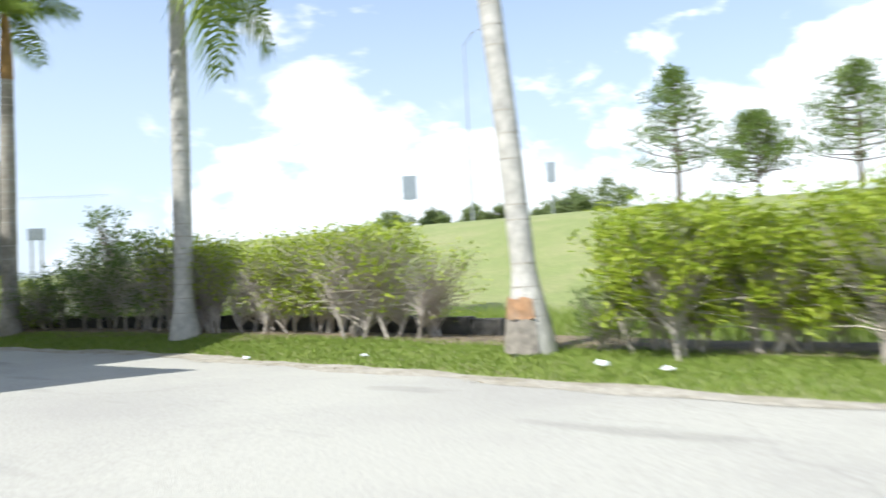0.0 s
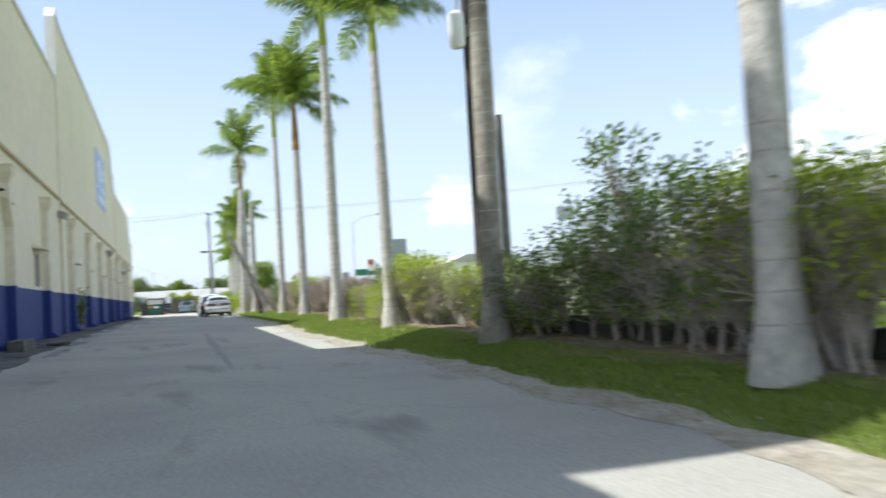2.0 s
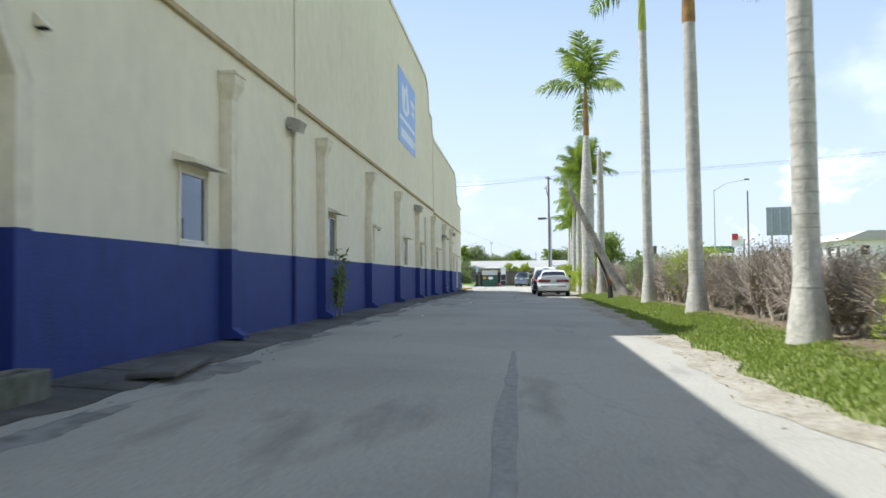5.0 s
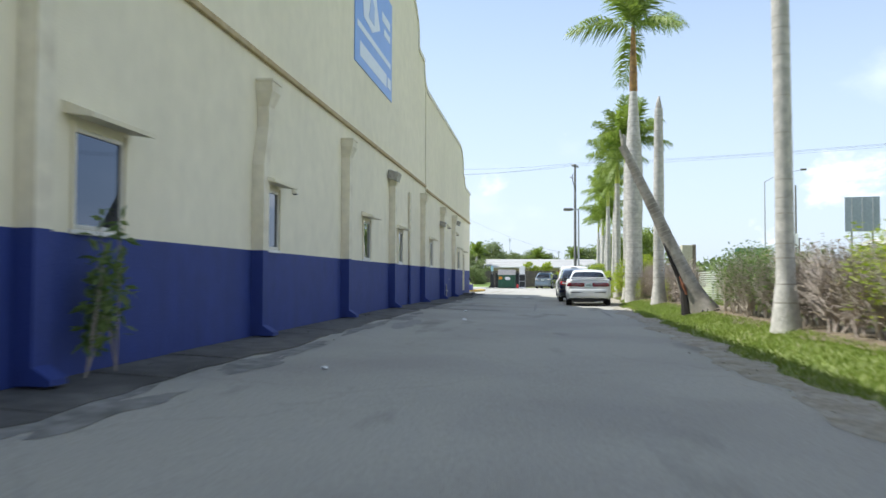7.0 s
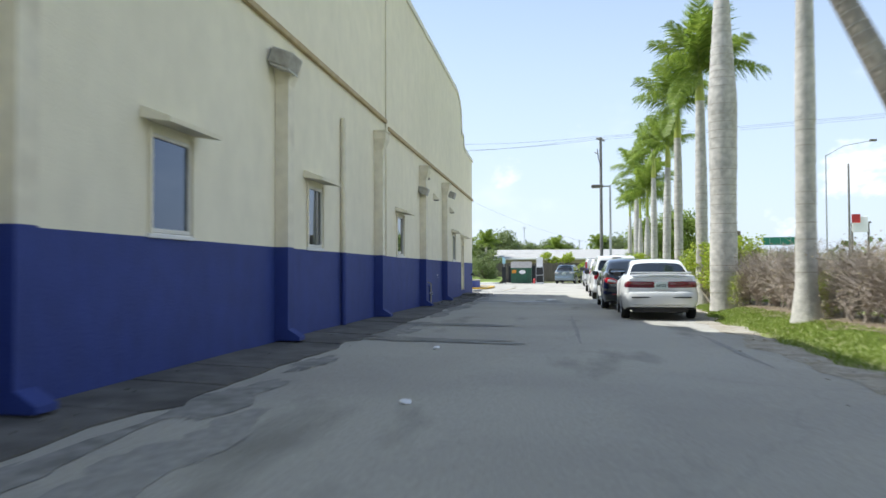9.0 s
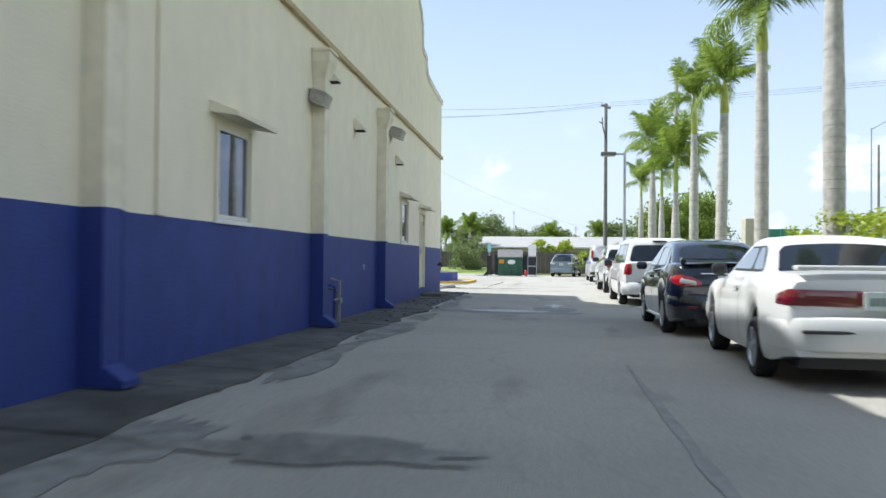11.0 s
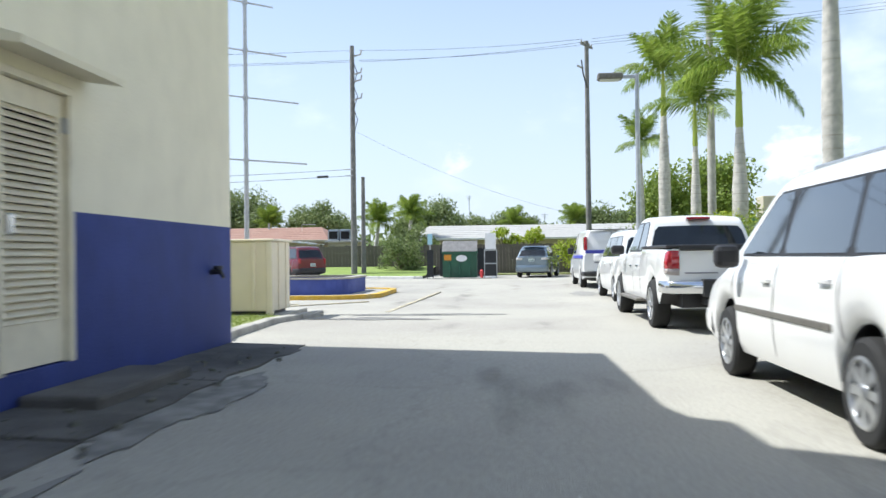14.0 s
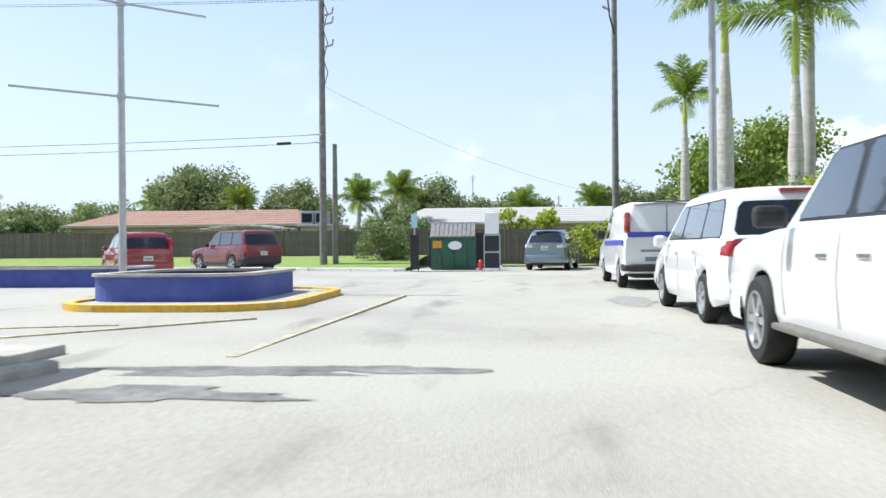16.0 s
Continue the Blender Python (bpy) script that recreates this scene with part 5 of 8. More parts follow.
# cargo van with a blue stripe and lettering bars
cv = build_car("cargo_van", heading(-104.2, 8.75), "white cargo van with a blue stripe and grey lettering", "van", dict(
    L=5.7, W=2.0, wb=3.43, rear_over=1.15, r=0.35, paint=CAR_WHITE, clear=0.30, spokes=8, rim=GALV, round=0.35, nose=0.94, soft=0.14,
    section=(0.95, 0.975, 0.99, 1.0, 0.99, 0.98, 0.97, 0.955),
    line=[(-2.85, 0.70), (-2.84, 1.20), (1.3, 1.18), (1.75, 1.14), (2.6, 1.02), (2.8, 0.9), (2.85, 0.6)],
    cabin=(-2.83, -2.70, 1.05, 1.85, 1.19, 2.08, 0.955, 0.80), side_glass=[(0.55, 1.45, 0.62, 0.98)], rear_glass=False,
    rear_bumper=(0.42, 0.60, PLASTIC, 0.12), plate=(-2.87, 0.75), seams=(-1.5, 0.4, 1.35), handles=(0.6,), handle_mat=PLASTIC,
    extras=[("tail_light", (-2.87, -2.62, 0.83, 0.95, 1.32, 1.80), TAIL_RED, "tall red tail lamp"), ("stripe", (-2.86, -2.84, -0.9, 0.9, 1.22, 1.34), STRIPE, "blue stripe"),
            ("flank_stripe", (-2.7, 1.0, 0.985, 1.008, 1.05, 1.16), STRIPE, "blue stripe"), ("lettering_bar", (-2.862, -2.84, -0.6, 0.3, 1.05, 1.15), GREY_INK, ""), ("lettering_bar", (-2.862, -2.84, -0.62, 0.5, 0.66, 0.76), GREY_INK, ""),
            ("lettering_bar", (-2.862, -2.84, 0.15, 0.6, 0.88, 0.93), GREY_INK, ""), ("mirror", (1.25, 1.42, 0.98, 1.2, 1.2, 1.45), PLASTIC, ""), ("door_gap", (-2.852, -2.83, -0.008, 0.008, 0.62, 1.95), PLASTIC, ""), ("roof_edge", (-2.78, -2.68, -0.78, 0.78, 2.03, 2.06), PLASTIC, "")]))

# blue-silver crossover by the bin store
build_car("crossover", heading(-117.6, 7.0, 169), "blue-silver crossover parked by the bin store", "car", dict(
    L=4.75, W=1.85, wb=2.72, rear_over=1.0, r=0.36, paint=CAR_SILVER, clear=0.26, spokes=7, round=0.75, nose=0.84, soft=0.13, glass_top=0.17,
    line=[(-2.37, 0.70), (-2.35, 1.08), (-2.2, 1.13), (0.9, 1.05), (1.5, 1.0), (2.1, 0.88), (2.3, 0.74), (2.37, 0.55)],
    cabin=(-2.22, -1.65, 0.35, 1.35, 1.07, 1.68, 0.84, 0.64), side_glass=[(-1.75, -1.2, -1.5, -1.15), (-1.1, -0.1, -1.06, -0.08), (0.02, 0.98, 0.03, 0.32)], rear_glass=(0.16, 0.84),
    wraps=[("tail_light", 0.50, -2.0, [(0, 0.93), (1, 0.96)], [(0, 1.04), (0.6, 1.07), (1, 1.03)], TAIL_CLEAR, "clear tail lamp")], bend=0.4, rear_bumper=(0.30, 0.66, CAR_SILVER, 0.10),
    plate=(-2.40, 0.92), seams=(-1.15, -0.05, 0.95), handles=(-0.85, 0.2),
    extras=[("spoiler", (-1.85, -1.5, -0.55, 0.55, 1.665, 1.69), CAR_SILVER, ""), ("mirror", (0.75, 0.88, 0.9, 1.06, 1.04, 1.17), CAR_SILVER, ""), ("roof_rail", (-1.4, 0.2, 0.55, 0.59, 1.67, 1.71), ALLOY, "")]))

# red sport utility and a small red wagon in angled bays
build_car("sport_utility", heading(-115.6, -5.85, 228), "dark red sport utility with silver roof, parked in an angled bay", "car", dict(
    L=4.8, W=1.85, wb=2.83, rear_over=1.03, r=0.37, paint=CAR_RED, clear=0.30, spokes=5, round=0.6, nose=0.88, soft=0.11,
    line=[(-2.4, 0.75), (-2.39, 1.10), (-2.3, 1.15), (0.8, 1.10), (1.2, 1.08), (2.1, 0.98), (2.3, 0.85), (2.4, 0.6)],
    cabin=(-2.32, -2.05, 0.25, 0.95, 1.12, 1.78, 0.85, 0.68), side_glass=[(-2.12, -1.3, -1.92, -1.26), (-1.2, -0.3, -1.18, -0.28), (-0.2, 0.62, -0.18, 0.2)], rear_glass=(0.16, 0.84),
    rear_bumper=(0.38, 0.66, PLASTIC, 0.10), plate=(-2.43, 0.82), seams=(-1.25, -0.25, 0.7), handles=(-1.0, 0.0),
    extras=[("tail_light", (-2.42, -2.28, 0.70, 0.84, 0.88, 1.16), TAIL_RED, ""), ("roof_rail", (-1.8, 0.1, 0.58, 0.62, 1.76, 1.80), PLASTIC, ""), ("flank_cladding", (-2.2, 2.1, 0.80, 0.905, 0.34, 0.48), PLASTIC, ""), ("mirror", (0.5, 0.64, 0.9, 1.08, 1.08, 1.24), PLASTIC, "")]))
build_car("hatchback", heading(-109.6, -7.1, 216), "bright red boxy hatchback parked in an angled bay", "car", dict(
    L=4.1, W=1.78, wb=2.55, rear_over=0.75, r=0.33, paint=CAR_RED2, clear=0.24, spokes=5, round=0.6, nose=0.88, soft=0.10,
    line=[(-2.05, 0.70), (-2.04, 1.00), (-1.95, 1.05), (0.8, 1.02), (1.2, 1.0), (1.8, 0.9), (1.98, 0.75), (2.05, 0.55)],
    cabin=(-1.96, -1.75, 0.2, 0.95, 1.03, 1.60, 0.82, 0.66), side_glass=[(-1.75, -1.1, -1.6, -1.06), (-1.0, -0.2, -0.98, -0.18), (-0.1, 0.6, -0.08, 0.16)], rear_glass=(0.16, 0.82),
    plate=(-2.07, 0.72), seams=(-1.05, -0.15, 0.7), handles=(-0.8, 0.1),
    extras=[("tail_light", (-2.06, -1.88, 0.66, 0.80, 1.0, 1.40), TAIL_RED, ""), ("mirror", (0.5, 0.64, 0.87, 1.03, 1.0, 1.14), CAR_RED2, "")]))

# ---- planting ----


def frond_mesh(name, length, droop, seed):
    """A feather palm frond along +x from the origin: an arched rib with drooping leaflets on both sides."""
    rng = random.Random(seed)
    verts, faces = [], []
    n = 48
    rib = []
    for i in range(n + 1):
        u = i / n
        rib.append(Vector((length * (u - 0.10 * u * u * droop), 0, length * (0.10 * u - droop * 0.62 * u * u))))
    # rib as a thin three-sided rod
    for i, p in enumerate(rib):
        r = 0.032 * (1 - 0.85 * i / n)
        verts += [tuple(p + Vector((0, r, 0))), tuple(p + Vector((0, -r, 0))), tuple(p + Vector((0, 0, r)))]
    for i in range(n):
        a = 3 * i
        for k in range(3):
            faces.append((a + k, a + (k + 1) % 3, a + 3 + (k + 1) % 3, a + 3 + k))
    ribs = len(faces)
    for i in range(4, n + 1):
        u = i / n
        d = (rib[i] - rib[i - 1]).normalized()
        for side in (-1, 1):
            for rep in range(2):
                l = length * (0.10 + 0.22 * math.sin(math.pi * min(1, 0.12 + 0.88 * u)) ** 0.7) * rng.uniform(0.8, 1.1)
                lift = rng.uniform(-0.5, 0.8)
                way = (d * rng.uniform(0.45, 0.85) + Vector((0, side, 0)) + Vector((0, 0, lift))).normalized()
                w = 0.019 + 0.011 * math.sin(math.pi * u)
                p0 = rib[i] - d * (rep * length / n / 2)
                mid = p0 + way * l * 0.55
                tip = p0 + way * l * 0.92 + Vector((0, 0, -l * rng.uniform(0.35, 0.75)))
                k = len(verts)
                q = d * w
                verts += [tuple(p0 - q * 0.5), tuple(p0 + q * 0.5), tuple(mid + q), tuple(mid - q), tuple(tip)]
                faces += [(k, k + 1, k + 2, k + 3), (k + 3, k + 2, k + 4)]
    me = bpy.data.meshes.new(name)
    me.from_pydata(verts, [], faces)
    me.materials.append(RACHIS)
    me.materials.append(FROND)
    for i, p in enumerate(me.polygons):
        p.material_index = 0 if i < ribs else 1
    return me


FRONDS = [frond_mesh("frond", 2.6, 0.5, 1), frond_mesh("frond", 2.5, 0.9, 2), frond_mesh("frond", 2.3, 1.2, 3), frond_mesh("frond", 2.5, 0.75, 4)]


def palm(x, y, top_grey, crown, r_base=0.27, r_mid=0.2, r_top=0.15, lean=(0, 0), fronds=16, size=1.0, shaft=None, mat=None, z=None, label=None, seed=0, bulge=0.0, group="royal palms along the verge"):
    """A royal palm: ringed pale trunk, smooth crownshaft and arching feather fronds."""
    rng = random.Random(seed + int(abs(x) * 10))
    z0 = (verge_z(x, y) if z is None else z) - 0.04
    t = thing("palm_tree", pose(x, y, z0), label or "tall royal palm with pale ringed trunk and feathery green crown", "palm tree", group)
    h = top_grey - z0
    n = max(10, int(h / 0.22))
    prof = []
    for i in range(n + 1):
        u = i / n
        r = float(np.interp(u, (0, 0.03, 0.10, 0.3, 0.62, 1.0), (r_base * 1.12, r_base, r_mid * 1.08, r_mid, r_mid + bulge, r_top)))
        prof.append((u, r * (1 + 0.02 * rng.uniform(-1, 1))))

    def axis(u):
        return Vector((lean[0] * u ** 1.25, lean[1] * u ** 1.25, h * u))
    part("trunk", tube([axis(u) for u, r in prof], [r for u, r in prof], 16), mat or TRUNK, t, "", True)
    # leaf scars
    bm = bmesh.new()
    zz = 0.5
    while zz < h - 0.1:
        u = zz / h
        r = float(np.interp(u, [p[0] for p in prof], [p[1] for p in prof]))
        if rng.random() < 0.7:
            c = axis(u)
            add_tube(bm, [c - Vector((0, 0, 0.012)), c + Vector((0, 0, 0.012))], r * 1.012, 16, False)
        zz += rng.uniform(0.16, 0.34)
    tagged(part("leaf_scar_banding", bm, RING, t), kind="stuff")
    if crown is None:
        bm = bmesh.new()
        c = axis(1.0)
        add_tube(bm, [c - Vector((0, 0, 0.05)), c + Vector((0.02, 0, 0.2)), c + Vector((-0.03, 0.02, 0.42))], [r_top * 0.95, r_top * 0.6, 0.03], 9)
        part("broken_top", bm, RING, t, "jagged dead trunk tip")
        return t
    c, hc = axis(1.0), crown - top_grey
    part("crownshaft", tube([c - Vector((0, 0, 0.06)), c + Vector((0, 0, 0.05)), c + Vector((0, 0, hc * 0.35)), c + Vector((0, 0, hc * 0.8)), c + Vector((0, 0, hc))], [r_top * 0.95, r_top * 1.12, r_top * 0.98, r_top * 0.7, r_top * 0.5], 14), shaft or SHAFT, t, "", True)
    head = c + Vector((0, 0, hc))
    for k in range(fronds):
        az = k * 137.5 + rng.uniform(-18, 18)
        el = 86 - 84 * (k / max(1, fronds - 1)) ** 1.25 + rng.uniform(-6, 6)
        me = FRONDS[0] if el > 45 else FRONDS[3] if el > 20 else FRONDS[1] if el > 0 else FRONDS[2]
        f = new("frond", me)
        f.parent = t
        sc = size * rng.uniform(0.88, 1.08)
        f.matrix_local = Matrix.Translation(head - Vector((0, 0, 0.1 * hc * (k / fronds)))) @ Matrix.Rotation(radians(az), 4, "Z") @ Matrix.Rotation(radians(-el), 4, "Y") @ Matrix.Rotation(radians(rng.uniform(-25, 25)), 4, "X") @ Matrix.Diagonal((sc, sc, sc, 1))
    if hc > 0.2:
        part("spear_leaf", tube([head, head + Vector((0.03, 0.02, 1.1 * size)), head + Vector((0.08, 0.05, 1.9 * size))], [0.05, 0.03, 0.008], 6), SHAFT, t)
    return t


palm(-4.75, 9.75, 10.6, 11.8, 0.295, 0.15, 0.125, (-1.1, 0.1), label="pale leaning palm trunk with an orange-brown scar near its base")
p2 = palm(-12.63, 10.40, 7.5, 8.4, 0.28, 0.175, 0.145, (0.12, 0), size=1.15)
palm(-19.32, 10.45, 6.4, 8.0, 0.27, 0.175, 0.145, (0.15, 0), shaft=SHAFT_BROWN, mat=TRUNK_DARK, size=0.8)
palm(-25.90, 10.40, 7.1, 8.1, 0.23, 0.145, 0.10, (-0.3, 0), fronds=14, size=0.76)
palm(-32.45, 10.35, 9.2, 10.4, 0.27, 0.17, 0.13, (-0.1, 0), size=0.8, fronds=14)
palm(-39.75, 10.40, 7.2, 9.3, 0.25, 0.16, 0.14, (-0.25, 0), shaft=SHAFT_BROWN, size=0.95, fronds=15)
palm(-46.65, 10.40, 9.1, 11.2, 0.23, 0.145, 0.12, (-0.3, 0), size=0.92, fronds=14)
palm(-61.2, 10.38, 7.25, None, 0.26, 0.18, 0.14, (0.15, 0), label="dead palm trunk with a broken top and no crown")
palm(-68.45, 10.35, 9.5, 12.3, 0.36, 0.35, 0.16, (0.1, 0), size=1.15, bulge=0.04, fronds=10, shaft=SHAFT_BROWN)
palm(-72.6, 10.50, 7.0, 7.9, 0.27, 0.19, 0.14, (-0.1, 0), size=0.85, fronds=14)
palm(-77.6, 10.50, 6.6, 7.8, 0.24, 0.165, 0.13, (0, 0), size=0.75, fronds=14)
palm(-84.1, 10.88, 6.25, 7.2, 0.24, 0.18, 0.13, (0.1, 0.1), size=0.62, fronds=11)
palm(-88.8, 10.9, 6.3, 7.7, 0.22, 0.17, 0.11, (0, 0), size=0.62, fronds=11)
palm(-96.0, 11.35, 4.75, 6.3, 0.25, 0.20, 0.09, (0, 0), size=0.8, fronds=12)
palm(-101.6, 11.5, 5.0, 6.3, 0.21, 0.165, 0.08, (0, 0), size=0.66, fronds=10)
palm(-110.0, 12.1, 7.4, 9.2, 0.30, 0.26, 0.12, (0, 0), size=0.92, fronds=11)
palm(-116.5, 12.15, 6.1, 7.1, 0.23, 0.19, 0.09, (0, 0), size=0.64, fronds=10)
for az, el, sc in ((-6, -26, 1.3), (80, -5, 1.1)):
    f = new("frond", FRONDS[2])
    f.parent = p2
    f.matrix_local = Matrix.Translation((0.1, 0, 7.9)) @ Matrix.Rotation(radians(az), 4, "Z") @ Matrix.Rotation(radians(-el), 4, "Y") @ Matrix.Diagonal((sc, sc, sc * 1.15, 1))
# leaning dead trunk over the verge, flared at its cut foot, with a rotten split under the lean
t = thing("leaning_palm_trunk", pose(-54.0, 10.42, verge_z(-54.0, 10.42) - 0.05), "dead grey palm trunk leaning far over the verge", "palm trunk")
LEAN_R = ((0, 0.04, 0.09, 0.15, 0.22, 0.42, 1), (0.47, 0.41, 0.325, 0.265, 0.225, 0.165, 0.10))


def lean_at(u):
    return Vector((-0.30 * u, -1.92 * u + 0.05 * math.sin(u * 3), 4.35 * u))


pts = [lean_at(u) for u in (0, 0.02, 0.04, 0.065, 0.09, 0.12, 0.15, 0.19, 0.24, 0.3, 0.36, 0.44, 0.52, 0.6, 0.7, 0.8, 0.9, 1.0)]
bm = tube(pts, [float(np.interp(p.z / 4.35, *LEAN_R)) for p in pts], 20)
for v in bm.verts:
    k = max(0.0, 1 - v.co.z / 0.9)
    a = math.atan2(v.co.y, v.co.x)
    v.co.x *= 1 + 0.10 * k * math.sin(5 * a)
    v.co.y *= 1 + 0.10 * k * math.sin(4 * a + 1.0)
part("trunk", bm, TRUNK_DARK, t, "", True)
bm = bmesh.new()
for i in range(7, 36):
    u = i / 37 + RNG.uniform(-0.006, 0.006)
    c = lean_at(u)
    d = Vector((-0.30, -1.92, 4.35)).normalized()
    add_tube(bm, [c - d * 0.010, c + d * 0.010], float(np.interp(u, *LEAN_R)) * 1.012, 16, False)
tagged(part("leaf_scar_banding", bm, RING, t), kind="stuff")
bm = bmesh.new()
for k in range(5):
    a = k * 1.3
    add_tube(bm, [pts[-1] - Vector((-0.1, -0.15, 0.3)) * 0.3, pts[-1] + Vector((0.08 * math.cos(a), 0.08 * math.sin(a), 0.22 + 0.05 * k))], [0.07, 0.015], 6)
part("splintered_tip", bm, RING, t)
bm = bmesh.new()
add_tube(bm, [(0.16, -0.36, 0), (0.14, -0.40, 0.28), (0.10, -0.43, 0.6), (0.06, -0.56, 0.95), (0.03, -0.74, 1.35), (0.0, -0.92, 1.8)], [0.17, 0.13, 0.10, 0.07, 0.045, 0.015], 9)
part("dark_rot", bm, CHAR, t, "rotten black split under the lean")
bm = bmesh.new()
add_tube(bm, [(0.27, -0.40, 0.5), (0.22, -0.47, 0.72), (0.16, -0.56, 0.95)], [0.03, 0.05, 0.015], 6)
part("torn_fibre", bm, RUST, t, "torn red-brown fibre")
bm = bmesh.new()
for k in range(7):
    a = radians(-5 + 14 * k)
    add_tube(bm, [(0.46 * math.cos(a), 0.46 * math.sin(a), 0.0), (0.42 * math.cos(a), 0.42 * math.sin(a), 0.12 + 0.05 * math.sin(k * 2.2))], [0.07, 0.02], 6)
part("dark_foot", bm, CHAR, t, "black rot along the cut foot")


def leaf_quad(verts, faces, p, n, a, l, w):
    """One folded leaf: point, normal, direction, length, width."""
    b = n.cross(a)
    k = len(verts)
    verts += [tuple(p), tuple(p + a * l * 0.5 + b * w * 0.5 + n * w * 0.12), tuple(p + a * l), tuple(p + a * l * 0.5 - b * w * 0.5 + n * w * 0.12)]
    faces.append((k, k + 1, k + 2, k + 3))


def rand_unit(rng):
    v = Vector((rng.gauss(0, 1), rng.gauss(0, 1), rng.gauss(0, 1)))
    return v.normalized()


def bush_meshes(name, w, d, h, stems, twigs, leaves, leaf_len, foot, top_bias, seed, twig_r=0.010, clump=0.16):
    """Stems and twigs in one mesh, leaves in clumps in another; the crown is uneven, with gaps."""
    rng = random.Random(seed)
    bm = bmesh.new()
    tips = []
    for s in range(stems):
        bx, by = rng.uniform(-w * 0.25, w * 0.25), rng.uniform(-d * 0.25, d * 0.25)
        p = Vector((bx, by, 0))
        q = Vector((bx + rng.uniform(-0.2, 0.2) * w, by + rng.uniform(-0.2, 0.2) * d, h * rng.uniform(0.35, 0.55)))
        m = (p + q) / 2 + Vector((rng.uniform(-0.06, 0.06), rng.uniform(-0.06, 0.06), 0))
        add_tube(bm, [p, m, q], [0.03, 0.022, 0.016], 5, False)
        for b in range(max(1, twigs // stems)):
            a = p.lerp(q, rng.uniform(0.25, 1.0))
            e = Vector((rng.uniform(-w / 2, w / 2), rng.uniform(-d / 2, d / 2), h * (foot + (1 - foot) * rng.random() ** top_bias)))
            mid = a.lerp(e, 0.5) + Vector((rng.uniform(-0.09, 0.09), rng.uniform(-0.09, 0.09), rng.uniform(-0.02, 0.1)))
            add_tube(bm, [a, mid, e], [twig_r, twig_r * 0.7, twig_r * 0.35], 3, False)
            tips.append(e)
    me_t = bpy.data.meshes.new(name + "_branches")
    bm.to_mesh(me_t)
    bm.free()
    me_t.materials.append(TWIG_DARK if name == "bare" else TWIG)
    verts, faces = [], []
    if leaves:
        for i in range(leaves):
            c = tips[rng.randrange(len(tips))]
            p = c + rand_unit(rng) * clump * rng.random() ** 0.6
            a = rand_unit(rng)
            a.z = abs(a.z) * 0.6
            a.normalize()
            n = (rand_unit(rng) + Vector((0, 0, 1.1))).normalized()
            n = (n - a * n.dot(a)).normalized()
            l = leaf_len * rng.uniform(0.7, 1.25)
            leaf_quad(verts, faces, p, n, a, l, l * 0.5)
    me_l = bpy.data.meshes.new(name + "_leaves")
    me_l.from_pydata(verts, [], faces)
    return me_t, me_l


BUSHES = {
    "lush": [bush_meshes("lush", 1.7, 1.3, 1.75, 4, 170, 4200, 0.098, 0.22, 0.75, 10 + k) for k in range(3)],
    "leggy": [bush_meshes("leggy", 1.75, 1.0, 1.72, 6, 420, 2300, 0.085, 0.22, 0.5, 20 + k) for k in range(3)],
    "dark": [bush_meshes("dark", 1.7, 1.3, 1.95, 5, 190, 2500, 0.085, 0.18, 0.75, 30 + k) for k in range(2)],
    "bare": [bush_meshes("bare", 1.5, 1.0, 1.6, 6, 480, 330, 0.06, 0.12, 0.7, 40 + k, 0.008) for k in range(4)],
    "muted": [bush_meshes("leggy", 1.6, 1.0, 1.65, 5, 380, 1500, 0.07, 0.2, 0.6, 80 + k, 0.008) for k in range(2)],
    "grey": [bush_meshes("grey", 1.6, 1.0, 1.5, 4, 330, 650, 0.075, 0.2, 0.6, 70 + k, 0.007) for k in range(2)],
    "low": [bush_meshes("low", 1.5, 1.0, 1.2, 4, 140, 2500, 0.06, 0.08, 0.8, 50 + k) for k in range(2)],
    "sprig": [bush_meshes("sprig", 0.9, 0.8, 1.0, 3, 36, 420, 0.09, 0.5, 0.6, 60)],
}
BUSH_LOOK = {
    "lush": (LEAF_LUSH, "dense bright yellow-green hedge shrub"),
    "leggy": (LEAF_LUSH, "leggy hedge shrub, bare below with a sparse green top"),
    "muted": (LEAF_DARK, "thin twiggy hedge shrub with dull green leaves"),
    "grey": (LEAF_LUSH, "pale grey twiggy hedge shrub with few green leaves"),
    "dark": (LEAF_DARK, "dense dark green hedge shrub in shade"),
    "bare": (LEAF_DRY, "half-dead hedge shrub of bare brown twigs"),
    "low": (LEAF_LUSH, "low bright green shrub in the hedge"),
    "sprig": (LEAF_DARK, "wild dark sprig rising above the hedge"),
}
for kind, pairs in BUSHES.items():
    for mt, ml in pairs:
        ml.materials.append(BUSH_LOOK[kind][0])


def bush(kind, x, y, scale=1.0, zs=1.0, rz=0.0, z=None, k=0, fixed=None):
    mt, ml = BUSHES[kind][k % len(BUSHES[kind])]
    z0 = (verge_z(x, y) if z is None else z) - 0.03
    t = thing("hedge_shrub", Matrix.Translation((x, y, z0)) @ Matrix.Rotation(radians(rz), 4, "Z") @ Matrix.Diagonal((scale, scale, zs * scale, 1)), BUSH_LOOK[kind][1], "shrub", "hedge along the verge")
    for nm, me in (("branching", mt), ("foliage", ml)):
        o = tagged(new(nm, me), kind="stuff")
        o.parent = t
    return t


rb = random.Random(99)
x, i = 3.5, 0
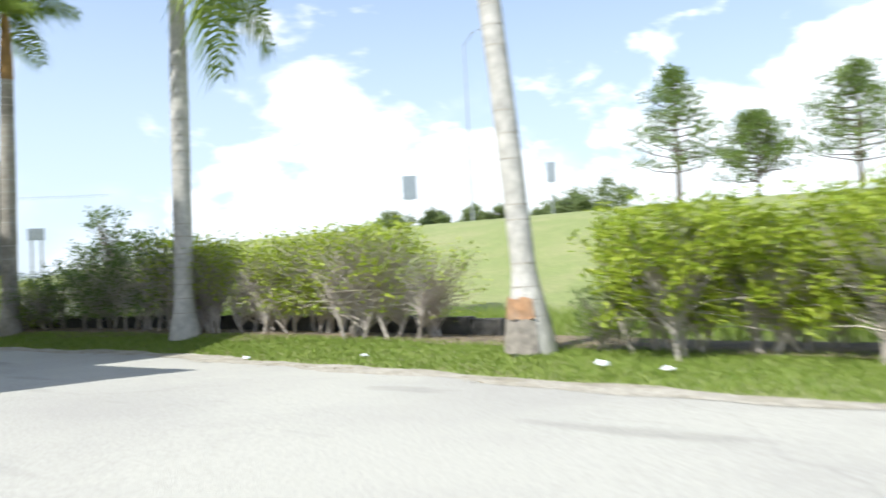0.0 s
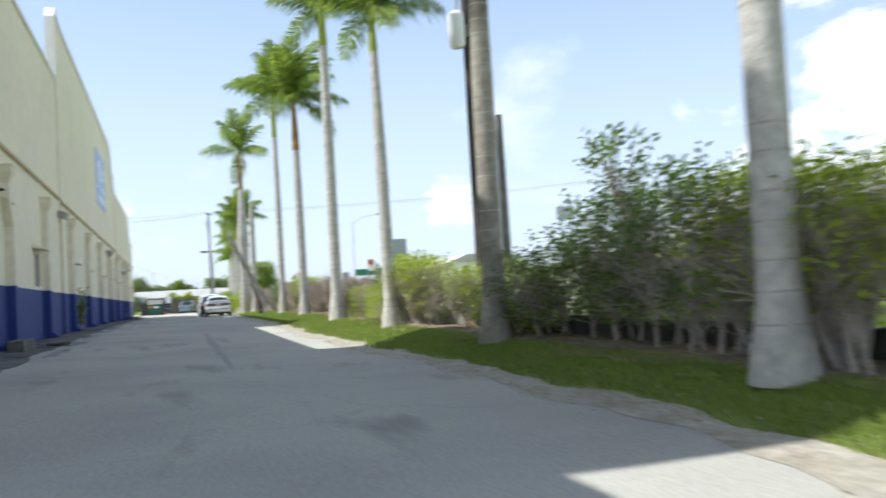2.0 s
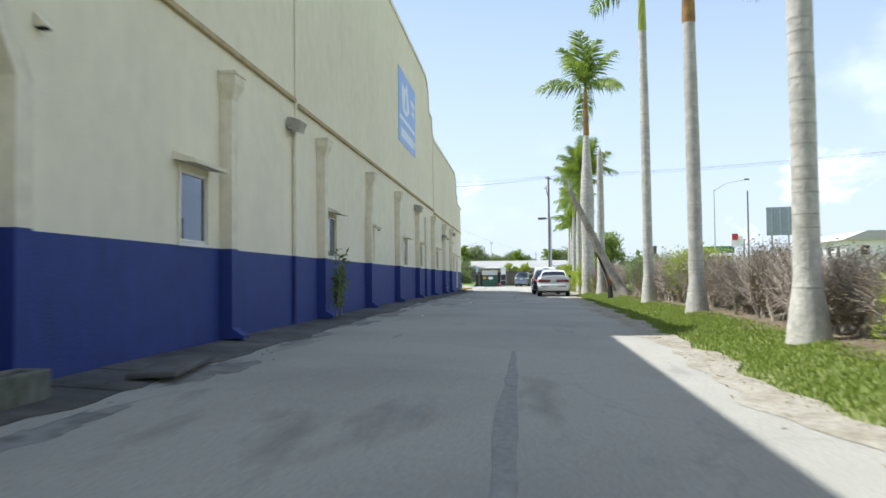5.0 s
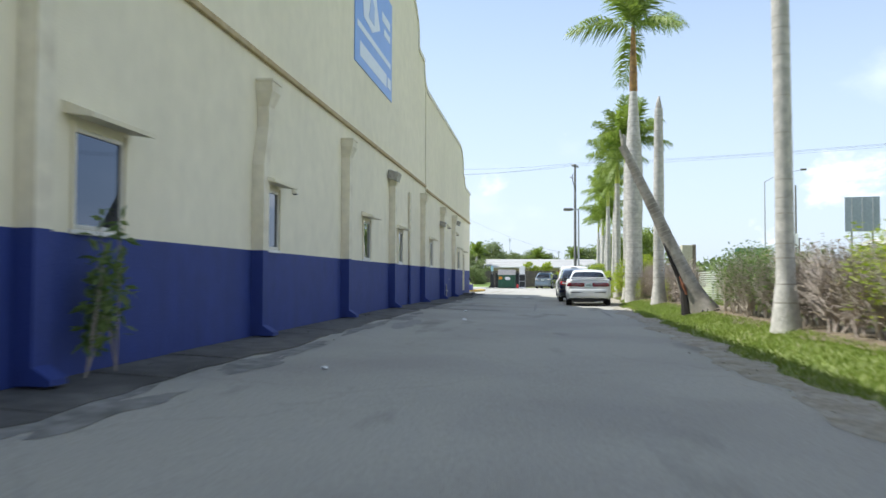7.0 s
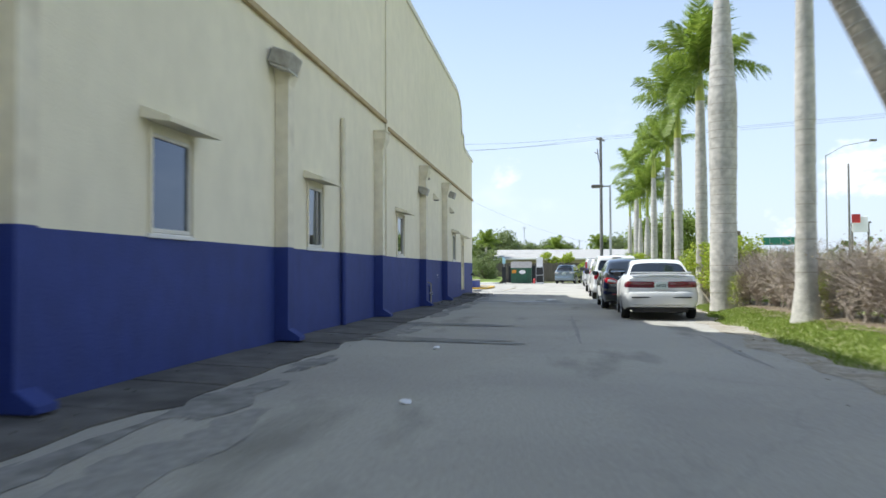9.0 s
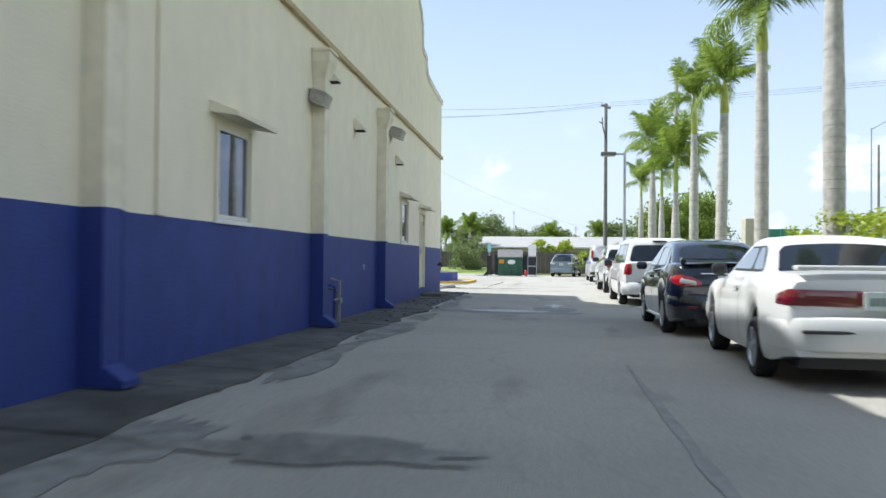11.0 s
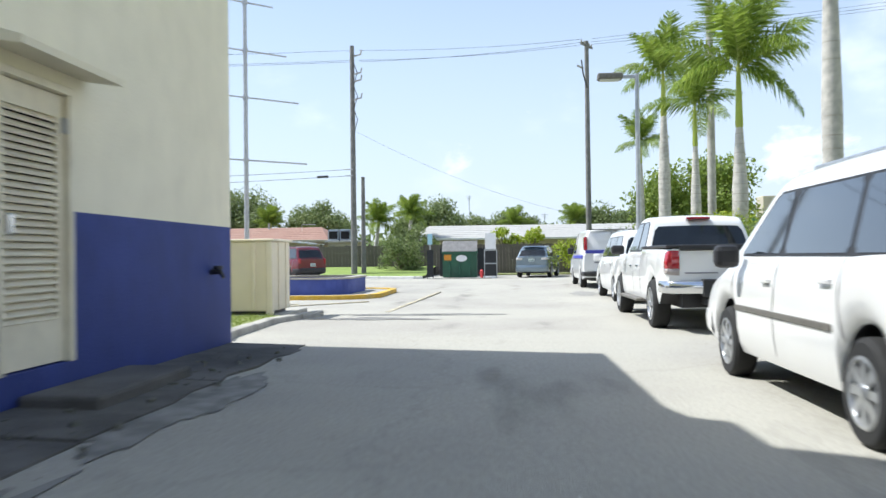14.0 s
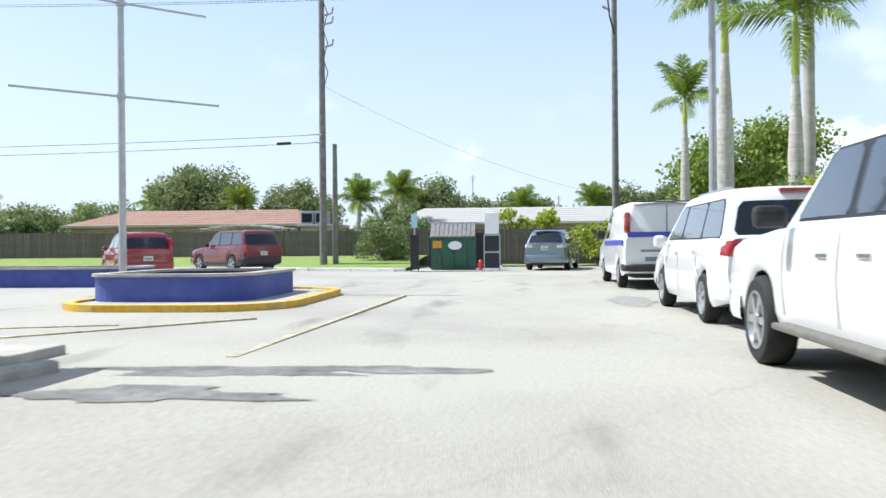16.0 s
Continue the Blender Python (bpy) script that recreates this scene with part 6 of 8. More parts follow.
while x > -124:
    y = 11.05 if x < -9 else 10.75
    if x > -4.0:
        kind = "lush"
    elif x > -6.2:
        kind = None
    elif x > -13.6:
        kind = rb.choice(("leggy", "leggy", "leggy", "lush")) if x < -8.6 else ("leggy" if x < -7.3 else "grey")
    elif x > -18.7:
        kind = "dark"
    elif x > -21.0:
        kind = "low"
    elif x > -23.7:
        kind = None
    elif x > -27.8:
        kind = rb.choice(("leggy", "grey"))
    elif x > -30.2:
        kind = rb.choice(("bare", "muted"))
    elif x > -33.5:
        kind = "bare"
    elif x > -44.8:
        kind = rb.choice(("bare", "bare", "bare", "bare", "bare", "leggy"))
    elif x > -47.8:
        kind = "bare"
    elif x > -54.0:
        kind = "muted"
    elif x > -59.0:
        kind = None
    elif x > -69.2:
        kind = "bare"
    elif x > -92:
        kind = rb.choice(("lush", "lush", "low"))
    else:
        kind = rb.choice(("lush", "low", "dark"))
    tall = float(np.interp(-x, (16.6, 17.6, 18.8, 19.2, 27.7, 28.0, 55, 59, 60, 68, 69.5, 74.5, 77, 92, 95), (1.0, 0.78, 0.68, 1.0, 1.0, 0.85, 0.88, 0.84, 0.86, 0.93, 1.0, 0.98, 0.74, 0.74, 1.0)))
    if kind:
        bush(kind, x + rb.uniform(-0.2, 0.2), y + rb.uniform(-0.18, 0.18), rb.uniform(0.92, 1.08), tall * rb.uniform(0.9, 1.05), rb.choice((0, 180)) + rb.uniform(-20, 20), k=i)
    i += 1
    x -= rb.uniform(0.85, 1.1)
for x, y, k in ((-28.4, 10.75, 0), (-29.7, 10.8, 1), (-27.3, 10.65, 0)):
    bush("low", x, y, 0.85, 0.95, k * 90, k=k)
bush("sprig", -15.9, 10.9, 1.0, 1.2, z=verge_z(-15.9, 10.9) + 1.4)
bush("leggy", -22.55, 11.2, 0.62, 1.15, 20)
bush("low", -61.6, 10.75, 0.42, 1.7, 20)
bush("lush", -68.9, 10.55, 0.62, 1.35, 70, k=1)
bush("low", -67.9, 10.6, 0.5, 1.5, 10)
for x in (-0.8, -2.9):
    bush("lush", x, 10.0, 1.0, 1.05, x * 50, k=int(-x))

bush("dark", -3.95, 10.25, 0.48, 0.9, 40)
t = thing("trunk_scar", pose(-4.75, 9.75, verge_z(-4.75, 9.75) - 0.04), "orange and grey bark damage on the leaning palm foot", "bark scar")
for nm, za, zb_, ra, rb_, m in (("orange_band", 0.47, 0.74, 0.294, 0.252, SCAR), ("grey_patch", 0.05, 0.465, 0.352, 0.296, SCAR_GREY)):
    bm = bmesh.new()
    lo_, hi_ = [], []
    for k in range(11):
        a = radians(165 + 150 * k / 10)
        lo_.append(bm.verts.new((ra * math.cos(a) - 1.1 * (za / 10.5) ** 1.25, ra * math.sin(a), za + 0.02 * math.sin(k * 2.1))))
        hi_.append(bm.verts.new((rb_ * math.cos(a) - 1.1 * (zb_ / 10.5) ** 1.25, rb_ * math.sin(a), zb_ + 0.02 * math.sin(k * 1.7))))
    for k in range(10):
        bm.faces.new((lo_[k], lo_[k + 1], hi_[k + 1], hi_[k]))
    part(nm, bm, m, t)

# dark border blocks at the hedge foot
for x0, x1, y in ((-6.2, -22.5, 11.45),):
    t = thing("hedge_border_wall", Matrix(), "low dark weathered block border behind the hedge", "low wall", kind="structure")
    x = x0
    while x > x1:
        z = verge_z(x, y)
        part("block", box(x - 0.57, x, y - 0.1, y + 0.1, z - 0.1, z + 0.30 + RNG.uniform(-0.02, 0.02), 0.015), DARKWALL, t)
        x -= 0.585

t = thing("kerb_block_wall", Matrix(), "low wall of pale and orange-brown blocks by the fence", "low wall", kind="structure")
for x0, x1, m in ((-22.52, -23.12, BLOCK_RUST), (-23.14, -23.52, BLOCK_RUST), (-23.54, -24.6, BLOCK_PALE)):
    z = verge_z(x1, 11.45)
    part("block", box(x1, x0, 11.35, 11.56, z - 0.1, z + 0.29, 0.015), m, t)

# bare soil with litter under the hedge
verts, faces = [], []
sx = [6 - i * 0.5 for i in range(0, 262)]
for x in sx:
    a = 10.35 + 0.14 * math.sin(x * 1.3) + 0.1 * math.sin(x * 3.1)
    for y in (a, a + 0.5, 11.8):
        verts.append((x, y, verge_z(x, y) + (0.006 if y == a else 0.03)))
for i in range(len(sx) - 1):
    for j in range(2):
        a = i * 3 + j
        faces.append((a, a + 1, a + 4, a + 3))
tagged(soup("hedge_bed", verts, faces, SOIL, smooth_faces=True), "bare brown soil and leaf litter under the hedge", "soil", kind="structure")

# grass blades on the verge
rg = np.random.RandomState(5)
verts, faces = [], []


def blades(count, x0, x1, ylo, yhi, hmin, hmax):
    for _ in range(count):
        x = rg.uniform(x0, x1)
        e = edge_y(x) + 0.12
        lo = e if ylo is None else ylo
        y = lo + (yhi - lo) * rg.uniform(0, 1)
        if ylo is None and y < e + 0.35 and rg.uniform() > (y - e) / 0.35:
            continue
        z = (verge_z(x, y) if y > 7 else gz(x) + 0.13) - 0.02
        h, a = rg.uniform(hmin, hmax), rg.uniform(0, 6.283)
        w = 0.006 + 0.006 * rg.uniform()
        dx, dy = math.cos(a), math.sin(a)
        lx, ly = rg.uniform(-0.6, 0.6) * h, rg.uniform(-0.6, 0.6) * h
        k = len(verts)
        verts.extend([(x - dx * w, y - dy * w, z), (x + dx * w, y + dy * w, z), (x + lx * 0.4 + dx * w * 0.7, y + ly * 0.4 + dy * w * 0.7, z + h * 0.6), (x + lx * 0.4 - dx * w * 0.7, y + ly * 0.4 - dy * w * 0.7, z + h * 0.6), (x + lx, y + ly, z + h)])
        faces.extend([(k, k + 1, k + 2, k + 3), (k + 3, k + 2, k + 4)])


blades(38000, -12, 4, None, 10.7, 0.03, 0.075)
blades(52000, -42, -12, None, 10.6, 0.03, 0.075)
blades(32000, -72, -42, None, 10.6, 0.03, 0.08)
blades(8000, -124, -72, None, 10.8, 0.05, 0.12)
tagged(soup("grass", verts, faces, BLADE), "short bright green mown grass on the verge", "grass", kind="stuff")

# taller weeds and grass between hedge and embankment
verts, faces = [], []
blades(26000, -30, 8, 11.6, 16.0, 0.15, 0.4)
blades(12000, -80, -30, 11.6, 15.0, 0.12, 0.3)
tagged(soup("tall_grass", verts, faces, BLADE), "rough taller grass beyond the hedge", "grass", kind="stuff")

# a straggling weed climbing at the wall
for x, sc in ((-40.25, 1.0), (-39.7, 0.75)):
    t = thing("wall_weed", pose(x, WALL_Y + 0.28, gz(x) + 0.05), "straggling weed with red and green leaves against the blue wall", "plant")
    rng = random.Random(int(-x * 10))
    bm = bmesh.new()
    verts, faces = [], []
    for s in range(4):
        tip = Vector((rng.uniform(-0.35, 0.35), rng.uniform(-0.1, 0.2), rng.uniform(1.0, 1.75) * sc))
        add_tube(bm, [(0, 0, 0), tip * 0.5 + Vector((0.04, 0.03, 0)), tip], [0.008, 0.006, 0.003], 5)
        for k in range(38):
            u = rng.uniform(0.3, 1.05)
            a = rand_unit(rng)
            n = (rand_unit(rng) + Vector((0, 0, 1))).normalized()
            n = (n - a * n.dot(a)).normalized()
            leaf_quad(verts, faces, tip * u + rand_unit(rng) * 0.07, n, a, rng.uniform(0.10, 0.2), 0.06)
    part("stem", bm, TWIG_DARK, t)
    tagged(soup("foliage", verts, faces, LEAF_DARK, t), kind="stuff")


def leaf_tree(name, x, y, z, h, w, seed, mat=LEAF_TREE, leaves=2600, size=0.30, label="", crown_low=0.3, category="tree", clumps=26, flat=0.75, fat=1.0):
    """A broadleaf tree: tapered trunk, limbs and an uneven crown of small leaf clumps."""
    rng = random.Random(seed)
    t = thing(name, pose(x, y, z), label, category, "background trees")
    bm = bmesh.new()
    fork = h * crown_low
    add_tube(bm, [(0, 0, -0.1), (0.05, 0.03, fork * 0.5), (0, 0, fork)], [h * 0.04, h * 0.03, h * 0.026], 8)
    centres = []
    for k in range(clumps):
        a = k * 2.4 + rng.uniform(-0.3, 0.3)
        rr = w * 0.5 * math.sqrt(rng.uniform(0.02, 0.85))
        zz = fork + (h - fork) * rng.uniform(0.12, 0.92) * (1 - 0.35 * (rr / (w * 0.5)) ** 2)
        c = Vector((rr * math.cos(a), rr * math.sin(a), zz))
        centres.append((c, fat * w * rng.uniform(0.12, 0.22)))
        add_tube(bm, [(0, 0, fork * rng.uniform(0.7, 1.0)), c * 0.55 + Vector((0, 0, fork * 0.35)), c], [h * 0.014, h * 0.008, h * 0.003], 5, False)
    part("trunk", bm, BARK, t, "", True)
    verts, faces = [], []
    for i in range(leaves):
        c, r = centres[i % len(centres)]
        o = rand_unit(rng) * r * rng.random() ** 0.45
        o.z *= flat
        a = rand_unit(rng)
        n = (o.normalized() + rand_unit(rng) * 0.7 + Vector((0, 0, 0.4))).normalized()
        n = (n - a * n.dot(a)).normalized()
        l = size * rng.uniform(0.6, 1.3)
        leaf_quad(verts, faces, c + o, n, a, l, l * 0.6)
    soup("crown", verts, faces, mat, t)
    return t


for k, (x, y, h, w) in enumerate(((-140, -16.6, 7.6, 6.5), (-141, -9.8, 5.9, 5.5), (-140, 0.2, 5.4, 6.8), (-139, -1.7, 5.0, 3.4), (-142, 4.5, 4.6, 5.5), (-141, 7.5, 4.2, 4.0), (-142, 12.5, 5.5, 5.5), (-146, 17, 5.5, 6), (-150, -28, 5.0, 8), (-150, -36, 4.5, 8), (-128, -23, 3.2, 3.0), (-152, -20.5, 6, 5))):
    leaf_tree("tree", x, y, 0.4, h, w, 200 + k, label="leafy green garden tree behind the houses", leaves=17000, size=0.23, clumps=40, fat=1.1, crown_low=0.2)
leaf_tree("tree", -119.5, 15.5, 0.4, 6.6, 6.4, 301, label="large spreading green tree beyond the palms", leaves=17000, size=0.23, clumps=60, fat=0.95, mat=leaf_shader("sunlit_tree_leaf", (0.14, 0.21, 0.035), (0.31, 0.39, 0.075), 0.38, 0.5))
leaf_tree("tree", -127.0, -0.3, 0.5, 3.3, 3.0, 302, label="dense bush overhanging the fence", leaves=1800, size=0.22, crown_low=0.15)
leaf_tree("tree", -122.0, 9.2, 0.4, 2.3, 2.2, 303, label="bright green shrub by the parked crossover", leaves=1500, size=0.16, crown_low=0.1, mat=LEAF_LUSH, category="shrub")
leaf_tree("tree", -121.4, -0.6, 0.5, 2.35, 2.9, 304, label="dense grey-green bush before the fence", leaves=4200, size=0.15, crown_low=0.03, fat=1.2, mat=LEAF_TREE, category="shrub")


def pine_tree(x, y, z, h, w, seed):
    """An open pine: straight stem, whorls of upswept limbs and tufts of needles at their ends."""
    rng = random.Random(seed)
    t = thing("pine_tree", pose(x, y, z), "tall green pine with open layered crown on the embankment", "tree", "background trees")
    bm = bmesh.new()
    add_tube(bm, [(0, 0, -0.2), (0.05, 0.02, h * 0.5), (0, 0, h * 0.97)], [h * 0.022, h * 0.015, 0.02], 7)
    verts, faces = [], []
    for k in range(15):
        u = 0.28 + 0.70 * k / 14
        reach = w * 0.5 * (1.08 - 0.95 * ((u - 0.28) / 0.72) ** 1.6) * rng.uniform(0.65, 1.1)
        for b in range(4):
            if rng.random() < 0.14:
                continue
            a = k * 1.1 + b * 1.571 + rng.uniform(-0.4, 0.4)
            base = Vector((0, 0, h * u))
            tip = base + Vector((math.cos(a) * reach, math.sin(a) * reach, reach * rng.uniform(0.15, 0.55)))
            mid = base.lerp(tip, 0.5) - Vector((0, 0, reach * 0.06))
            add_tube(bm, [base, mid, tip], [0.05, 0.035, 0.012], 4, False)
            for s_ in (0.45, 0.65, 0.85, 1.0):
                c = base.lerp(tip, s_) + rand_unit(rng) * 0.15
                for q in range(30):
                    o = rand_unit(rng)
                    way = (o + Vector((0, 0, 0.5))).normalized()
                    n = rand_unit(rng)
                    n = (n - way * n.dot(way)).normalized()
                    leaf_quad(verts, faces, c + Vector((o.x * 0.26, o.y * 0.26, o.z * 0.13)), n, way, rng.uniform(0.16, 0.32), 0.07)
    part("trunk", bm, BARK, t, "", True)
    soup("crown", verts, faces, LEAF_PINE, t)


for k, (x, y, h, w) in enumerate(((-15.6, 46, 8.0, 5.0), (-11.3, 46, 4.9, 4.8), (-6.2, 45, 6.6, 5.6), (-2.2, 46, 5.6, 5.5), (2.8, 47, 6.4, 6.0))):
    pine_tree(x, y, verge_z(x, 42) - 0.2, h, w, 320 + k)
for k, (x, y, h, w) in enumerate(((-45.8, 58, 3.5, 3.0), (-41.6, 58, 3.0, 2.6), (-37.6, 58, 2.9, 2.6), (-35.1, 58, 2.7, 2.4), (-28.9, 58, 3.6, 3.6), (-25.2, 57, 3.9, 4.2), (-53, 62, 3.6, 4.0), (-31.5, 60, 2.6, 3.0))):
    leaf_tree("tree", x, y, verge_z(x, 42) - 0.3, h, w, 340 + k, label="round green tree on top of the embankment", leaves=3600, size=0.25, crown_low=0.15, fat=1.2)


def coconut(x, y, z, h, sc, seed):
    return palm(x, y, z + h * 0.8, z + h * 0.86, 0.2, 0.14, 0.1, (0.3, 0.4), fronds=15, size=sc, z=z, label="small coconut palm among the gardens", seed=seed, group="garden palms")


for k, (x, y, h) in enumerate(((-140, -20.4, 4.6), (-138, -13.5, 4.4), (-128, -3.4, 3.9), (-131, -1.6, 4.6), (-140, 5.6, 4.2), (-140, 10.3, 4.4), (-150, -31, 4.0))):
    coconut(x, y, 0.4, h, 0.62, k)
for x, y, h in ((-125.6, 5.2, 3.1), (-125.8, 6.9, 3.3)):
    leaf_tree("tree", x, y, 0.4, h, 1.7, int(-y * 10), label="slender garden shrub rising above the fence", leaves=700, size=0.2, crown_low=0.5, mat=LEAF_LUSH, category="shrub", clumps=10)

# fallen leaves under the hedge and along the edge of the drive
rf = random.Random(41)
verts, faces = [], []
for i in range(5200):
    x = -4 - 66 * rf.random() ** 1.3
    y = rf.gauss(10.75, 0.35) if i % 5 else edge_y(x) + rf.gauss(0, 0.25)
    on_road = y < edge_y(x)
    z = (gz(x, y) + 0.02 if on_road else verge_z(x, y) + 0.045)
    n = (rand_unit(rf) * 0.5 + Vector((0, 0, 1))).normalized()
    a = rand_unit(rf)
    a = (a - n * a.dot(n)).normalized()
    leaf_quad(verts, faces, Vector((x, y, z)), n, a, rf.uniform(0.03, 0.08), rf.uniform(0.015, 0.035))
tagged(soup("fallen_leaves", verts, faces, LEAF_DRY), "dry brown fallen leaves under the hedge", "leaves", kind="stuff")

# broken bits of mortar and grit on the apron
bm = bmesh.new()
for i in range(420):
    x = rf.uniform(-84, -22) if i % 2 else rf.uniform(-83, -70)
    y = WALL_Y + 0.15 + abs(rf.gauss(0, 0.45))
    s_ = rf.choice((0.008, 0.012, 0.018, 0.035 if x < -70 else 0.015))
    c = Vector((x, y, gz(x, y) + 0.045))
    vs = [bm.verts.new(c + Vector((s_ * rf.uniform(0.5, 1.2) * dx, s_ * rf.uniform(0.5, 1.2) * dy, dz * s_ * rf.uniform(0.3, 0.7)))) for dz in (-0.6, 1) for dx, dy in ((1, 0.2), (0.1, 1), (-1, 0.1), (-0.1, -1))]
    for f in ((0, 1, 2, 3), (7, 6, 5, 4), (0, 4, 5, 1), (1, 5, 6, 2), (2, 6, 7, 3), (3, 7, 4, 0)):
        bm.faces.new([vs[k] for k in f])
tagged(part("rubble", bm, BLOCK), "loose grey rubble and grit along the wall foot", "rubble", kind="stuff")

# ---- car park beyond the building ----
G = 0.37

# grass corner with kerb beside the building end
edge = [(-84.25, 1.62), (-86.3, 1.50), (-87.6, 1.42), (-88.6, 1.62), (-89.5, 1.80)]
tagged(part("lawn_corner", extrude_poly([(-84.22, 1.62), (-87.0, 1.40), (-88.4, 1.45), (-88.4, -6.0), (-84.22, -6.0)], "z", 0.30, 0.50), GRASS_SOIL), "small lawn at the building corner", "lawn", kind="structure")
kb = thing("kerb", Matrix(), "weathered concrete kerb stones at the lawn corner", "kerb", kind="structure")
for (xa, ya), (xb, yb) in zip(edge, edge[1:]):
    L = math.hypot(xb - xa, yb - ya)
    o = part("kerb_stone", box(0.01, L - 0.01, -0.10, 0.10, -0.1, 0.10, 0.03), CONCRETE, kb)
    o.matrix_local = pose(xa, ya, gz(xa) - 0.0, 0, 0, math.degrees(math.atan2(yb - ya, xb - xa)))
tagged(part("equipment_pad", box(-90.6, -88.41, -6.0, 1.3, 0.30, 0.50, 0.02), CONCRETE), "concrete pad under the cabinet", "pad", kind="structure")
verts, faces = [], []
for _ in range(5000):
    x, y = rg.uniform(-88.3, -84.3), rg.uniform(-3.0, 1.35)
    h, a = rg.uniform(0.04, 0.09), rg.uniform(0, 6.28)
    k = len(verts)
    dx, dy = 0.008 * math.cos(a), 0.008 * math.sin(a)
    verts.extend([(x - dx, y - dy, 0.49), (x + dx, y + dy, 0.49), (x + rg.uniform(-0.04, 0.04), y + rg.uniform(-0.04, 0.04), 0.5 + h)])
    faces.append((k, k + 1, k + 2))
tagged(soup("grass", verts, faces, BLADE), "mown grass at the building corner", "grass", kind="stuff")

# beige metal equipment cabinet
t = thing("equipment_cabinet", pose(-88.9, 0.15, 0.50), "beige ribbed metal equipment cabinet on a concrete pad", "cabinet")
part("body", box(-0.85, 0.38, -4.2, 1.02, 0.06, 1.30, 0.02), BEIGE_METAL, t)
part("base", box(-0.8, 0.34, -4.1, 0.95, 0.0, 0.06), PLASTIC, t)
part("lid", box(-0.9, 0.42, -4.25, 1.07, 1.30, 1.345, 0.015), BEIGE_METAL, t)
for y in [-4.0 + 0.47 * k for k in range(11)]:
    part("rib", box(0.38, 0.42, y - 0.035, y + 0.035, 0.08, 1.29, 0.012), BEIGE_METAL, t)
part("corner_post", box(0.30, 0.405, 0.92, 1.04, 0.0, 1.30, 0.02), BEIGE_METAL, t)
for x in (-0.55, -0.05):
    part("side_seam", box(x - 0.02, x + 0.02, 1.02, 1.04, 0.06, 1.30, 0.006), BEIGE_METAL, t)


def rounded(cx, cy, hx, hy, r, n=8):
    pts = []
    for sx, sy, a0 in ((1, 1, 0), (-1, 1, 90), (-1, -1, 180), (1, -1, 270)):
        for k in range(n + 1):
            a = radians(a0 + 90 * k / n)
            pts.append((cx + sx * (hx - r) + r * math.cos(a), cy + sy * (hy - r) + r * math.sin(a)))
    return pts


def planter(cx, cy, hx, hy, r, h, label):
    t = thing("planter", pose(cx, cy, G), label, "planter")
    outer, inner = rounded(0, 0, hx, hy, r), rounded(0, 0, hx - 0.2, hy - 0.2, max(0.1, r - 0.2))
    bm = bmesh.new()
    lo, hi = [bm.verts.new((*p, -0.05)) for p in outer], [bm.verts.new((*p, h)) for p in outer]
    hin, lin = [bm.verts.new((*p, h)) for p in inner], [bm.verts.new((*p, 0.2)) for p in inner]
    n = len(outer)
    for i in range(n):
        j = (i + 1) % n
        for a, b in ((lo, hi), (hi, hin), (hin, lin)):
            bm.faces.new((a[i], a[j], b[j], b[i]))
    part("wall", bm, BLUE_LOW, t, "blue painted planter wall")
    bm = bmesh.new()
    co, ci = rounded(0, 0, hx + 0.04, hy + 0.04, r), rounded(0, 0, hx - 0.24, hy - 0.24, max(0.1, r - 0.24))
    a0, a1 = [bm.verts.new((*p, h)) for p in co], [bm.verts.new((*p, h + 0.05)) for p in co]
    b1, b0 = [bm.verts.new((*p, h + 0.05)) for p in ci], [bm.verts.new((*p, h)) for p in ci]
    for i in range(n):
        j = (i + 1) % n
        for a, b in ((a0, a1), (a1, b1), (b1, b0), (b0, a0)):
            bm.faces.new((a[i], a[j], b[j], b[i]))
    part("cap", bm, CONCRETE, t, "pale grey capping")
    part("soil", extrude_poly(rounded(0, 0, hx - 0.21, hy - 0.21, max(0.1, r - 0.21)), "z", 0.1, h - 0.05), SOIL, t)
    return t


planter(-98.7, -0.58, 1.85, 1.47, 0.75, 0.52, "round-cornered royal blue planter with a pale cap")
planter(-104.8, -9.6, 1.2, 5.0, 0.8, 0.48, "long royal blue planter beyond the yellow kerb")
kb = thing("yellow_kerb", Matrix(), "yellow painted kerb round the blue planter", "kerb", kind="structure")
ring = rounded(-98.4, -0.15, 2.85, 2.0, 1.3, 7)
gap = rounded(-98.4, -0.15, 2.67, 1.82, 1.15, 7)
for i in range(len(ring)):
    j = (i + 1) % len(ring)
    if (Vector(ring[i]) - Vector(ring[j])).length < 0.02:
        continue
    part("kerb_stone", extrude_poly([ring[i], ring[j], gap[j], gap[i]], "z", G - 0.08, G + 0.13), YELLOW, kb)
tagged(part("island", extrude_poly(gap, "z", G - 0.08, G + 0.09), CONCRETE), "grey concrete island inside the kerb", "island", kind="structure")

# mast with cross bars standing in the planter
t = thing("mast", pose(-100.8, -3.2, G), "tall galvanised mast with four horizontal cross bars", "mast")
part("pole", tube([(0, 0, 0), (0, 0, 11.2)], [0.085, 0.06], 12), GALV, t, "", True)
for z, l in ((4.38, 2.25), (6.45, 1.95), (8.0, 1.5), (9.6, 1.0)):
    part("cross_bar", tube([(0.67 * l, -0.74 * l, z), (0, 0, z), (-0.67 * l, 0.74 * l, z)], 0.028, 6), GALV, t)
    part("collar", tube([(0, 0, z - 0.07), (0, 0, z + 0.07)], 0.095, 10), GALV, t)

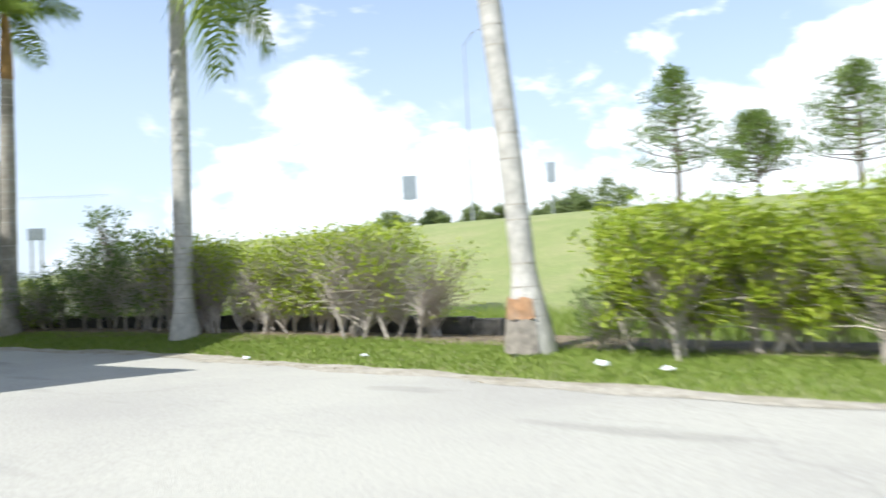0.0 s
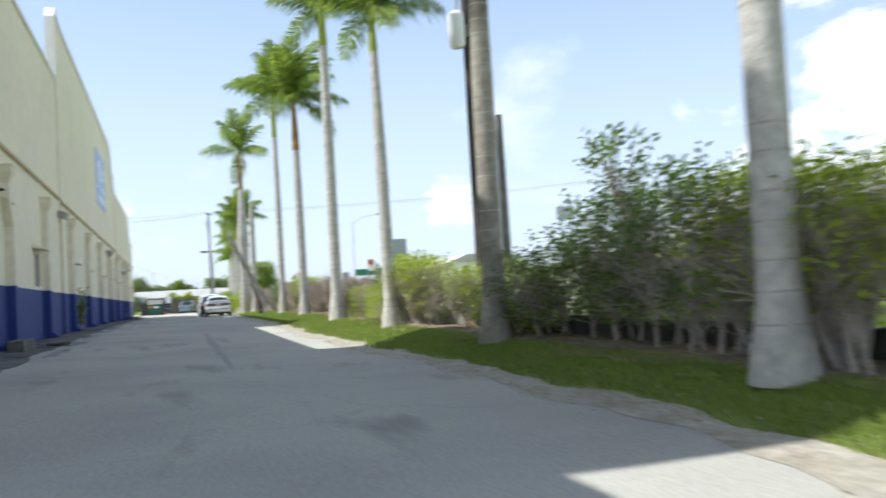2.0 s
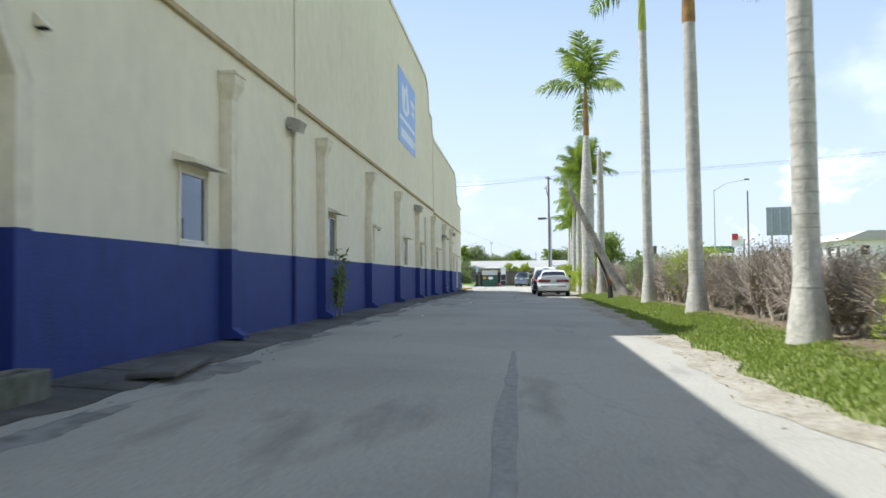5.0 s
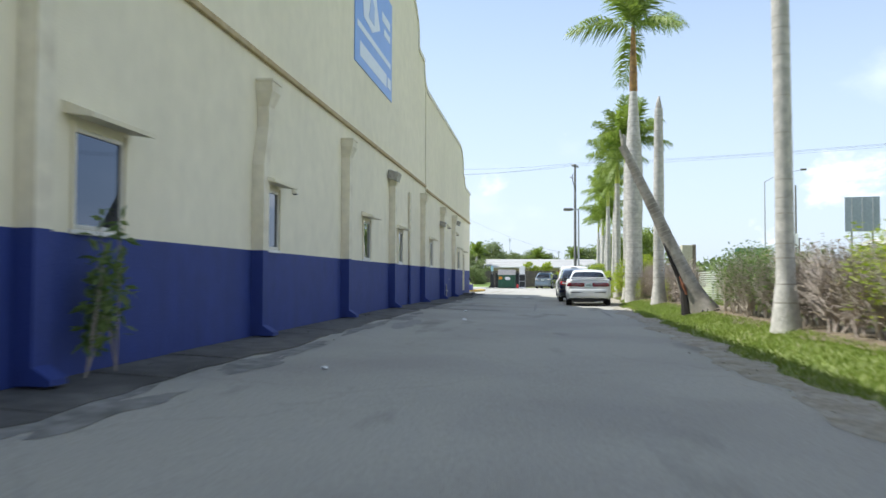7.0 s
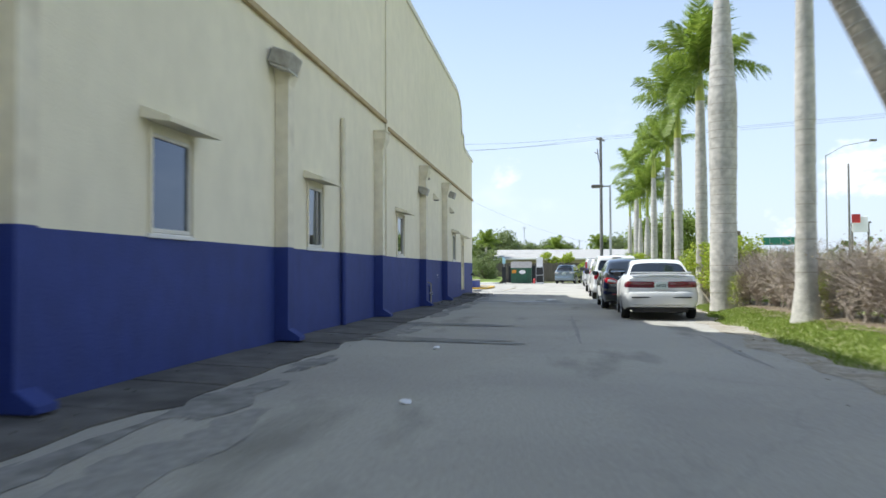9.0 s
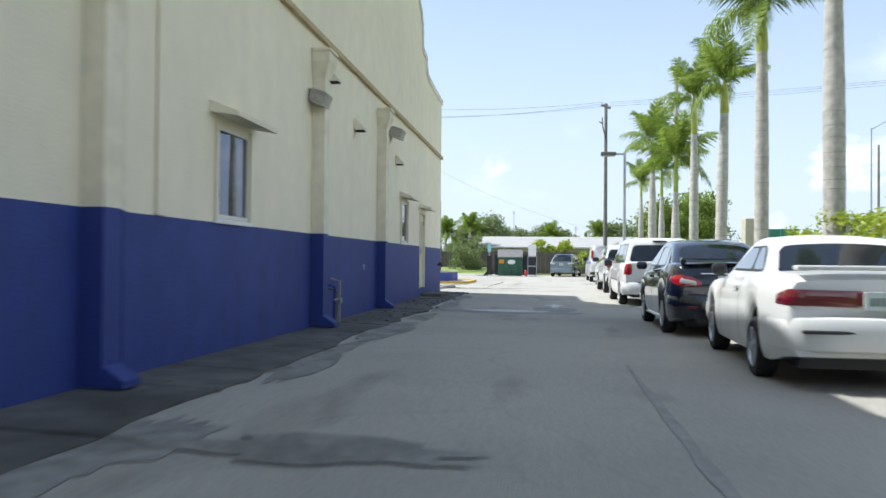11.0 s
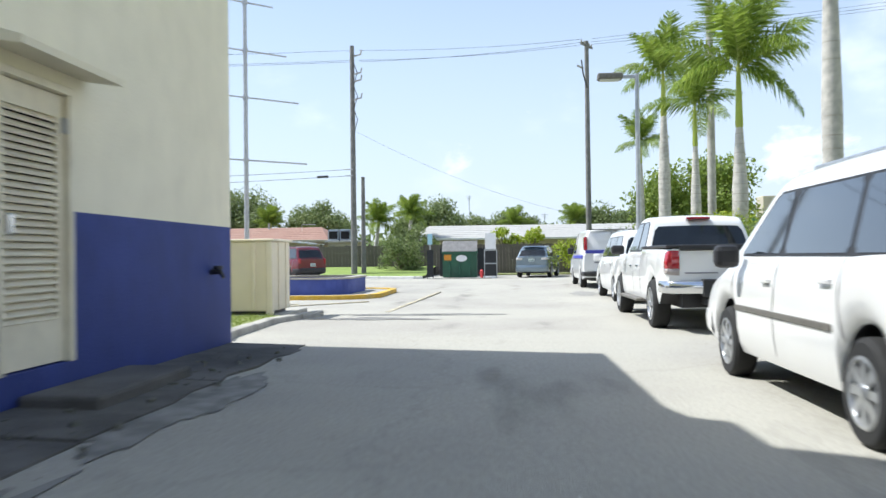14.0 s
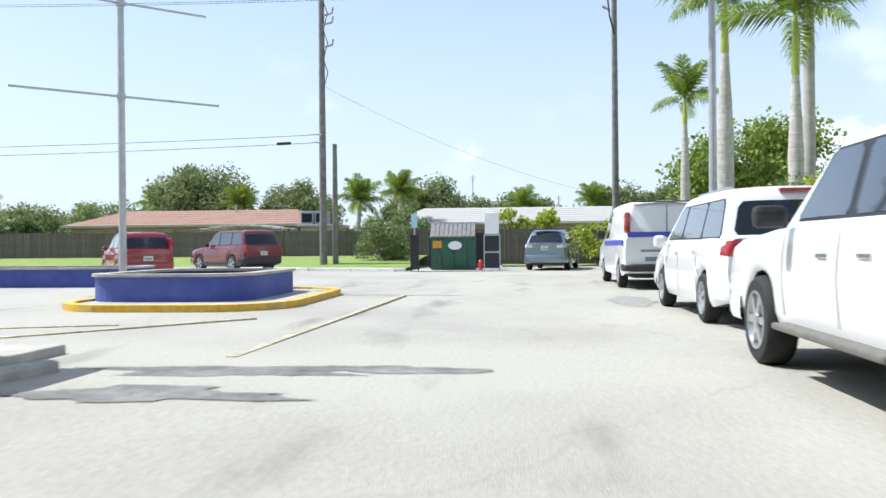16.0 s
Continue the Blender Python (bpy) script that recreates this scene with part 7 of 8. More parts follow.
# painted markings on the tarmac
tagged(part("road_arrow", extrude_poly([(-76.5, 5.53), (-77.2, 5.53), (-77.2, 5.36), (-77.95, 5.61), (-77.2, 5.86), (-77.2, 5.69), (-76.5, 5.69)], "z", gz(-77, 5.6) + 0.010, gz(-77, 5.6) + 0.021), LINE_W), "worn white arrow painted on the drive", "road marking", kind="structure")
for a, b, w in (((-90.4, 2.95), (-99.5, 3.25), 0.10), ((-90.0, -1.8), (-94.3, 1.9), 0.10), ((-91.2, -6), (-93.4, 0.4), 0.10)):
    d = (Vector(b) - Vector(a)).normalized()
    n = Vector((-d.y, d.x)) * w / 2
    q = [Vector(a) + n, Vector(b) + n, Vector(b) - n, Vector(a) - n]
    tagged(part("bay_line", extrude_poly([tuple(p) for p in q], "z", gz(a[0], a[1]) - 0.02, gz(a[0], a[1]) + 0.019), LINE_Y), "faded yellow bay line", "road marking", kind="structure")
# fresh dark bitumen patches and tyre-stained strip on the drive
PATCH = shader("dark_bitumen_patch", (0.27, 0.262, 0.24), 0.9, vary=0.2, scale=12, bump=0.4, bump_scale=60)
for x0_, x1_, y_, w_ in ((-20.0, -33.0, 6.35, 0.10), (-48.0, -51.5, 3.6, 0.28), (-55.5, -60.5, 8.35, 0.07), (-34.6, -35.6, 4.35, 0.07), (-58.0, -66.0, 6.2, 0.05), (-96.6, -99.4, 7.5, 0.45)):
    n = 26
    up, dn = [], []
    for k in range(n + 1):
        u = k / n
        px_ = x0_ + (x1_ - x0_) * u
        f = w_ * (0.25 + 0.75 * math.sin(math.pi * min(1, max(0.0, u)))) * RNG.uniform(0.8, 1.1)
        c = y_ + 0.35 * w_ * noise.noise(Vector((px_ * 1.3, y_, 0)))
        up.append((px_, c + f))
        dn.append((px_, c - f * RNG.uniform(0.6, 1.1)))
    bm = bmesh.new()
    vu = [bm.verts.new((p, q, gz(p, q) + 0.0165)) for p, q in up]
    vd = [bm.verts.new((p, q, gz(p, q) + 0.0165)) for p, q in dn]
    for k in range(n):
        bm.faces.new((vu[k], vu[k + 1], vd[k + 1], vd[k]))
    tagged(part("tar_patch", bm, PATCH), "dark smear of tar and oil on the asphalt", "stain", kind="structure")
# standing water, damp asphalt, dark stains and a painted shadow streak


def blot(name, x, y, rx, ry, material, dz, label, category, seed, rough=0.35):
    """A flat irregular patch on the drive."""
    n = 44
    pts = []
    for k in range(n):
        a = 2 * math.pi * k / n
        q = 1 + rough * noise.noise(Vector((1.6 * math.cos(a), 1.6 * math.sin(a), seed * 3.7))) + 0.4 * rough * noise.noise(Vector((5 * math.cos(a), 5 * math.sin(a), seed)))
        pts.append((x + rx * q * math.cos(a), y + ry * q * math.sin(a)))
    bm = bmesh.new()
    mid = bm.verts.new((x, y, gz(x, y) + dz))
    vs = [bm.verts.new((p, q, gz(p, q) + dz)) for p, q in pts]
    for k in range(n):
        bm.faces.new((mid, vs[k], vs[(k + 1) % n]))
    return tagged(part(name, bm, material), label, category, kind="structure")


blot("damp_patch", -74.7, 4.3, 0.75, 1.9, WET_AND_SHADOW, 0.0145, "damp dark asphalt round the puddle", "stain", 1)
blot("damp_patch", -75.2, 5.6, 1.15, 0.55, WET_AND_SHADOW, 0.0165, "damp dark asphalt round the puddle", "stain", 2, 0.6)
blot("damp_patch", -74.9, 2.7, 0.45, 1.0, WET_AND_SHADOW, 0.0185, "damp dark asphalt by the wall", "stain", 3, 0.6)
blot("puddle", -74.75, 4.55, 0.42, 0.75, WATER, 0.0205, "shallow puddle mirroring the sky on the drive", "puddle", 4, 0.4)
blot("puddle", -74.95, 3.6, 0.12, 0.65, WATER, 0.0225, "thin run of water across the drive", "puddle", 5, 0.5)
# dark blots coloured onto the drive in place of a cast shadow
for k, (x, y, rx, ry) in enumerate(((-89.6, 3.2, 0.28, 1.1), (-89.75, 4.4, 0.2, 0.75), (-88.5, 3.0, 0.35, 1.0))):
    blot("stain_and_shadow_blot", x, y, rx, ry, WET_AND_SHADOW, 0.0145 + 0.002 * k, "dark shadow streak painted across the sunlit drive", "stain", 10 + k, 0.7)
for k in range(16):
    x = -27.0 - 3.5 * k + RNG.uniform(-0.9, 0.9)
    blot("dirt_wash", x, 3.0 + RNG.uniform(-0.1, 0.15), RNG.uniform(0.9, 1.9), RNG.uniform(0.16, 0.34), DIRT, 0.0146 + 0.0004 * k, "dark dirt washed from the wall onto the drive", "stain", 40 + k, 0.8)
for k, (x, y, rx, ry) in enumerate(((-57.8, 3.9, 0.35, 1.5), (-61.5, 4.1, 0.3, 1.0))):
    blot("stain_and_shadow_blot", x, y, rx, ry, WET_AND_SHADOW, 0.0220 + 0.002 * k, "dark oily run across the shaded drive", "stain", 60 + k, 0.8)
# litter
for x, y, s in ((-3.4, 8.9, 0.08), (-2.6, 8.75, 0.06), (-9.3, 9.0, 0.05), (-52.0, 4.6, 0.05), (-56.5, 4.2, 0.05), (-41.5, 4.0, 0.04), (-7.0, 9.1, 0.05)):
    t = thing("litter", pose(x, y, (verge_z(x, y) if y > 7 else gz(x, y)) + 0.015, 0, 0, x * 40), "crumpled white litter on the ground", "litter")
    bm = bmesh.new()
    bmesh.ops.create_icosphere(bm, subdivisions=2, radius=s)
    for v in bm.verts:
        v.co *= 1 + 0.5 * noise.noise(v.co * 25)
        v.co.z = max(v.co.z * 0.5 + s * 0.25, 0)
    part("paper", bm, PAPER, t)

# ---- bin store ----
t = thing("waste_skip", pose(-116.3, 2.98, G), "green steel waste skip with ribbed grey lid", "skip")
part("bin", extrude_poly([(-0.55, 0.06), (0.62, 0.06), (0.75, 1.35), (-0.55, 1.5)], "y", -0.86, 0.86), GREEN_BIN, t)
for y in (-0.5, 0.0, 0.5):
    part("rib", box(0.58, 0.76, y - 0.04, y + 0.04, 0.15, 1.25, 0.01), GREEN_BIN, t)
part("rim", box(0.55, 0.82, -0.92, 0.92, 1.28, 1.36, 0.015), GREEN_BIN, t)
bm = bmesh.new()
for k in range(20):
    y = -0.88 + 1.76 * k / 20
    q = [(0.84, 1.36), (0.3, 1.88), (-0.55, 1.90), (-0.55, 1.86), (0.28, 1.84), (0.80, 1.33)]
    o = 0.03 if k % 2 else 0.0
    lo = [bm.verts.new((x, y, z + o)) for x, z in q]
    hi = [bm.verts.new((x, y + 0.088, z + o)) for x, z in q]
    bm.faces.new(lo)
    bm.faces.new(hi[::-1])
    for i in range(6):
        j = (i + 1) % 6
        bm.faces.new((lo[i], lo[j], hi[j], hi[i]))
part("lid", bm, LID, t, "ribbed grey plastic lid")
part("warning_label", box(0.75, 0.775, -0.78, -0.42, 0.92, 1.20), ORANGE, t, "orange label")
part("emblem", extrude_poly([(0.1 + 0.28 * math.cos(a * 0.5236), 1.02 + 0.17 * math.sin(a * 0.5236)) for a in range(12)], "x", 0.76, 0.785), SIGN_WHITE, t, "white oval emblem")
part("wheel_skid", box(-0.4, 0.5, -0.8, 0.8, 0.0, 0.06), PLASTIC, t)
for y, name_, sky_ in ((1.55, "gate_leaf", True), (4.55, "gate_leaf", False)):
    t = thing("bin_store_gate", pose(-114.95, y, G), "open dark bin store gate with a sign plate on top", "gate", "bin store gates")
    w = 0.12 if sky_ else 0.28
    part("panel", box(-0.03, 0.03, -w, w, 0.12, 1.38), BLACK_MESH, t)
    bm = bmesh.new()
    for q in ((-w - 0.04, -w, 0.0, 1.45), (w, w + 0.04, 0.0, 1.45), (-w, w, 1.38, 1.45), (-w, w, 0.72, 0.78)):
        add_box(bm, -0.04, 0.04, q[0], q[1], q[2], q[3], 0.008)
    part("frame", bm, BLACK_MESH if sky_ else GALV, t)
    part("sign", box(-0.02, 0.045, -w * 0.95, w * 0.95, 1.46 if not sky_ else 1.72, 2.25, 0.006), SIGN_SKY if sky_ else SIGN_WHITE, t)
    if not sky_:
        part("foot_board", box(-0.05, 0.05, -w, w, 0.0, 0.14, 0.01), SIGN_WHITE, t)
    else:
        part("sign_post", box(-0.03, 0.02, -0.03, 0.03, 1.4, 1.75), GALV, t)
for y0, y1, x0, x1 in ((1.75, 4.3, -118.6, -118.45),):
    tagged(part("bin_store_screen", box(x0, x1, y0, y1, G - 0.1, G + 1.55), BLACK_MESH), "black slatted screen of the bin store", "screen", kind="structure")
tagged(part("bin_pad", box(-118.4, -114.6, 1.45, 4.6, G - 0.1, G + 0.05), CONCRETE), "concrete pad of the bin store", "pad", kind="structure")

t = thing("hydrant", pose(-115.0, 4.1, G), "small red hydrant post beside the bin store gate", "hydrant")
part("barrel", tube([(0, 0, 0), (0, 0, 0.32), (0, 0, 0.40), (0, 0, 0.46)], [0.08, 0.075, 0.085, 0.03], 12), RED_PLASTIC, t)
part("outlet", tube([(0, -0.12, 0.26), (0, 0.12, 0.26)], 0.035, 8), RED_PLASTIC, t)

# ---- lawn, kerb and fence at the far side ----
lx = [-112.0 - 0.5 * i for i in range(0, 40)]
LAWN = shader("bright_lawn", (0.20, 0.27, 0.06), 0.95, vary=0.2, scale=12, bump=0.5, bump_scale=40, tint=(0.15, 0.22, 0.045), tint_scale=1.0)
verts, faces = [], []
front = lambda y: float(np.interp(-y, (-1.2, -0.7, 3.05, 7.1, 40), (-115.4, -115.4, -116.8, -119.1, -121.3)))
ly_ = [1.1 - 0.6 * k for k in range(70)]
for y in ly_:
    for u in (0.0, 0.02, 0.25, 0.5, 0.75, 1.0, 1.1):
        x = front(y) + (-124.2 - front(y)) * u
        verts.append((x, y, G - 0.1 if u == 0 else G + 0.12 + 0.44 * smooth(0, 1, u)))
for i in range(len(ly_) - 1):
    for k in range(6):
        a = i * 7 + k
        faces.append((a, a + 7, a + 8, a + 1))
tagged(soup("far_lawn", verts, faces, LAWN, smooth_faces=True), "bright mown lawn rising to the fence", "lawn", kind="structure")
tagged(part("far_lawn_strip", box(-140, -121.2, 4.8, 30, G - 0.1, G + 0.08), GRASS_SOIL), "grass strip before the fence", "lawn", kind="structure")
kb = thing("far_kerb", Matrix(), "white concrete kerb along the lawn", "kerb", kind="structure")
line = [(-115.3, 1.15), (-115.3, 0.75), (-116.7, -3.05), (-119.0, -7.1), (-121.2, -40)]
for (xa, ya), (xb, yb) in zip(line, line[1:]):
    L = math.hypot(xb - xa, yb - ya)
    k = max(1, int(L / 1.8))
    for i in range(k):
        o = part("kerb_stone", box(0.01, L / k - 0.01, -0.09, 0.09, -0.1, 0.15, 0.02), WHITE_TRIM, kb)
        o.matrix_local = pose(xa + (xb - xa) * i / k, ya + (yb - ya) * i / k, G, 0, 0, math.degrees(math.atan2(yb - ya, xb - xa)))
fence = thing("fence", Matrix(), "weathered grey close-board timber fence", "fence")
fb = part("board", box(-0.012, 0.012, -0.095, 0.095, 0, 1.85), FENCE, fence)
fb.location = (-124.0, -34.0, G - 0.02)
y, k = -33.8, 0
while y < 24:
    o = shared("board", fb, fence)
    o.location = (-124.0 + RNG.uniform(-0.012, 0.012), y, G - 0.02 + RNG.uniform(-0.03, 0.03))
    y += 0.2
for y in range(-33, 25, 3):
    part("post", box(-124.12, -124.02, y - 0.05, y + 0.05, G - 0.05, G + 1.95), FENCE, fence)
# white tubular hand rail before the fence
t = thing("carport_roof", pose(-125.6, -8.6, G), "white curved carport roof beside the fence", "carport")
bm = bmesh.new()
for i in range(8):
    a0, a1 = i / 8, (i + 1) / 8
    z = lambda u: 1.95 + 0.22 * math.sin(math.pi * u)
    add_box(bm, -1.2, 1.2, -2.2 + 4.4 * a0, -2.2 + 4.4 * a1, z((a0 + a1) / 2) - 0.03, z((a0 + a1) / 2) + 0.03)
part("canopy", bm, SIGN_WHITE, t)
for x in (-1.1, 1.1):
    for y in (-2.1, 2.1):
        part("post", tube([(x, y, 0), (x, y, 1.97)], 0.04, 8), GALV, t)


def house(x, y0, y1, depth, eave, ridge, roof_mat, label, wins):
    t = thing("bungalow", pose(x, 0, 0.3), label, "house", "houses beyond the fence")
    e, r = eave - 0.3, ridge - 0.3
    part("wall", box(-depth, 0, y0 + 0.4, y1 - 0.4, 0, e), HOUSE_WALL, t)
    bm = bmesh.new()
    o = 0.6
    a = [bm.verts.new(c) for c in ((o, y0, e - 0.05), (o, y1, e - 0.05), (-depth - o, y1, e - 0.05), (-depth - o, y0, e - 0.05))]
    b = [bm.verts.new(c) for c in ((-depth / 2, y0 + 1.6, r), (-depth / 2, y1 - 1.6, r))]
    for f in ((a[0], a[1], b[1], b[0]), (a[2], a[3], b[0], b[1]), (a[1], a[2], b[1]), (a[3], a[0], b[0]), (a[3], a[2], a[1], a[0])):
        bm.faces.new(f)
    part("roof", bm, roof_mat, t)
    part("fascia", box(o - 0.02, o + 0.05, y0, y1, e - 0.16, e - 0.02, 0.01), WHITE_TRIM if roof_mat == ROOF_WHITE else HOUSE_WALL, t)
    n = int((r - e) / 0.13)
    for k in range(1, n):
        u = k / n
        x_ = o + (-depth / 2 - o) * u
        bm = box(x_ - 0.02, x_ + 0.02, y0 + 1.6 * u + 0.05, y1 - 1.6 * u - 0.05, e - 0.05 + (r - e + 0.05) * u - 0.02, e - 0.05 + (r - e + 0.05) * u + 0.008)
        part("tile_course", bm, roof_mat, t)
    for wy in wins:
        wdw = part("window", box(-0.02, 0.03, wy - 0.6, wy + 0.6, 0.9, 1.9, 0.01), WHITE_TRIM, t)
        part("pane", box(0.03, 0.045, wy - 0.52, wy + 0.52, 0.97, 1.83), HOUSE_DARK, wdw)
    return t


hred = house(-129.5, -20.9, -6.6, 9.0, 2.75, 3.75, ROOF_RED, "low bungalow with a faded terracotta roof", (-19, -15, -11, -8.2))
part("aerial", tube([(-3, -9.3, 3.0), (-3, -9.3, 3.6), (-3, -8.3, 3.6)], 0.025, 5), GALV, hred)
part("flue", tube([(-4, -12.0, 3.0), (-4, -12.0, 3.75)], 0.09, 8), ROOF_WHITE, hred)
for y in (-6.1, -5.3):
    t = thing("roof_unit", pose(-128.5, y, 2.62), "dark rooftop air-conditioning unit", "air conditioner", "rooftop units")
    part("casing", box(-0.35, 0.35, -0.36, 0.36, 0, 0.75, 0.03), SIGN_GREY, t)
    part("grille", box(0.35, 0.37, -0.28, 0.28, 0.12, 0.62), LOUVRE_DARK, t)
t = thing("lean_to", pose(-128.5, -5.4, 0.3), "beige flat-roofed lean-to beside the bungalow", "outbuilding")
part("wall", box(-2, 0.5, -1.0, 1.0, 0, 2.2), HOUSE_WALL, t)
part("roof", box(-2.2, 0.7, -1.2, 1.2, 2.2, 2.32, 0.02), ROOF, t)
house(-130.5, -1.9, 16.5, 9.0, 2.75, 3.75, ROOF_WHITE, "low bungalow with a white tiled roof", (2.5, 6.2, 10, 13))
house(-165, -44, -24, 9.0, 2.9, 3.9, ROOF_WHITE, "distant pale bungalow among trees", (-40, -34, -28))


def insulator(t, x, y, z):
    part("insulator", tube([(x, y, z), (x, y, z + 0.08), (x, y, z + 0.16)], [0.03, 0.055, 0.025], 8), CERAMIC, t)


def utility_pole(x, y, top, r, arms, label, z=0.37, extra=(), wood=None):
    t = thing("utility_pole", pose(x, y, z), label, "utility pole", "utility poles")
    h = top - z
    part("pole", tube([(0, 0, -0.2), (0, 0, h)], [r, r * 0.7], 12), wood or WOODPOLE, t, "", True)
    for az, half, yaw in arms:
        bm = box(-0.05, 0.05, -half, half, az - z - 0.06, az - z + 0.06)
        bmesh.ops.rotate(bm, verts=bm.verts, cent=(0, 0, 0), matrix=Matrix.Rotation(radians(yaw), 3, "Z"))
        part("crossarm", bm, WOODPOLE, t)
        c, s_ = math.cos(radians(yaw)), math.sin(radians(yaw))
        for u in (-0.9, -0.45, 0.45, 0.9):
            insulator(t, -s_ * half * u, c * half * u, az - z + 0.06)
    for pts, rad, mat, nm in extra:
        part(nm, tube([(p[0], p[1], p[2] - z) for p in pts], rad, 8), mat, t)
    return t


pa, pb = (-121.7, 10.05), (-119.2, -3.05)
utility_pole(*pa, 13.7, 0.17, ((13.45, 0.75, 60),), "tall dark timber utility pole with crossarm and wires", extra=(
    ([(0.1, 0, 11.0), (0.35, -0.25, 11.8), (0.1, -0.3, 12.6)], 0.04, WIRE, "drop_cable"), ([(0.15, -0.2, 12.1), (0.15, -0.55, 12.3)], 0.06, CERAMIC, "cut_out")))
utility_pole(*pb, 13.2, 0.17, (), "tall timber utility pole with insulator brackets", extra=tuple(
    ([(0.1, 0.1, z), (0.1, 0.5, z + 0.1), (0.1, 0.55, z + 0.35)], 0.045, CERAMIC, "bracket") for z in (12.6, 11.6, 11.2, 10.2)) + tuple(
    ([(0.12, 0.12, z), (0.1, 0.3, z - 0.5), (0.12, 0.14, z - 1.1)], 0.02, WIRE, "loop_cable") for z in (12.2, 10.9, 9.6)) + ((([(0.15, -0.55, 6.35), (0.15, 0.0, 6.35)]), 0.03, GALV, "service_bracket"), ([(0.15, -0.45, 6.0), (0.15, 0.0, 6.0)], 0.03, GALV, "service_bracket")))
utility_pole(-119.4, -2.55, 5.95, 0.14, (), "short timber stub pole beside the utility pole")
p1 = utility_pole(-26.5, 13.0, 11.0, 0.17, ((10.6, 0.9, 20),), "dark timber utility pole with a pale transformer can", z=verge_z(-26.5, 13), wood=POLE_DARK)
utility_pole(-26.6, 13.75, 5.65, 0.125, (), "short weathered timber stub pole behind the hedge", z=verge_z(-26.6, 13.75))
part("transformer", tube([(0.1, -0.34, 6.9), (0.1, -0.34, 7.0), (0.1, -0.34, 7.75), (0.1, -0.34, 7.85)], [0.16, 0.21, 0.21, 0.1], 12), SIGN_WHITE, p1, "pale transformer can", True)
part("bracket", box(-0.02, 0.18, -0.2, 0.0, 7.2, 7.5), FIXTURE, p1)
part("pot_head", tube([(0.1, -0.3, 7.85), (0.12, -0.28, 8.4)], [0.04, 0.03], 6), CERAMIC, p1)


def cable(a, b, sag, r=0.012, label="thin black overhead power cable"):
    pts = []
    a, b = Vector(a), Vector(b)
    for i in range(13):
        u = i / 12
        p = a.lerp(b, u)
        p.z -= sag * 4 * u * (1 - u)
        pts.append(p)
    bm = bmesh.new()
    add_tube(bm, pts, r, 5)
    return tagged(part("cable", bm, WIRE), label, "cable", "overhead cables")


for dz, dy in ((0.15, 0), (-0.1, 0.3), (0.12, 0.6)):
    cable((pa[0] + 0.3 - dy, pa[1] - 0.3, 13.6 + dz), (pb[0], pb[1] + 0.4, 12.8 + dz - dy), 0.18, 0.010)
    cable((pa[0] + 0.3 - dy, pa[1] + 0.3, 13.6 + dz), (-96.0 - dy, 62.0, 14.2 + dz), 0.7, 0.009)
    cable((pb[0], pb[1] - 0.1, 12.8 + dz - dy), (-112.0, -45.0, 12.6 + dz - dy), 0.5, 0.010)
for z in (6.35, 6.0):
    cable((pb[0], pb[1] - 0.4, z), (-108.0, -40.0, z - 1.3), 0.35, 0.012, "black overhead service cable on poles")
part("splice", tube([(-118.75, -4.35, 5.95), (-118.6, -4.95, 5.91)], 0.07, 6), WIRE)["label"] = "dark cable splice case on the overhead line"
bpy.data.objects["splice"]["category"] = "splice case"
cable((pb[0], pb[1] + 0.1, 8.5), (-128.0, 9.5, 4.2), 0.5, 0.006, "sagging service cable to a bungalow")

# car park lamp
t = thing("street_lamp", pose(-100.3, 9.45, gz(-100, 9)), "grey steel car park lamp with a box head", "street lamp")
part("pole", tube([(0, 0, 0), (0, 0, 6.75)], [0.09, 0.065], 12), GALV, t, "", True)
part("base", tube([(0, 0, 0), (0, 0, 0.5)], [0.24, 0.22], 12), CONCRETE, t)
part("arm", box(-0.04, 0.04, -0.5, 0.0, 6.62, 6.72, 0.01), GALV, t)
part("head", box(-0.2, 0.2, -1.22, -0.45, 6.58, 6.78, 0.04), FIXTURE, t)
part("lens", box(-0.16, 0.16, -1.15, -0.55, 6.555, 6.58, 0.005), LENS, t)
for x, y, h in ((-104, 12.6, 11.5),):
    t = thing("concrete_pole", pose(x, y, gz(x)), "tall pale concrete pole behind the palms", "pole")
    part("pole", tube([(0, 0, 0), (0, 0, h)], [0.16, 0.11], 12), CONCRETE, t, "", True)

utility_pole(-153.0, 42.0, 14.6, 0.16, ((14.2, 0.8, 70),), "slim grey utility pole far along the highway", z=0.4)

# ---- along the highway ----


def highway_lamp(x, y, z, h, reach, swing=0.0):
    t = thing("street_lamp", pose(x, y, z), "tall thin highway lamp with a curved arm", "street lamp", "highway lamps")
    part("pole", tube([(0, 0, -0.5), (0, 0, h)], [0.10, 0.055], 8), GALV, t)
    part("arm", tube([(0, 0, h - 0.1), (reach * 0.4, reach * swing * 0.4, h + 0.7), (reach, reach * swing, h + 1.0)], [0.045, 0.035, 0.035], 6), GALV, t)
    part("head", box(min(reach, reach * 1.25), max(reach, reach * 1.25), reach * swing - 0.16, reach * swing + 0.4, 0.92 + h, 1.1 + h, 0.03), FIXTURE, t)


for x, y, z, h, r, sw in ((-35.6, 55, 4.3, 15.6, 2.0, 0.0), (-123, 30, 0.4, 11.4, 1.3, 2.6)):
    highway_lamp(x, y, z, h, r, sw)


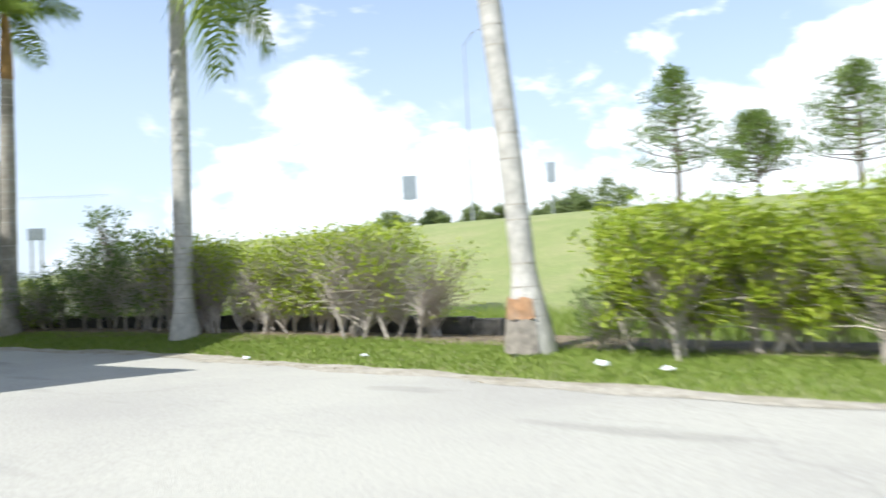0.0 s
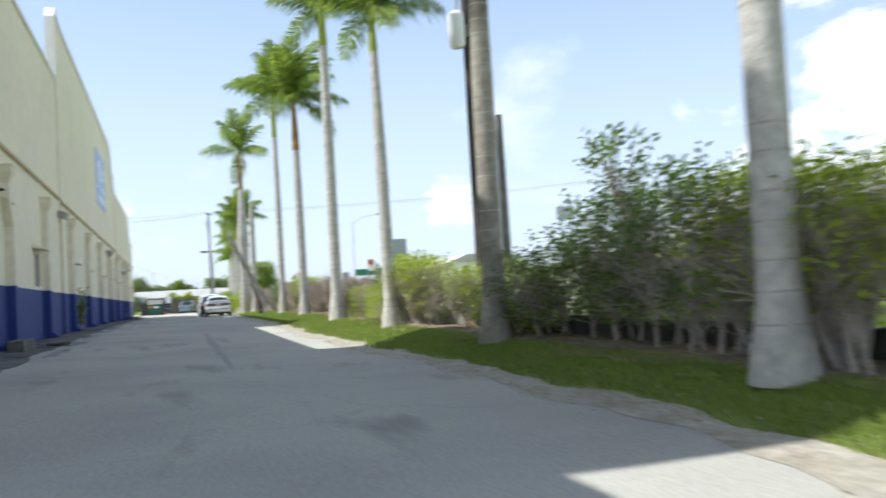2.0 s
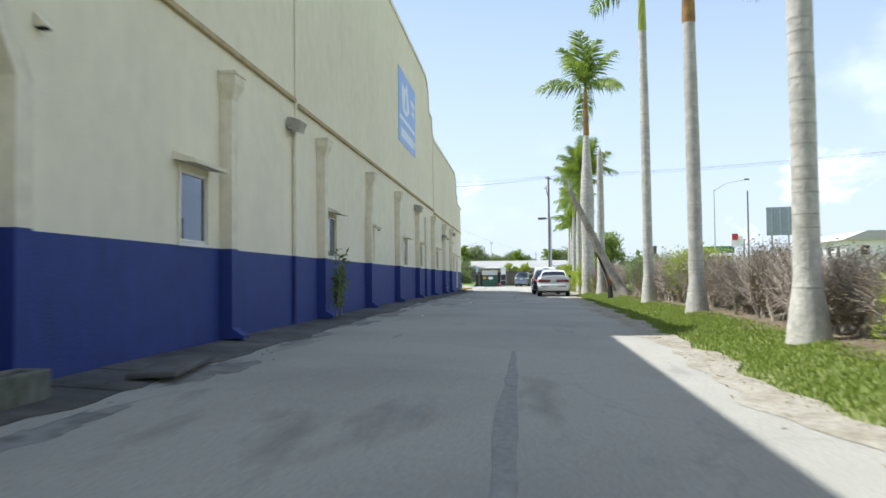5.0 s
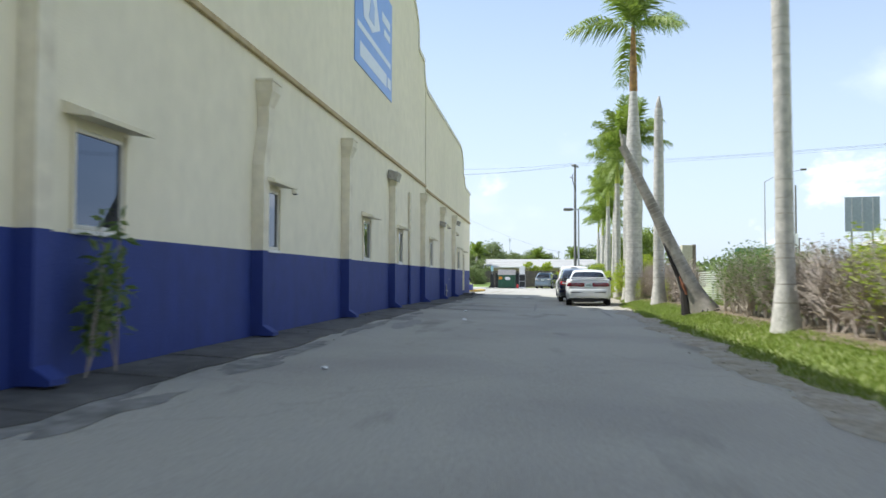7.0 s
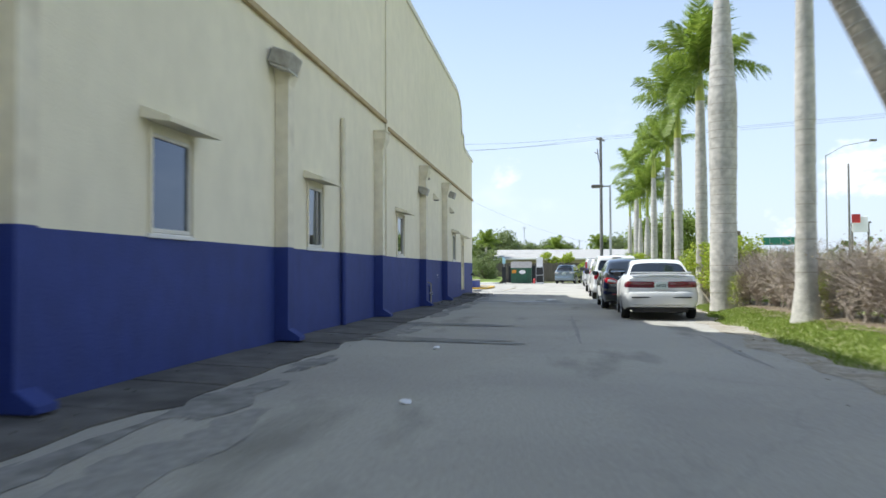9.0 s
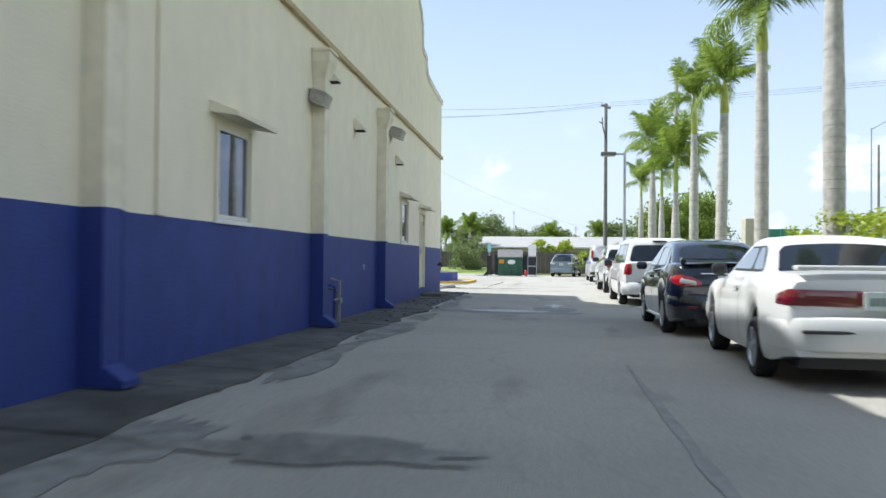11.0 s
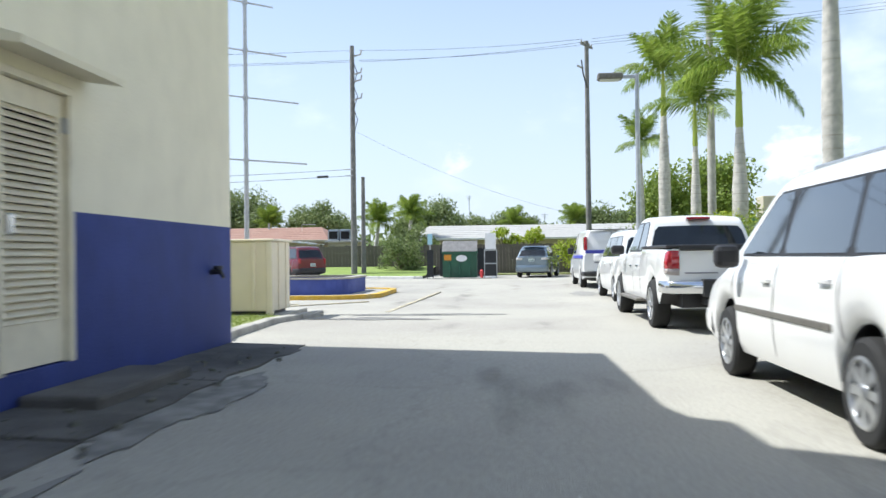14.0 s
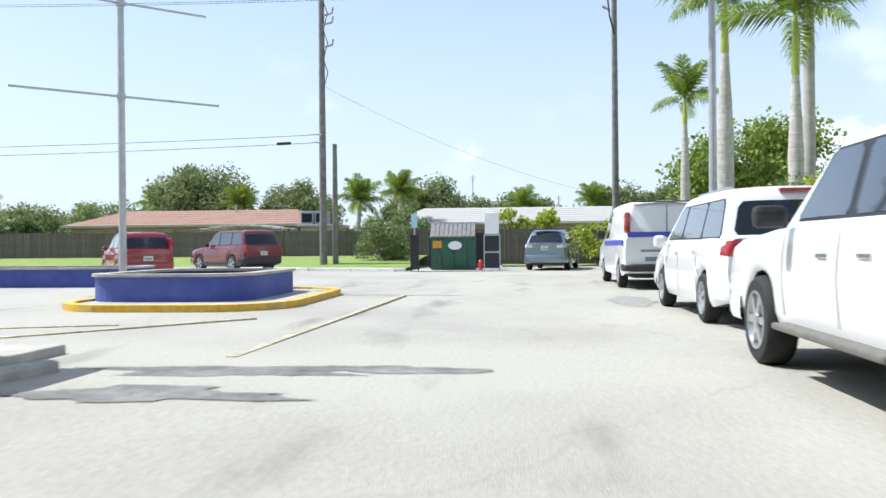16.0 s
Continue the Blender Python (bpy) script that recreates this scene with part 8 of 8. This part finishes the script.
def board_sign(name, x, y, z0, w, h, zc, mat, label, turn=0.0, posts=(-0.3, 0.3)):
    t = thing(name, pose(x, y, z0, 0, 0, turn), label, "sign", "highway signs")
    part("panel", box(-0.05, 0.05, -w / 2, w / 2, zc - z0 - h / 2, zc - z0 + h / 2, 0.02), mat, t)
    for k in (-1, 0, 1):
        part("stiffener", box(0.05, 0.09, k * w * 0.3 - 0.04, k * w * 0.3 + 0.04, zc - z0 - h / 2 + 0.05, zc - z0 + h / 2 - 0.05), GALV, t)
    for p in posts:
        part("post", tube([(-0.08, p * w, -0.3), (-0.08, p * w, zc - z0)], 0.07, 8), GALV, t)


board_sign("road_sign", -89.7, 27.5, 0.5, 2.1, 2.3, 5.75, SIGN_GREY, "grey back of a roadside sign on posts", -12)
board_sign("road_sign", -41.8, 55, 4.3, 1.2, 2.0, 9.0, SIGN_GREY, "grey back of a small highway sign", -55, (0,))
board_sign("road_sign", -28.4, 55, 4.3, 0.7, 1.5, 8.75, SIGN_GREY, "grey back of a small highway sign", -65, (0,))
board_sign("road_sign", -43.6, 24, 0.9, 0.85, 0.66, 4.68, SIGN_GREY, "grey back of a highway sign panel", -40)
board_sign("road_sign", -300, 72.0, 0.4, 9.6, 2.3, 9.9, SIGN_GREEN, "green highway direction sign on posts", -12)
board_sign("road_sign", -124.3, 28.9, 0.4, 0.95, 0.95, 4.3, SIGN_GREY, "small grey square sign board beyond the fence", -14)
t = thing("sign_board", pose(-121.5, 32.3, 0.4, 0, 0, -16), "pale sign board with a red corner on two dark posts", "sign")
part("panel", box(-0.06, 0.06, -0.62, 0.62, 4.35, 5.75, 0.04), SIGN_WHITE, t)
part("red_corner", box(0.062, 0.09, -0.66, 0.02, 5.2, 5.95, 0.06), RED_PLASTIC, t, "red corner shape")
for k in (-0.62, 0.66):
    part("post", tube([(-0.1, k, -0.3), (-0.1, k, 5.2)], 0.09, 8), FIXTURE, t, "dark post")
part("bracket", box(-0.14, -0.06, 0.55, 0.9, 5.15, 5.28, 0.01), FIXTURE, t)
t = thing("roadside_building", pose(-120, 46, 0.4), "white two-storey building with a grey hip roof by the highway", "building")
part("wall", box(-8, 8, -5, 5, 0, 4.6), SIGN_WHITE, t)
part("roof", extrude_poly([(-5.6, 4.6), (5.6, 4.6), (3.0, 5.6), (-3.0, 5.6)], "x", -8.6, 8.6), ROOF, t)
for k in range(6):
    for z in (0.9, 3.0):
        w = part("window", box(-7 + 2.6 * k - 0.5, -7 + 2.6 * k + 0.5, -5.03, -4.97, z, z + 1.1, 0.01), WHITE_TRIM, t)
        part("pane", box(-7 + 2.6 * k - 0.42, -7 + 2.6 * k + 0.42, -5.05, -5.03, z + 0.08, z + 1.02), HOUSE_DARK, w)
for k in range(3):
    w = part("window", box(7.97, 8.03, -3.6 + 3 * k, -2.5 + 3 * k, 3.0, 4.1, 0.01), WHITE_TRIM, t)
    part("pane", box(8.03, 8.05, -3.52 + 3 * k, -2.58 + 3 * k, 3.08, 4.02), HOUSE_DARK, w)
t = thing("masonry_pier", pose(-133.0, 23.8, 0.4), "tan masonry wall pier beyond the hedge", "pier")
part("block", box(-0.8, 0.8, -0.85, 0.35, 0, 5.0, 0.05), HOUSE_WALL, t)
# the pier's shaded side, its shade put in as a darker colour
part("side", box(-0.8, 0.81, 0.35, 0.75, 0, 5.05, 0.05), BARK, t)
# slatted fence behind the hedge
cf = thing("slatted_fence", Matrix(), "pale grey-green fence of thin horizontal slats behind the hedge", "fence")
slat = post = None
for i in range(19):
    xa = -19.6 - 2.35 * i
    xb = xa - 2.35
    za, zb_ = verge_z(xa, 12.3), verge_z(xb, 12.3)
    if post is None:
        post = part("post", box(-0.035, 0.035, -0.035, 0.035, -0.15, 1.12, 0.006), FENCE_SLAT, cf)
        post.matrix_basis = pose(xa, 12.3, za)
    else:
        shared("post", post, cf, pose(xa, 12.3, za))
    tip = math.degrees(math.atan2(za - zb_, 2.35))
    for k in range(14):
        m = pose((xa + xb) / 2, 12.26, (za + zb_) / 2 + 0.09 + 0.074 * k, 0, -tip, 0)
        if slat is None:
            slat = part("slat", box(-1.16, 1.16, -0.008, 0.008, -0.023, 0.023), FENCE_SLAT, cf)
            slat.matrix_basis = m
        else:
            shared("slat", slat, cf, m)
# thin aerials on the far houses
for x, y, top in ((-150.0, 2.0, 7.1), (-150.0, 8.9, 5.35)):
    t = thing("aerial_mast", pose(x, y, 0.4), "thin grey aerial mast beyond the far houses", "aerial", "aerials")
    part("pole", tube([(0, 0, 0), (0, 0, top - 0.4)], 0.035, 6), GALV, t)
    for k in range(3):
        part("crossbar", box(-0.02, 0.02, -0.3 + 0.07 * k, 0.3 - 0.07 * k, top - 0.55 - 0.16 * k, top - 0.525 - 0.16 * k), GALV, t)
# distant tree line along the horizon
rng = random.Random(77)
verts, faces = [], []
for i in range(9000):
    if i % 3:
        x, y = -190 - 40 * rng.random(), rng.uniform(-160, 150)
    else:
        x, y = rng.uniform(-190, 60), 95 + 40 * rng.random()
    h = 3.0 + 2.5 * noise.noise(Vector((x * 0.05, y * 0.05, 0))) + 1.2 * noise.noise(Vector((x * 0.2, y * 0.2, 3)))
    p = Vector((x, y, 0.4 + (h + 1.5) * rng.random() ** 0.7))
    a = rand_unit(rng)
    n = (rand_unit(rng) + Vector((0.6, 0, 0.6))).normalized()
    n = (n - a * n.dot(a)).normalized()
    l = rng.uniform(0.9, 2.0)
    leaf_quad(verts, faces, p, n, a, l, l * 0.7)
tagged(soup("far_trees", verts, faces, LEAF_TREE), "distant line of green trees on the horizon", "trees", kind="stuff")

# ---- plan to metres: the vehicles are drawn full size, all else on the plan ----
for ob in list(scene.objects):
    if ob.parent is None and ob.type in {"MESH", "EMPTY"}:
        m = ob.matrix_basis.copy()
        if ob.get("group") == "parked vehicles":
            m.translation = m.translation * PLAN
            ob.matrix_basis = m
        else:
            ob.matrix_basis = Matrix.Scale(PLAN, 4) @ m
